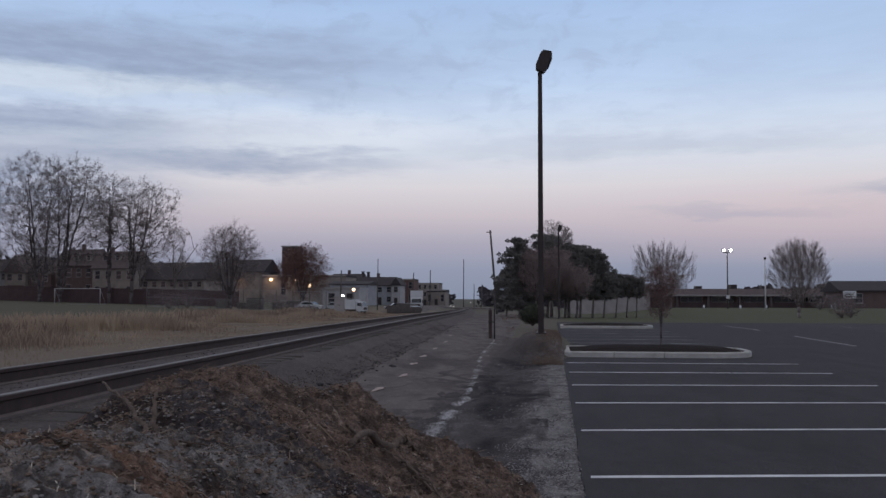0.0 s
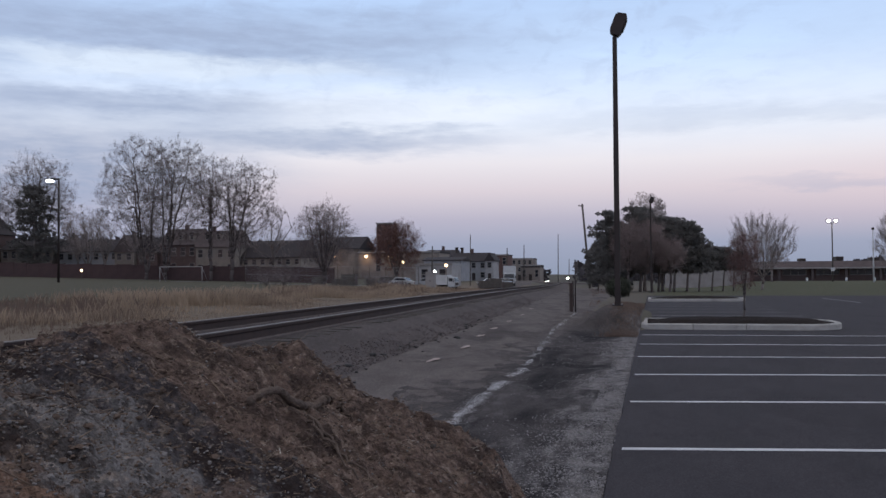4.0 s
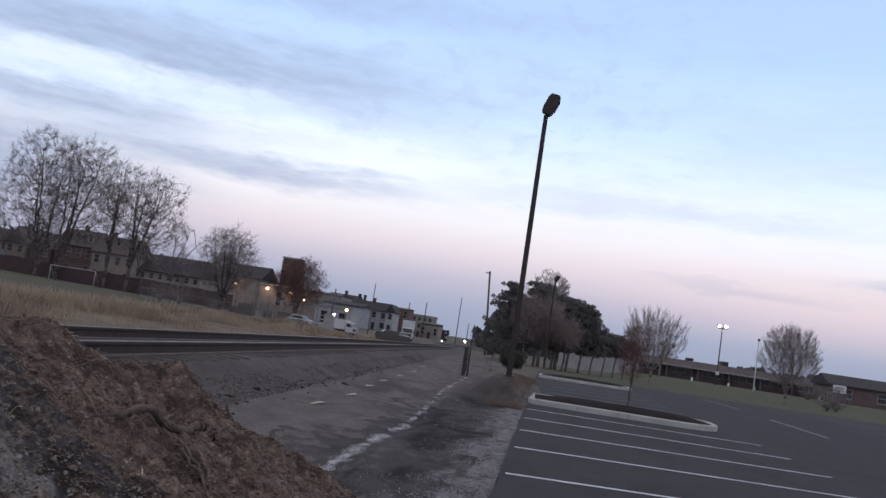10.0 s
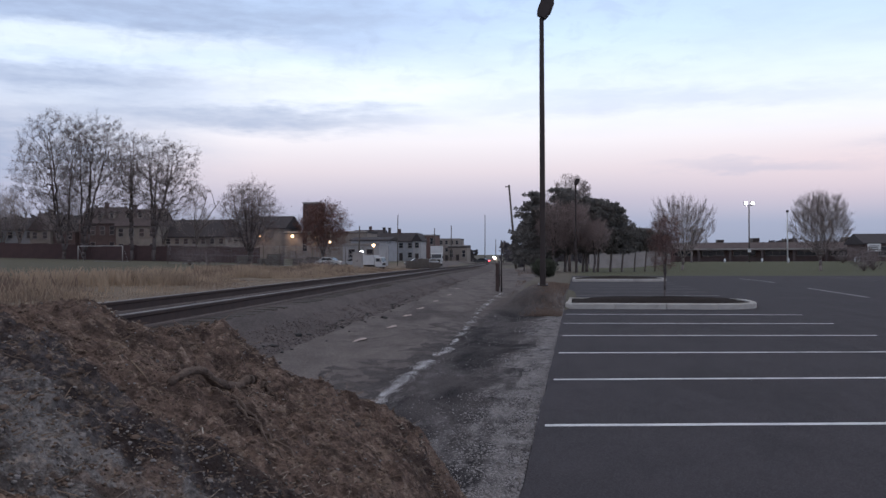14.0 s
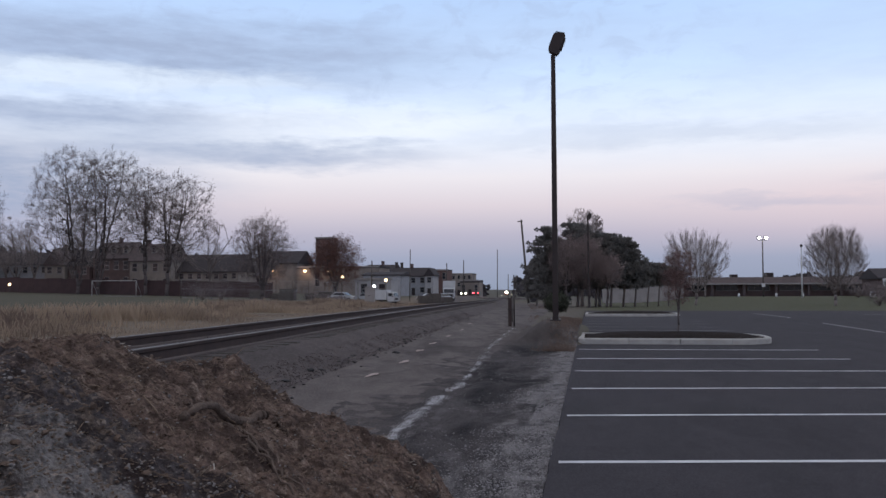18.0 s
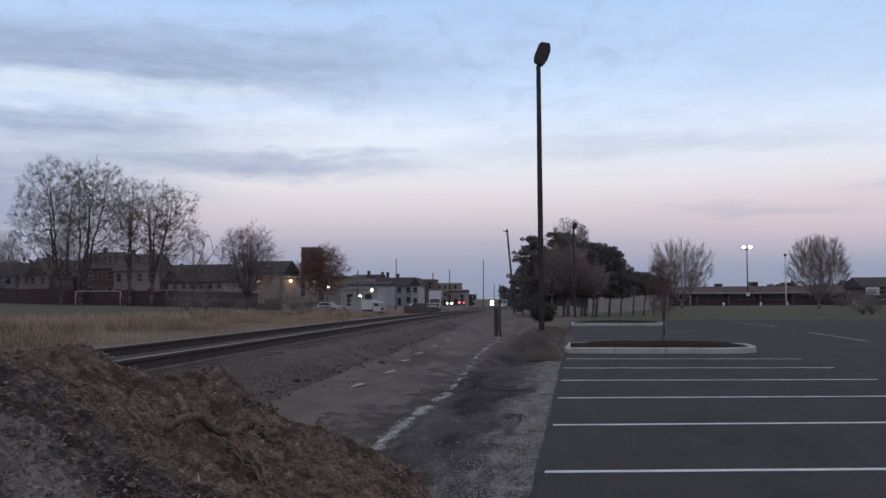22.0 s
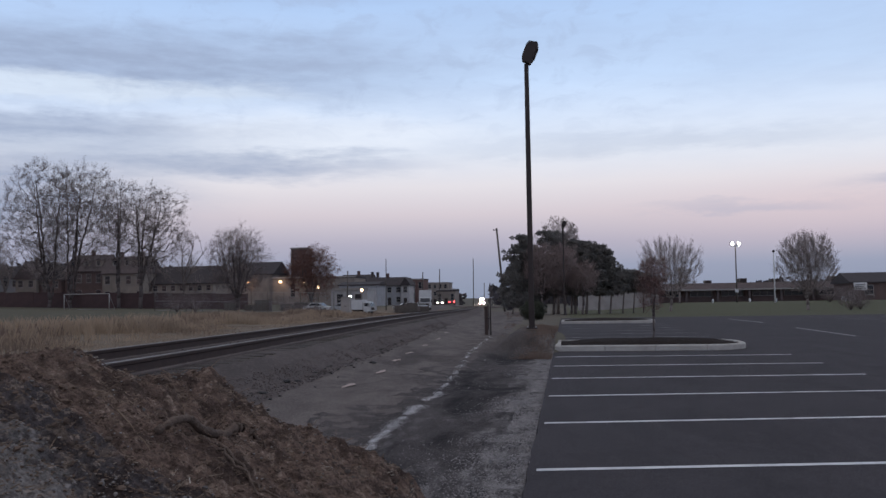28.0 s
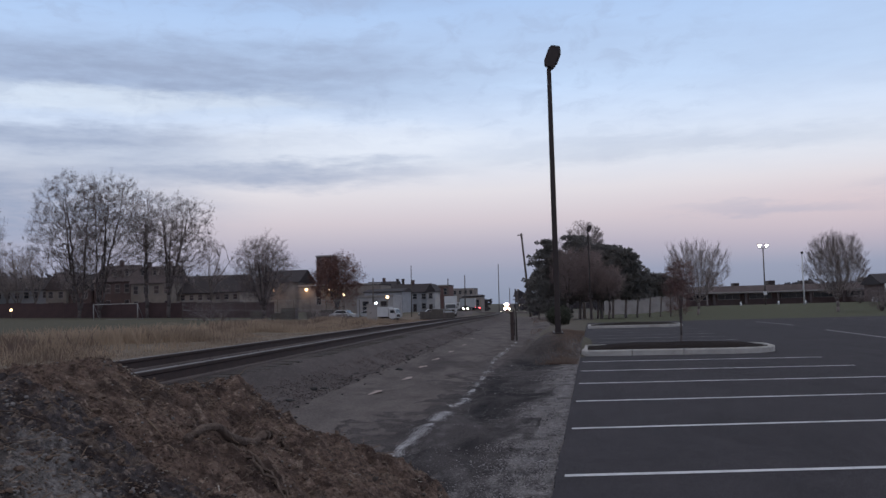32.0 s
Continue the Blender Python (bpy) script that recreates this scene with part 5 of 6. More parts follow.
# ---- lamps and poles ----
def flood_lamp(x, y, z0, top, label, group=""):
    """A square steel post with a tilted flat floodlight."""
    t = thing("lamp_post", pose(x, y, z0), label, "lamp post", group)
    h = top - z0
    part("footing", rod(0, 0, -0.35, 0.02, 0.2, 0.19, 16, "footing", M_GREYPOLE), None, t)
    part("base_plate", box(-0.15, 0.15, -0.15, 0.15, 0.06, 0.085, 0.005), M_POLE, t)
    for a, b in itertools.product((-0.11, 0.11), repeat=2):
        part("bolt", rod(a, b, 0.085, 0.13, 0.014, 0.014, 6, "bolt", M_STEEL), None, t)
    bm = bmesh.new()
    prof = [(0.075, 0.085), (0.068, h * 0.5), (0.058, h - 0.62)]
    rings = [[bm.verts.new((sx * s, sy * s, z)) for sx, sy in ((-1, -1), (1, -1), (1, 1), (-1, 1))] for s, z in prof]
    for a, b in zip(rings, rings[1:]):
        for i in range(4):
            bm.faces.new((a[i], a[(i + 1) % 4], b[(i + 1) % 4], b[i]))
    bm.faces.new(rings[-1])
    bmesh.ops.bevel(bm, geom=[e for e in bm.edges if abs(e.verts[0].co.z - e.verts[1].co.z) > 0.5], offset=0.012, segments=2, affect="EDGES")
    part("shaft", bm, M_POLE, t)
    part("tenon", tube([[((0, 0, h - 0.64), 0.05), ((0.02, 0, h - 0.52), 0.05), ((0.07, 0, h - 0.42), 0.045)]], M_POLE, 8, "tenon"), None, t)
    head = part("floodlight", prism([(-0.15, -0.29), (0.08, -0.32), (0.13, -0.20), (0.13, 0.23), (0.08, 0.30), (-0.14, 0.26), (-0.18, 0.18), (-0.18, -0.2)], 0.30, "y"), M_POLE, t, "dark unlit floodlight housing")
    head.matrix_basis = pose(0.13, 0, h - 0.30, 0, 22, 0)
    fin = part("cooling_fin", box(0.13, 0.16, -0.10, 0.10, -0.16, 0.16, 0.006), M_POLE, head)
    glass = part("lens", box(-0.187, -0.178, -0.14, 0.14, -0.17, 0.15, 0.004), M_WINDOW, head)
    return t


flood_lamp(-0.92, 24.5, 0.50, 8.36, "tall brown steel lamp post with an unlit floodlight", "brown lamp posts")
flood_lamp(-0.13, 80.0, -0.30, 7.95, "far brown steel lamp post behind dark pines", "brown lamp posts")


def twin_lamp(x, y, top):
    z0 = ground_z(x, y)
    t = thing("lamp_post", pose(x, y, z0), "steel lamp post with two bright white lit heads", "lamp post")
    h = top - z0
    part("shaft", rod(0, 0, -0.1, h - 0.1, 0.10, 0.07, 10, "shaft", M_GREYPOLE), None, t)
    part("crossbar", box(-0.55, 0.55, -0.04, 0.04, h - 0.22, h - 0.12, 0.01), M_GREYPOLE, t)
    for sx in (-0.43, 0.43):
        hd = part("lamp_head", box(sx - 0.26, sx + 0.26, -0.22, 0.22, h - 0.06, h + 0.34, 0.03), M_GREYPOLE, t)
        bm = bmesh.new()
        bmesh.ops.create_uvsphere(bm, u_segments=16, v_segments=10, radius=0.22, matrix=Matrix.Translation((sx, -0.16, h + 0.12)) @ Matrix.Diagonal((1, 0.6, 0.85, 1)))
        part("lit_lens", bm, G_WHITE, hd, "glowing white lens")
    part("notice", box(-0.22, 0.22, -0.13, -0.11, 1.3, 1.75), M_WHITEPOLE, t, "small white notice")


twin_lamp(22.4, 124, 7.75)


def slim_pole(x, y, top, label, r=0.07, material=None, cap=True):
    z0 = ground_z(x, y)
    t = thing("pole", pose(x, y, z0), label, "pole")
    part("shaft", rod(0, 0, -0.2, top - z0, r, r * 0.75, 9, "shaft", material or M_WHITEPOLE), None, t)
    if cap:
        part("camera_head", box(-0.14, 0.14, -0.14, 0.14, top - z0 - 0.05, top - z0 + 0.25, 0.04), M_POLE, t, "small dark head")
    return t


slim_pole(26.35, 120, 6.5, "slim white pole with a small dark head", 0.10)


def street_lamp(x, y, h, arm, label):
    z0 = ground_z(x, y)
    t = thing("street_lamp", pose(x, y, z0), label, "street lamp", "street lamps beside the field")
    part("shaft", rod(0, 0, -0.2, h, 0.17, 0.12, 10, "shaft", M_POLE), None, t)
    part("arm", box(arm, 0.12, -0.08, 0.08, h - 0.10, h + 0.12, 0.02), M_POLE, t)
    hd = part("lamp_head", box(arm - 0.5, arm + 0.55, -0.3, 0.3, h - 0.12, h + 0.2, 0.06), M_POLE, t)
    bm = bmesh.new()
    bmesh.ops.create_uvsphere(bm, u_segments=16, v_segments=8, radius=0.55, matrix=Matrix.Translation((arm - 0.1, -0.05, h - 0.16)) @ Matrix.Diagonal((1, 0.6, 0.45, 1)))
    part("lit_lens", bm, G_STREET, hd, "glowing white lens")


street_lamp(-76.3, 105, 13.6, -1.2, "tall dark street lamp, lit white, at the field")
street_lamp(-96.8, 105, 13.4, -1.2, "tall dark street lamp, lit white, beyond the field")


def utility_pole(x, y, top, label, lean=(0.0, 0.0), arms=1, r=0.15, group="utility poles"):
    z0 = ground_z(x, y)
    t = thing("utility_pole", pose(x, y, z0), label, "utility pole", group)
    h = top - z0
    part("shaft", tube([[((0, 0, -0.4), r), ((lean[0] * 0.5, lean[1] * 0.5, h * 0.5), r * 0.88), ((lean[0], lean[1], h), r * 0.72)]], M_GREYPOLE, 9, "shaft"), None, t)
    for k in range(arms):
        z = h - 0.25 - 0.9 * k
        c = part("crossarm", box(lean[0] - 0.5, lean[0] + 0.2, lean[1] - 0.05, lean[1] + 0.05, z - 0.06, z + 0.06), M_GREYPOLE, t)
        for dx in (-0.42, 0.12):
            part("insulator", rod(lean[0] + dx, lean[1], z + 0.06, z + 0.2, 0.03, 0.02, 6, "insulator", M_STEEL), None, c)
    return t


utility_pole(-8.2, 123, 10.7, "leaning weathered wooden utility pole beside the track", (-0.95, 0.0), 1, 0.17)
for x, y, top in ((-26.9, 110, 4.9), (-34.0, 170, 8.9), (-36.4, 230, 7.9), (-34.8, 250, 9.2), (-30.4, 300, 14.2), (-29.7, 332, 6.5), (-27.5, 340, 6.2), (-50.5, 175, 7.6)):
    utility_pole(x, y, top, "distant slim wooden utility pole along the street", (0.12, 0), 0, 0.10 if y < 200 else 0.16)


def marker_post():
    t = thing("marker_post", pose(-2.9, 33.3, ground_z(-2.9, 33.3)), "short red-brown wooden post with a thin rod", "post")
    part("post_body", box(-0.075, 0.05, -0.07, 0.07, -0.1, 1.05, 0.012), M_RUSTPOST, t)
    part("post_cap", box(-0.085, 0.06, -0.08, 0.08, 1.05, 1.08, 0.008), M_RUSTPOST, t)
    part("side_rod", rod(0.14, 0.0, -0.1, 1.92, 0.028, 0.024, 8, "side_rod", M_POLE), None, t)
    part("strap", box(-0.10, 0.17, -0.08, 0.08, 0.62, 0.66), M_POLE, t)
    u = thing("marker_post", pose(-3.25, 38.0, ground_z(-3.25, 38)), "thin dark iron post beside the old road", "post")
    part("post_body", rod(0, 0, -0.1, 1.1, 0.05, 0.045, 8, "post_body", M_POLE), None, u)


marker_post()


# ---- the field's goal and fences ----
def goal():
    x0, x1, y, h = -83.2, -75.2, 142.0, 2.6
    z = ground_z((x0 + x1) / 2, y)
    t = thing("goal", pose(0, y, z), "dull white metal football goal frame on the field", "goal")
    for x in (x0, x1):
        part("upright", rod(x, 0, -0.1, h, 0.075, 0.075, 8, "upright", M_GOAL), None, t)
        part("stay", tube([[((x, 0, h), 0.03), ((x, 2.0, -0.05), 0.03)]], M_STEEL, 6, "stay"), None, t)
    part("crossbar", tube([[((x0, 0, h), 0.075), ((x1, 0, h), 0.075)]], M_GOAL, 8, "crossbar"), None, t)
    part("ground_bar", tube([[((x0, 2.0, 0.0), 0.03), ((x1, 2.0, 0.0), 0.03)]], M_STEEL, 6, "ground_bar"), None, t)


goal()


def long_fence(x0, x1, y0, y1, h, step, label, material, post_mat):
    n = max(1, round(math.hypot(x1 - x0, y1 - y0) / step))
    t = thing("fence", pose(0, 0, 0), label, "fence")
    a = math.degrees(math.atan2(y1 - y0, x1 - x0))
    for i in range(n + 1):
        x, y = x0 + (x1 - x0) * i / n, y0 + (y1 - y0) * i / n
        p = part("fence_post", box(-0.08, 0.08, -0.08, 0.08, -0.3, h + 0.1), post_mat, t)
        p.matrix_basis = pose(x, y, ground_z(x, y), 0, 0, a)
        if i < n:
            l = math.hypot(x1 - x0, y1 - y0) / n
            q = part("fence_panel", box(0.06, l - 0.06, -0.03, 0.03, -0.25, h - 0.08 * (i % 3)), material, t)
            q.matrix_basis = pose(x, y, ground_z(x + 0.5, y), 0, 0, a)


long_fence(-185, -60, 171, 166, 3.0, 3.2, "long dark boarded fence behind the field", M_HEDGE, M_HEDGE)


def wire_fence(x0, y0, x1, y1, h):
    t = thing("wire_fence", pose(0, 0, 0), "grey chain-link fence with tall steel posts", "fence")
    l = math.hypot(x1 - x0, y1 - y0)
    n = round(l / 2.6)
    for i in range(n + 1):
        x, y = x0 + (x1 - x0) * i / n, y0 + (y1 - y0) * i / n
        part("fence_post", rod(x, y, ground_z(x, y) - 0.2, ground_z(x, y) + h, 0.05, 0.05, 6, "fence_post", M_GREYPOLE), None, t)
    def line(k):
        return [((x0 + (x1 - x0) * s / 8, y0 + (y1 - y0) * s / 8, ground_z(x0 + (x1 - x0) * s / 8, y0 + (y1 - y0) * s / 8) + k), 0.02) for s in range(9)]
    for k in (0.1, h * 0.5, h - 0.05):
        part("fence_rail", tube([line(k)], M_STEEL, 5, "fence_rail"), None, t)
    paths = []
    m = int(l / 0.28)
    for i in range(m):
        for s in (-1, 1):
            a, b = i / m, min(1, max(0, (i + s * h / 0.28 * 0.6) / m))
            p = [x0 + (x1 - x0) * a, y0 + (y1 - y0) * a]
            q = [x0 + (x1 - x0) * b, y0 + (y1 - y0) * b]
            paths.append([((*p, ground_z(*p) + 0.05), 0.006), ((*q, ground_z(*q) + h - 0.05), 0.006)])
    tagged(part("wire_mesh", tube(paths, M_STEEL, 3, "wire_mesh", False), None, t), kind="stuff")


wire_fence(-62.0, 131, -31.5, 131, 3.0)


# ---- buildings ----
def pane(parent, x, y, z, w, h, frame_mat=None, lit=None, depth=0.12):
    """A window set into a wall that faces -y: frame, sill, sash bars and dark glass."""
    f = part("window", box(x - w / 2 - 0.08, x + w / 2 + 0.08, y - 0.05, y + 0.02, z - 0.08, z + h + 0.08), frame_mat or M_TRIM, parent)
    part("pane", box(x - w / 2, x + w / 2, y - 0.075, y - 0.052, z, z + h), lit or M_WINDOW, f)
    part("sash_bar", box(x - w / 2, x + w / 2, y - 0.085, y - 0.076, z + h * 0.48, z + h * 0.54), frame_mat or M_TRIM, f)
    part("sill", box(x - w / 2 - 0.14, x + w / 2 + 0.14, y - 0.16, y - 0.05, z - 0.16, z - 0.08), frame_mat or M_TRIM, f)


def house(x0, x1, y, depth, eave, ridge, wall, roof, label, ridge_along="x", storeys=2, cols=4, z0=None, chimney=0, group="", door=True, first=2.0):
    """A house facing the track (-y): walls, roof, windows, door and chimneys."""
    zg = (ground_z((x0 + x1) / 2, y) if z0 is None else z0) - 0.3
    t = thing("house", pose(0, 0, 0), label, "house", group)
    part("wall", box(x0, x1, y, y + depth, zg, eave), wall, t)
    w, o = x1 - x0, 0.35
    if ridge_along == "x":
        r = prism([(y - o, eave - 0.12), (y - o, eave + 0.06), (y + depth / 2, ridge), (y + depth + o, eave + 0.06), (y + depth + o, eave - 0.12), ], w + 2 * o, "x")
        part("roof", r, roof, t).location = ((x0 + x1) / 2, 0, 0)
    elif ridge_along == "y":
        r = prism([(x0 - o, eave - 0.12), (x0 - o, eave + 0.06), ((x0 + x1) / 2, ridge), (x1 + o, eave + 0.06), (x1 + o, eave - 0.12)], depth + 2 * o, "y")
        part("roof", r, roof, t).location = (0, y + depth / 2, 0)
        part("gable", prism([(x0 + 0.02, eave), ((x0 + x1) / 2, ridge - 0.25), (x1 - 0.02, eave)], 0.1, "y"), wall, t).location = (0, y - o + 0.2, 0)
    else:
        part("roof", box(x0 - 0.1, x1 + 0.1, y - 0.1, y + depth + 0.1, eave + 0.003, ridge), roof, t)
        part("cornice", box(x0 - 0.18, x1 + 0.18, y - 0.18, y - 0.102, ridge - 0.35, ridge + 0.05), M_TRIM, t)
    sh = (eave - zg - 0.3) / storeys
    for s in range(storeys):
        for c in range(cols):
            x = x0 + w * (c + 0.5) / cols
            z = zg + 0.3 + s * sh + sh * 0.32
            if s == 0 and door and c == cols // 2:
                d = part("door", box(x - 0.5, x + 0.5, y - 0.06, y - 0.002, zg + 0.3, zg + 2.4), M_POLE, t)
                part("knob", rod(x + 0.35, y - 0.08, zg + 1.3, zg + 1.36, 0.03, 0.03, 6, "knob", M_STEEL), None, d)
                continue
            pane(t, x, y, z, min(1.1, w / cols * 0.45), sh * 0.5)
    for k in range(chimney):
        cx = x0 + w * (k + 0.5) / chimney
        part("chimney", box(cx - 0.4, cx + 0.4, y + depth / 2 - 0.4, y + depth / 2 + 0.4, ridge - 0.8, ridge + 1.1, 0.03), M_BRICK, t)
    return t


# row of old houses behind the field
house(-128.9, -123.7, 199, 9, 7.4, 11.4, M_CREAM, M_BROWNROOF, "cream rendered house with a steep brown gable", ridge_along="y", cols=2, chimney=1, group="row houses")
house(-123.4, -117.9, 200, 9, 7.2, 10.8, M_BRICK, M_ROOF, "brick house with a dark gable to the field", ridge_along="y", cols=2, group="row houses")
house(-117.6, -107.9, 201, 9, 8.9, 13.0, M_BRICK, M_BROWNROOF, "dark brick row house under a brown roof", cols=4, chimney=1, group="row houses")
house(-107.6, -97.2, 200, 9, 8.2, 12.4, M_CREAM, M_BROWNROOF, "pale cream row house with tall windows", cols=4, chimney=2, group="row houses")
house(-97.0, -81.7, 203, 12, 5.6, 9.9, M_CREAM, M_ROOF, "long pale house under a big dark overhanging roof", cols=7, group="row houses")
house(-147.9, -130.4, 203, 9, 7.6, 10.8, M_GREYWALL, M_ROOF, "long pale house with a dark roof and many windows", cols=7, group="row houses", storeys=2)
house(-164.4, -149.4, 203, 9, 8.4, 11.2, M_CREAM, M_ROOF, "pale long house beyond the field", cols=6, group="row houses")
house(-180.0, -166.5, 200, 11, 12.5, 19.0, M_BRICK, M_ROOF, "tall gabled dark brick house", ridge_along="y", cols=4, storeys=3, group="row houses")
house(-196.0, -157.5, 172, 10, 15.2, 16.4, M_REDBRICK, M_ROOF, "large red brick building with a flat roof", ridge_along="flat", cols=9, storeys=4)

def dormer(x, y, z, w):
    t = thing("dormer", pose(x, y, z), "small dormer with a dark window on the roof", "dormer", "roof dormers")
    part("wall", box(-w / 2, w / 2, 0, 1.6, -1.2, 1.3), M_CREAM, t)
    part("roof", prism([(-w / 2 - 0.15, 1.25), (0, 1.9), (w / 2 + 0.15, 1.25)], 2.0, "y"), M_BROWNROOF, t).location = (0, 0.75, 0)
    pane(t, 0, 0, 0.1, w * 0.5, 1.0)


for x in (-115.9, -112.7, -109.6, -105.4, -102.4, -99.4):
    dormer(x, 201.9, 10.2, 1.5)

# works and yard beyond the chain-link fence
house(-84.0, -73.6, 222, 14, 8.0, 11.4, M_CREAM, M_ROOF, "pale works hall under a dark hipped roof", cols=0, storeys=1, door=False)
house(-71.2, -67.2, 230, 6, 14.9, 15.0, M_BRICK, M_ROOF, "tall square brick tower of the works", ridge_along="flat", cols=0, storeys=1, door=False)
house(-73.3, -52.0, 221, 12, 6.6, 7.1, M_CREAM, M_ROOF, "low pale works shed with a flat roof", ridge_along="flat", cols=2, storeys=1)
house(-52.0, -43.0, 205, 10, 4.6, 5.4, M_GREYWALL, M_ROOF, "low grey shed behind the yard", cols=3, storeys=1)
house(-42.1, -35.4, 160, 8, 2.9, 3.3, M_WHITEWALL, M_STEEL, "low white office with a flat roof", ridge_along="flat", cols=2, storeys=1, door=False)
house(-55.8, -45.5, 252, 9, 4.9, 7.4, M_GREYWALL, M_ROOF, "grey two-storey house with a shingle roof", cols=4, chimney=1)
house(-45.6, -43.3, 250, 9, 5.0, 7.2, M_WHITEWALL, M_ROOF, "narrow white gabled house end", ridge_along="y", cols=1)
house(-49.2, -43.1, 274, 10, 6.9, 7.2, M_REDBRICK, M_ROOF, "red brick shop building with a flat roof", ridge_along="flat", cols=3)
house(-40.6, -34.6, 285, 10, 3.2, 4.0, M_CREAM, M_ROOF, "low pale shop beside the street", ridge_along="flat", cols=3, storeys=1)
house(-49.6, -40.4, 312, 12, 6.3, 6.6, M_CREAM, M_ROOF, "pale flat-roofed apartment block", ridge_along="flat", cols=5, storeys=3)
house(-66.0, -57.0, 262, 9, 6.6, 8.6, M_GREYWALL, M_ROOF, "grey house further down the street", cols=4, chimney=1)


def stack(x, y, z0, z1, r):
    t = thing("chimney_stack", pose(x, y, z0), "short round metal smoke stack on a roof", "chimney", "smoke stacks")
    part("pipe", rod(0, 0, -2.5, z1 - z0, r, r, 10, "pipe", M_POLE), None, t)
    part("rim", rod(0, 0, z1 - z0, z1 - z0 + 0.25, r * 1.2, r * 1.2, 10, "rim", M_POLE), None, t)


stack(-55.5, 258, 6.5, 8.8, 0.42)
stack(-53.9, 258, 6.5, 8.7, 0.42)


def wall_lamp(x, y, z, material, r, label):
    t = thing("wall_lamp", pose(x, y, z), label, "lamp", "orange yard lamps")
    part("bracket", box(-0.05, 0.05, 0.0, 0.6, 0.25, 0.35), M_POLE, t)
    part("hood", box(-0.3, 0.3, -0.3, 0.3, 0.22, 0.34, 0.05), M_POLE, t)
    bm = bmesh.new()
    bmesh.ops.create_uvsphere(bm, u_segments=14, v_segments=8, radius=r)
    part("lit_lens", bm, material, t, "glowing lens")


def lamp_light(x, y, z, watts, color):
    l = bpy.data.lights.new("lamp", "POINT")
    l.energy, l.color, l.shadow_soft_size = watts, color, 0.3
    new("lamp", l).location = (x, y, z)


for x, y, z, r, m in ((-79.8, 221.42, 6.0, 0.24, G_ORANGE), (-71.05, 220.42, 6.0, 0.38, G_WARM), (-64.9, 220.42, 5.7, 0.27, G_WARM)):
    wall_lamp(x, y, z, m, r, "lit orange lamp on the works wall")
    lamp_light(x, y - 1.2, z - 0.4, 55, (1.0, 0.55, 0.25))


def yard_lamp(x, y, z, material, r, label):
    zg = ground_z(x, y)
    t = thing("yard_lamp", pose(x, y, zg), label, "lamp", "yard lamps on masts")
    part("mast", rod(0, 0, -0.2, z - zg, 0.07, 0.06, 8, "mast", M_GREYPOLE), None, t)
    bm = bmesh.new()
    bmesh.ops.create_uvsphere(bm, u_segments=14, v_segments=8, radius=r, matrix=Matrix.Translation((0, -0.12, z - zg)))
    part("lit_lens", bm, material, t, "glowing lens")


yard_lamp(-50.0, 180, 3.9, G_WARM, 0.26, "lit orange lamp on a mast in the yard")
yard_lamp(-34.1, 150, 2.85, G_WARM, 0.27, "lit orange lamp beside the white office")
yard_lamp(-29.6, 123, 1.7, G_STREET, 0.22, "small white yard lamp above the lorry")
yard_lamp(-113.0, 163, 2.6, G_WARM, 0.26, "small lit lamp before the dark fence")


def low_school(x0, x1, y):
    """The long low building beyond the lawn."""
    z = -0.95
    t = thing("low_building", pose(0, y, 0), "long low building with a brown mansard roof and pillars", "building")
    part("wall", box(x0, x1, 1.6, 14, z - 0.2, 1.9), M_BRICK, t)
    part("roof", prism([(-0.3, 1.85), (-0.3, 2.05), (1.4, 3.0), (14.2, 3.05), (14.2, 1.85)], x1 - x0 + 0.6, "x"), M_BROWNROOF, t).location = ((x0 + x1) / 2, 0, 0)
    n = int((x1 - x0) / 4.6)
    for i in range(n + 1):
        x = x0 + (x1 - x0) * i / n
        part("pillar", box(x - 0.18, x + 0.18, 0.0, 0.4, z - 0.2, 1.88, 0.02), M_BROWNROOF, t)
        if i < n:
            cx = x + (x1 - x0) / n / 2
            w = part("window", box(cx - 1.75, cx + 1.75, 1.5, 1.56, 0.82, 1.72), M_TRIM, t)
            for k in range(3):
                part("pane", box(cx - 1.68 + k * 1.13, cx - 0.6 + k * 1.13, 1.46, 1.495, 0.90, 1.64), M_WINDOW, w)
    part("fascia", box(x0 - 0.2, x1 + 0.2, -0.36, -0.31, 1.8, 2.04), M_TRIM, t)
    for x, w, h in ((29.1, 1.1, 0.7), (34.3, 1.4, 0.5), (23.5, 1.0, 0.45), (44.0, 2.0, 0.8), (55.0, 2.0, 0.8)):
        u = part("roof_unit", box(x - w / 2, x + w / 2, 5, 7.4, 3.05, 3.05 + h, 0.03), M_GREYPOLE, t)
        part("vent_grille", box(x - w / 2 + 0.1, x + w / 2 - 0.1, 4.97, 4.99, 3.15, 2.95 + h), M_POLE, u)
    return t


low_school(9.5, 78, 150)
house(1.8, 12.9, 130, 8, 2.9, 3.5, M_TRIM, M_BROWNROOF, "pale low building behind the pines", ridge_along="flat", cols=0, storeys=1, door=False)
house(41.0, 60.0, 138, 9, 2.6, 4.1, M_BRICK, M_ROOF, "dark low building at the car park's far side", cols=4, storeys=1)


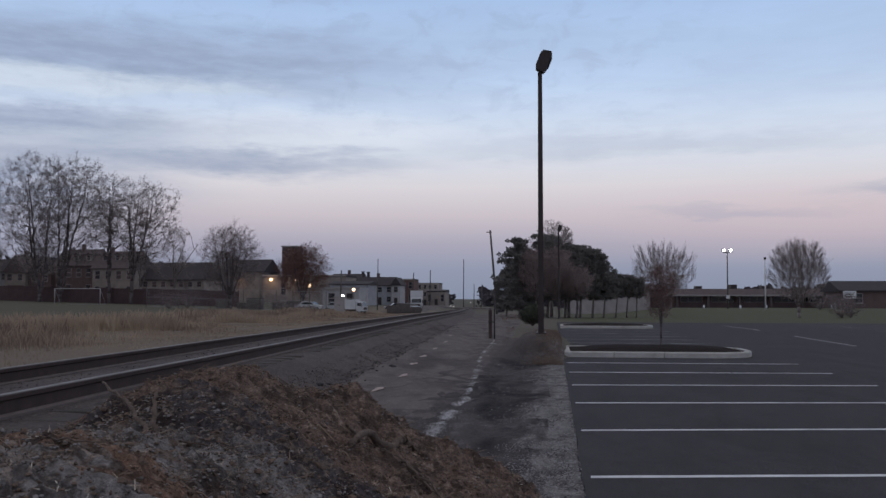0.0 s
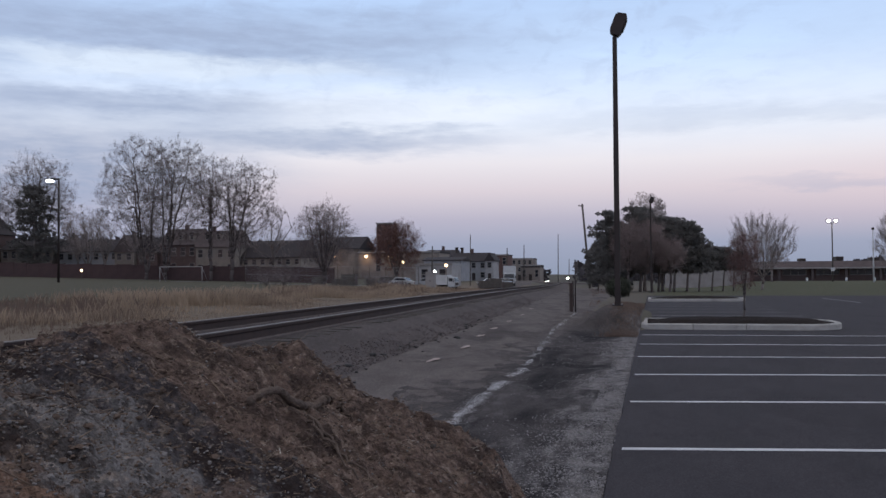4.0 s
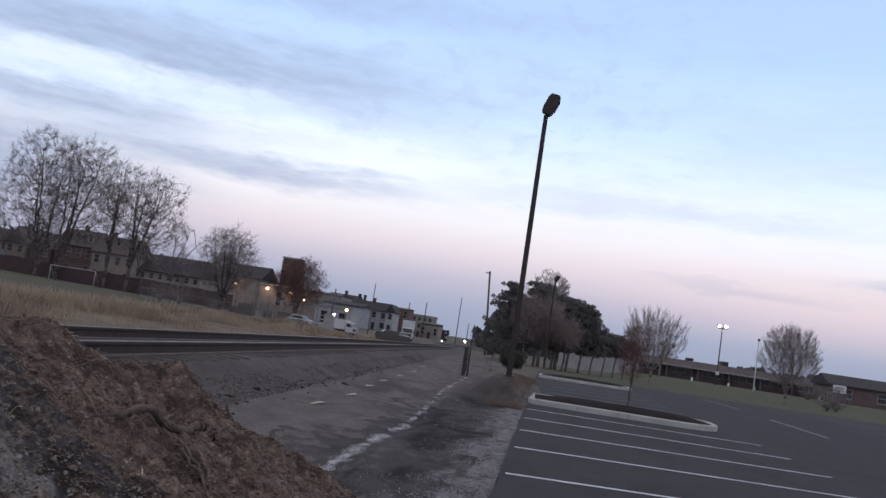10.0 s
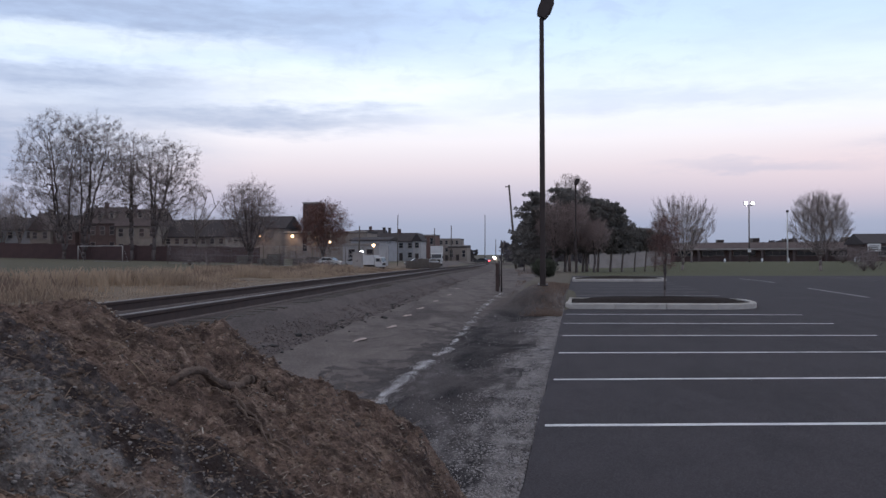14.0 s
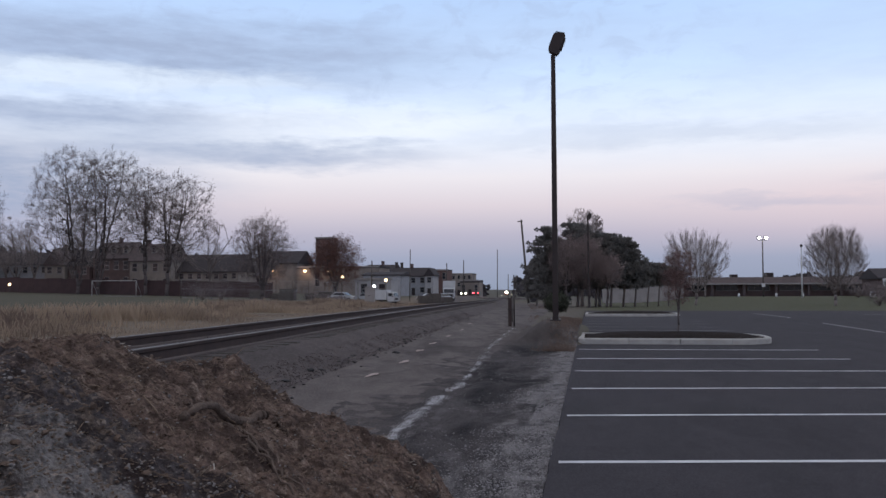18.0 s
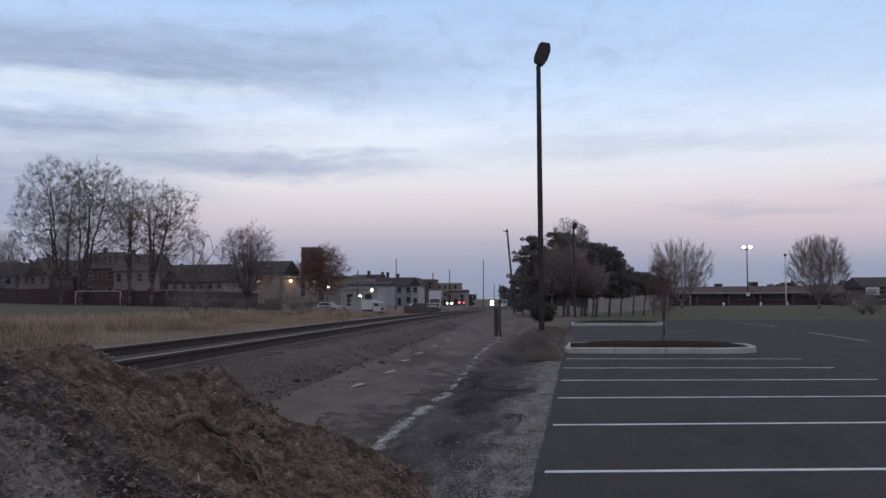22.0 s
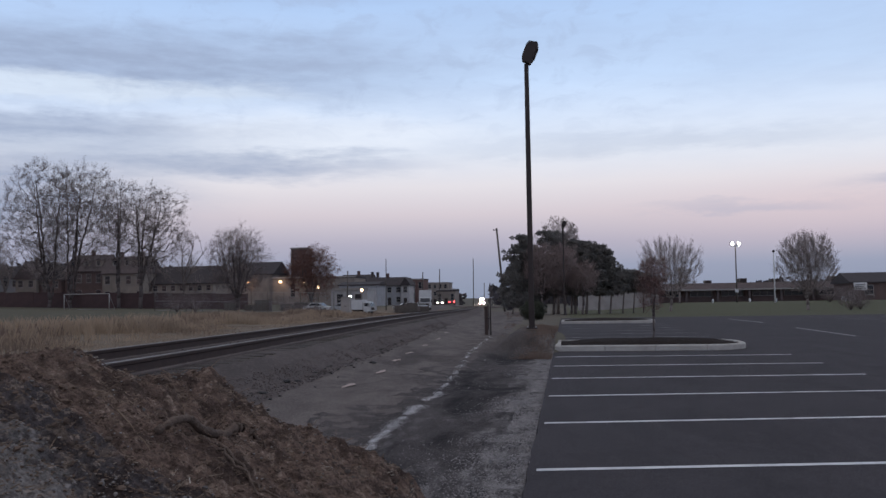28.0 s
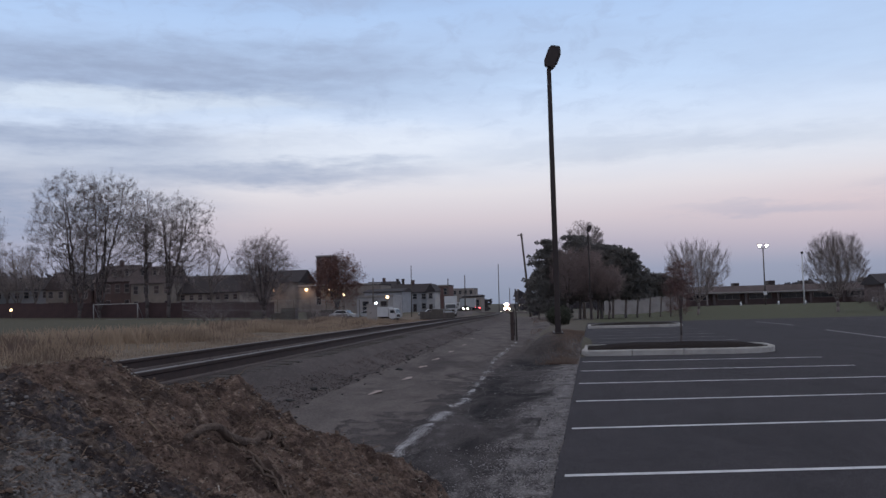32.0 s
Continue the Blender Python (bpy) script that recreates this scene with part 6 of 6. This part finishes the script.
def sign_board(x, y, z, w, h, label):
    zg = ground_z(x, y)
    t = thing("sign", pose(x, y, zg), label, "sign")
    for sx in (-w / 2 + 0.08, w / 2 - 0.08):
        part("sign_post", rod(sx, 0.05, -0.2, z - zg + h / 2, 0.05, 0.05, 6, "sign_post", M_GREYPOLE), None, t)
    part("board", box(-w / 2, w / 2, -0.06, 0.0, z - zg - h / 2, z - zg + h / 2, 0.01), M_WHITEPOLE, t)
    for k in range(3):
        part("text_bar", box(-w * 0.36, w * 0.36 - 0.12 * k, -0.075, -0.061, z - zg + h * (0.22 - 0.22 * k) - 0.05, z - zg + h * (0.22 - 0.22 * k) + 0.05), M_POLE, t)


sign_board(41.6, 136, 2.0, 1.8, 1.1, "white sign with unreadable dark lines")
sign_board(38.2, 132, 0.35, 0.8, 0.7, "small white sign on the lawn")
for x, y in ((19.6, 126), (24.6, 127), (28.0, 127)):
    u = thing("bollard", pose(x, y, ground_z(x, y)), "short white bollard on the lawn", "bollard", "bollards on the lawn")
    part("post_body", rod(0, 0, -0.1, 0.38, 0.14, 0.13, 10, "post_body", M_WHITEPOLE), None, u)
    part("cap", rod(0, 0, 0.38, 0.46, 0.15, 0.08, 10, "cap", M_WHITEPOLE), None, u)
wall_lamp(11.4, 149.3, 0.9, G_ORANGE, 0.16, "small orange lamp under the low building's eaves")
for i, (x, y, w, h) in enumerate(((27.5, 93, 2.6, 2.0), (29.6, 97, 2.8, 2.3), (33, 120, 3.2, 2.2), (36, 122, 3.0, 2.0), (-50, 118, 4.0, 2.6), (-53.5, 120, 4.2, 2.4), (-38, 121, 3.5, 2.4), (-33.5, 112, 2.4, 1.2), (-31, 110, 2.0, 1.0))):
    shrub(x, y, w, h, 200 + i, "bare brown thicket of twigs and dead leaves", M_SYCTWIG, 1500, 0.045, name="thicket")


# ---- vehicles ----
def wheel(parent, x, y, r, w=0.22):
    a = part("wheel", tube([[((x - w / 2, y, r), r * 0.93), ((x - w / 2 + 0.03, y, r), r), ((x + w / 2 - 0.03, y, r), r), ((x + w / 2, y, r), r * 0.93)]], M_TYRE, 18, "wheel", False), None, parent)
    part("rim", tube([[((x - w / 2 - 0.01, y, r), r * 0.6), ((x + w / 2 + 0.01, y, r), r * 0.6)]], M_STEEL, 14, "rim", False), None, a)


def car(m, paint, label, front=None, rear=None, group="cars on the street"):
    """A saloon that faces -y. front, rear: the lamps' materials."""
    t = thing("car", m, label, "car", group)
    body = prism([(-2.2, 0.35), (-2.25, 0.62), (-2.1, 0.82), (-1.1, 0.95), (-0.45, 1.42), (0.95, 1.45), (1.55, 1.02), (2.15, 0.95), (2.25, 0.6), (2.2, 0.35)], 1.72, "x")
    bmesh.ops.bevel(body, geom=[e for e in body.edges if abs(e.verts[0].co.x - e.verts[1].co.x) < 0.01], offset=0.07, segments=2, affect="EDGES")
    part("body", body, paint, t)
    part("windscreen", prism([(-1.08, 0.99), (-0.50, 1.40), (-0.47, 1.39), (-1.02, 0.97)], 1.42, "x"), M_WINDOW, t).location = (0, -0.02, 0.015)
    part("rear_window", prism([(1.0, 1.42), (1.5, 1.05), (1.53, 1.07), (1.02, 1.45)], 1.38, "x"), M_WINDOW, t).location = (0, 0.02, 0.01)
    for sx in (-0.862, 0.862):
        part("side_window", prism([(-0.85, 1.0), (-0.42, 1.34), (0.85, 1.36), (1.3, 1.02)], 0.012, "x"), M_WINDOW, t).location = (sx, 0, 0)
        for y in (-1.4, 1.4):
            wheel(t, sx * 0.93, y, 0.32)
        part("headlight", box(sx * 0.72 - 0.18, sx * 0.72 + 0.18, -2.30, -2.22, 0.58, 0.78, 0.02), front or M_WHITEPOLE, t)
        part("tail_light", box(sx * 0.74 - 0.2, sx * 0.74 + 0.2, 2.20, 2.29, 0.66, 0.88, 0.02), rear or M_LOCORED, t)
    part("front_bumper", box(-0.84, 0.84, -2.32, -2.2, 0.32, 0.52, 0.03), M_POLE, t)
    part("rear_bumper", box(-0.84, 0.84, 2.2, 2.32, 0.32, 0.52, 0.03), M_POLE, t)
    part("plate", box(-0.26, 0.26, -2.335, -2.322, 0.38, 0.5), M_WHITEPOLE, t)
    return t


def lorry(m, label, length, cargo_mat, front=None, high=2.5, group="lorries"):
    """A box lorry that faces -y."""
    t = thing("lorry", m, label, "lorry", group)
    cab = prism([(-length / 2, 0.5), (-length / 2, 1.5), (-length / 2 + 0.25, 2.35), (-length / 2 + 1.5, 2.4), (-length / 2 + 1.5, 0.5)], 2.1, "x")
    bmesh.ops.bevel(cab, geom=cab.edges[:], offset=0.05, segments=1, affect="EDGES")
    cab = part("cab", cab, M_CARWHITE, t)
    part("windscreen", prism([(-length / 2 - 0.005, 1.5), (-length / 2 + 0.22, 2.2), (-length / 2 + 0.26, 2.2), (-length / 2 + 0.03, 1.48)], 1.8, "x"), M_WINDOW, cab).location = (0, -0.03, 0)
    part("grille", box(-0.7, 0.7, -length / 2 - 0.03, -length / 2 + 0.01, 0.75, 1.25), M_POLE, cab)
    for sx in (-0.85, 0.85):
        part("headlight", box(sx - 0.15, sx + 0.15, -length / 2 - 0.05, -length / 2 + 0.01, 0.72, 0.95, 0.02), front or M_STEEL, cab)
        part("side_window", box(sx * 1.245 - 0.01, sx * 1.245 + 0.01, -length / 2 + 0.45, -length / 2 + 1.25, 1.5, 2.1), M_WINDOW, cab)
        part("mirror", box(sx * 1.38 - 0.08, sx * 1.38 + 0.08, -length / 2 + 0.2, -length / 2 + 0.28, 1.4, 1.9), M_POLE, cab)
        wheel(t, sx, -length / 2 + 0.8, 0.45, 0.28)
        wheel(t, sx, length / 2 - 1.1, 0.45, 0.42)
    part("cargo_box", box(-1.15, 1.15, -length / 2 + 1.6, length / 2, 0.85, 0.85 + high, 0.03), cargo_mat, t)
    part("frame_rail", box(-0.5, 0.5, -length / 2 + 1.2, length / 2 - 0.1, 0.55, 0.84), M_POLE, t)
    part("rear_bumper", box(-1.1, 1.1, length / 2, length / 2 + 0.1, 0.5, 0.68), M_POLE, t)
    return t


litter = ((-24.5, 62.0), (-23.2, 66.0), (-20.8, 58.0), (-26.0, 71.0))
for i, (x, y) in enumerate(litter):
    bm = bmesh.new()
    bmesh.ops.create_icosphere(bm, subdivisions=2, radius=0.07)
    for q in bm.verts:
        q.co *= 1 + 0.5 * noise.noise(q.co * 7 + Vector((i, 0, 0)))
        q.co.z *= 0.6
    ob = part("litter", bm, M_WHITEPOLE)
    ob.location = (x, y, ground_z(x, y) + 0.25)
    tagged(ob, "crumpled white bag caught in the dry grass", "litter", "litter in the grass")
lorry(pose(-27.0, 118, ground_z(-27.0, 118), 0, 0, 78) @ Matrix.Scale(0.68, 4), "white box lorry parked beside the track", 5.0, M_CARWHITE, high=1.9)
lorry(pose(-26.4, 170, ground_z(-26.4, 170), 0, 0, 8), "white high-sided lorry facing down the street", 6.5, M_CARWHITE, high=2.9)
car(pose(-25.6, 158, ground_z(-25.6, 158), 0, 0, 40), M_CARGREY, "silver saloon parked before the lorry")
car(pose(-29.5, 166, ground_z(-29.5, 166), 0, 0, -70), M_CARDARK, "dark saloon parked in the yard")
car(pose(-33.0, 134, ground_z(-33, 134), 0, 0, 85), M_CARGREY, "grey saloon parked behind the chain-link fence")
car(pose(-37.5, 135, ground_z(-37.5, 135), 0, 0, 80), M_CARWHITE, "white saloon parked behind the chain-link fence")


def crate(x, y, w, h, turn, label):
    t = thing("crate", pose(x, y, ground_z(x, y), 0, 0, turn), label, "crate", "crates in the yard")
    part("body", box(-w / 2, w / 2, -0.6, 0.6, 0.12, h, 0.02), M_BROWNROOF, t)
    for k in range(3):
        part("skid", box(-w / 2, w / 2, -0.55 + 0.5 * k, -0.45 + 0.5 * k, 0.0, 0.12), M_GREYPOLE, t)
    for k in range(4):
        part("slat", box(-w / 2 + w * k / 4 + 0.03, -w / 2 + w * (k + 1) / 4 - 0.03, -0.63, -0.602, 0.16, h - 0.05), M_GREYPOLE, t)


for i, (x, y, w, h) in enumerate(((-52.0, 137, 2.2, 1.4), (-49.2, 138, 1.8, 1.0), (-46.6, 136, 2.4, 1.8), (-43.8, 139, 1.6, 1.2), (-40.8, 137, 2.0, 1.5), (-22.4, 122, 1.6, 1.1), (-22.0, 128, 1.8, 1.4), (-21.0, 133, 1.5, 0.9))):
    crate(x, y, w, h, 7 * i - 20, "weathered wooden crate stacked in the yard")


def cabinet():
    t = thing("utility_cabinet", pose(-25.8, 105, ground_z(-25.8, 105)), "pale grey utility cabinet beside the track", "cabinet")
    b = part("body", box(-0.55, 0.55, -0.4, 0.4, 0.1, 2.1, 0.03), M_TRIM, t)
    part("plinth", box(-0.62, 0.62, -0.47, 0.47, -0.2, 0.1, 0.02), M_CONCRETE, t)
    for sx in (-0.27, 0.27):
        d = part("door", box(sx - 0.25, sx + 0.25, -0.425, -0.402, 0.2, 2.0), M_TRIM, t)
        part("handle", box(sx * 0.3 - 0.02, sx * 0.3 + 0.02, -0.45, -0.426, 1.0, 1.2), M_POLE, d)
    part("lid", box(-0.6, 0.6, -0.45, 0.45, 2.1, 2.17, 0.02), M_TRIM, t)


cabinet()


# ---- crossing road and far distance ----
def cross_z(x):
    return ground_z(x, 260) + 0.50 * math.exp(-(((x - track_x(260)) / 9.0) ** 2))


v, f = [], []
for i, x in enumerate(spread(-70, 60, 130)):
    v += [(x, 256, ground_z(x, 256) - 0.1), (x, 256.4, cross_z(x) + 0.03), (x, 263.6, cross_z(x) + 0.03), (x, 264, ground_z(x, 264) - 0.1)]
    if i:
        b = 4 * i - 4
        f += [(b + k, b + k + 4, b + k + 5, b + k + 1) for k in range(3)]
tagged(new("crossing_road", mesh_of("crossing_road", v, f, M_OLD)), "worn asphalt road crossing the railway", "road", kind="structure")
strip("street", lambda y: track_x(y) - 14.5, lambda y: track_x(y) - 6.0, 150, 420, 60, 6, lambda x, y: 0.02, M_OLD, "asphalt street running beside the railway", "road")


def far_woods(name, x0, x1, y0, y1, h, count, seed, material, size, label):
    g = np.random.default_rng(seed)
    s = g.random(count)
    x = x0 + (x1 - x0) * s
    y = y0 + (y1 - y0) * s + g.normal(0, 14 if y1 > 250 else 3, count)
    bumps = np.array([0.55 + 0.5 * noise.noise((a * 0.035, seed, 0)) + 0.25 * noise.noise((a * 0.13, seed, 2)) for a in x])
    zg = np.array([ground_z(a, b) for a, b in zip(x, y)])
    z = zg + h * np.clip(bumps, 0.12, 1.3) * g.random(count) ** 0.75
    o = np.stack([x, y, z], 1)
    a = g.normal(0, 1, (count, 3))
    a /= np.linalg.norm(a, axis=1, keepdims=True)
    b = np.cross(a, (0.2, 0.9, 0.1))
    q = size * g.uniform(0.5, 1.4, (count, 1))
    vv = np.stack([o - a * q, o + b * q * 0.6, o + a * q, o - b * q * 0.6], 1).reshape(-1, 3)
    ob = new(name, mesh_of(name, vv, np.arange(len(vv)).reshape(-1, 4).tolist(), material))
    tagged(ob, label, "woods", kind="stuff")


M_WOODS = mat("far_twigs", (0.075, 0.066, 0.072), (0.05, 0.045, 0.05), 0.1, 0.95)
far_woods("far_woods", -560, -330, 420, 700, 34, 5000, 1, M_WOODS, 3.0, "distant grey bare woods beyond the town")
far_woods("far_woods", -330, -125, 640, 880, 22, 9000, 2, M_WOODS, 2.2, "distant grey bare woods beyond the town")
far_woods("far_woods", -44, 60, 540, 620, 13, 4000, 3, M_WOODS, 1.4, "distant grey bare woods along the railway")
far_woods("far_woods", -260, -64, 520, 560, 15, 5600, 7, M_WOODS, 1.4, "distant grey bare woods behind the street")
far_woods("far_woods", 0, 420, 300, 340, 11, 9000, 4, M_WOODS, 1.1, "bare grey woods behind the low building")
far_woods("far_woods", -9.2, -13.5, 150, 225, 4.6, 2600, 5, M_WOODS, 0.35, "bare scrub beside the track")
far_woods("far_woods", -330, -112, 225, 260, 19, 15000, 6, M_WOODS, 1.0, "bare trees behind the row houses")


# ---- the train ----
def locomotive():
    t = thing("locomotive", pose(track_x(1000), 1000, rail_top(1000)), "dark diesel locomotive with glowing headlights", "locomotive")
    part("underframe", box(-1.5, 1.5, -9.5, 9.5, 1.0, 1.35, 0.04), M_POLE, t)
    part("nose", prism([(-9.3, 1.35), (-9.3, 2.5), (-8.9, 2.85), (-7.4, 3.0), (-7.4, 1.35)], 2.6, "x"), M_LOCORED, t, "rusty red nose")
    cab = part("cab", prism([(-7.4, 1.35), (-7.4, 3.2), (-7.1, 4.3), (-5.2, 4.45), (-5.2, 1.35)], 3.0, "x"), M_LOCORED, t)
    for sx in (-0.95, 0.95):
        part("windscreen", prism([(-7.43, 3.25), (-7.16, 4.1), (-7.12, 4.1), (-7.38, 3.25)], 0.95, "x"), M_WINDOW, cab).location = (sx, 0, 0)
        # lit as strongly as the headlamp, to widen its glare
        ditch = part("ditch_light", tube([[((sx * 1.15, -9.52, 1.55), 0.22), ((sx * 1.15, -9.4, 1.55), 0.22)]], G_HEAD, 14, "ditch_light", False), None, t)
    part("engine_hood", box(-1.2, 1.2, -5.2, 8.8, 1.35, 4.2, 0.08), M_LOCO, t)
    for y in (-3, 0, 3, 6):
        part("radiator_grille", box(-1.22, 1.22, y - 0.9, y + 0.9, 3.0, 3.9), M_POLE, t)
    hd = part("headlight", box(-0.8, 0.8, -7.62, -7.3, 3.55, 4.45, 0.05), M_LOCO, t)
    # lenses larger than real ones, so their shape carries the glare
    for sx in (-0.36, 0.36):
        part("lit_lens", tube([[((sx, -7.72, 4.0), 0.42), ((sx, -7.6, 4.0), 0.42)]], G_HEAD, 18, "lit_lens", False), None, hd, "dazzling warm white lens, oversized to include its glare")
    part("pilot", prism([(-9.9, 0.25), (-9.9, 0.5), (-9.5, 1.2), (-9.3, 1.2), (-9.3, 0.25)], 2.6, "x"), M_POLE, t)
    for y in (-6.2, 6.2):
        part("bogie", box(-1.15, 1.15, y - 2.0, y + 2.0, 0.35, 0.95, 0.05), M_POLE, t)
        for dy in (-1.5, 0, 1.5):
            for sx in (-0.75, 0.75):
                part("wheel", tube([[((sx - 0.06, y + dy, 0.5), 0.5), ((sx + 0.06, y + dy, 0.5), 0.5)]], M_RAIL, 16, "wheel", False), None, t)
    return t


def hopper(k):
    t = thing("hopper_wagon", pose(track_x(1000), 1000 + 18 * k, rail_top(1000)), "dark covered hopper wagon behind the locomotive", "wagon", "wagons of the train")
    part("tank", prism([(-1.5, 1.6), (-1.55, 4.0), (-0.9, 4.5), (0.9, 4.5), (1.55, 4.0), (1.5, 1.6), (0.5, 0.8), (-0.5, 0.8)], 14.5, "y"), M_LOCO, t)
    for y in (-6, -3, 0, 3, 6):
        part("rib", box(-1.6, 1.6, y - 0.06, y + 0.06, 1.6, 4.0), M_POLE, t)
    for y in (-5.6, 5.6):
        part("bogie", box(-1.1, 1.1, y - 1.2, y + 1.2, 0.3, 0.9, 0.05), M_POLE, t)
    part("coupler", box(-0.15, 0.15, -8.6, 8.6, 0.75, 0.95), M_POLE, t)
    return t


TRAIN = [locomotive()] + [hopper(k) for k in range(1, 6)]
CAR_HEAD = car(pose(-60, 420, 0), M_CARDARK, "dark saloon with lit headlights coming down the street", front=G_CAR)
# added car: its tail lights stand in for a red crossing signal
SIGNAL_CAR = car(pose(-12, 261.5, 0), M_CARDARK, "dark saloon whose red tail lights stand in for a signal", rear=G_RED)
# a crossing vehicle; its tall box is made up to block the train's headlight
VAN = lorry(pose(-4, 258, 0), "dark lorry at the level crossing, box body added to hide the headlight", 7.5, M_CARDARK, front=G_CAR, high=2.7)
# another added lorry, passing only to dim the headlight for a moment
CAR_LATE = lorry(pose(20, 261, 0), "grey box lorry added to hide the headlight briefly", 6.0, M_CARGREY, front=G_CAR, high=2.6)


def motions():
    """What moves: the train, and crossing traffic, partly added to hide its headlight."""
    for k, w in enumerate(TRAIN):
        rows = []
        for i in range(0, 17):
            y = 1050 - 16.5 * 2 * i + 18.3 * k
            rows.append((2.0 * i, pose(track_x(y), y, rail_top(y), 0, 0, 4.75)))
        walk(w, rows)

    def along(y):
        x = track_x(y) - 10.6
        return pose(x, y, ground_z(x, y) + 0.03, 0, 0, 4.75)

    walk(CAR_HEAD, [(0, along(520)), (8, along(480)), (12, along(400)), (15, along(300)), (17, along(262)), (18, along(258)), (32, along(258))])

    def over(x, y, turn):
        return pose(x, y, cross_z(x) + 0.04, 0, 0, turn)

    walk(SIGNAL_CAR, [(0, over(6, 261.8, -90)), (8, over(4, 261.8, -90)), (12, over(-18, 261.8, -92)), (15, over(-30.5, 261.8, -120)), (16.5, over(-33.0, 261.8, -170)), (32, over(-33.0, 261.8, -170))])
    walk(VAN, [(0, over(30, 258.6, -88)), (18, over(26, 258.6, -88)), (21, over(-8, 258.6, -88)), (22.3, over(-19, 258.6, -88)), (24.9, over(-28.5, 258.6, -88)), (27.5, over(-44, 258.6, -88)), (32, over(-66, 258.6, -88))])
    walk(CAR_LATE, [(0, over(24, 258.6, -88)), (29.5, over(20, 258.6, -88)), (30.9, over(-17, 258.6, -88)), (31.7, over(-31, 258.6, -88)), (32, over(-36, 258.6, -88))])


motions()
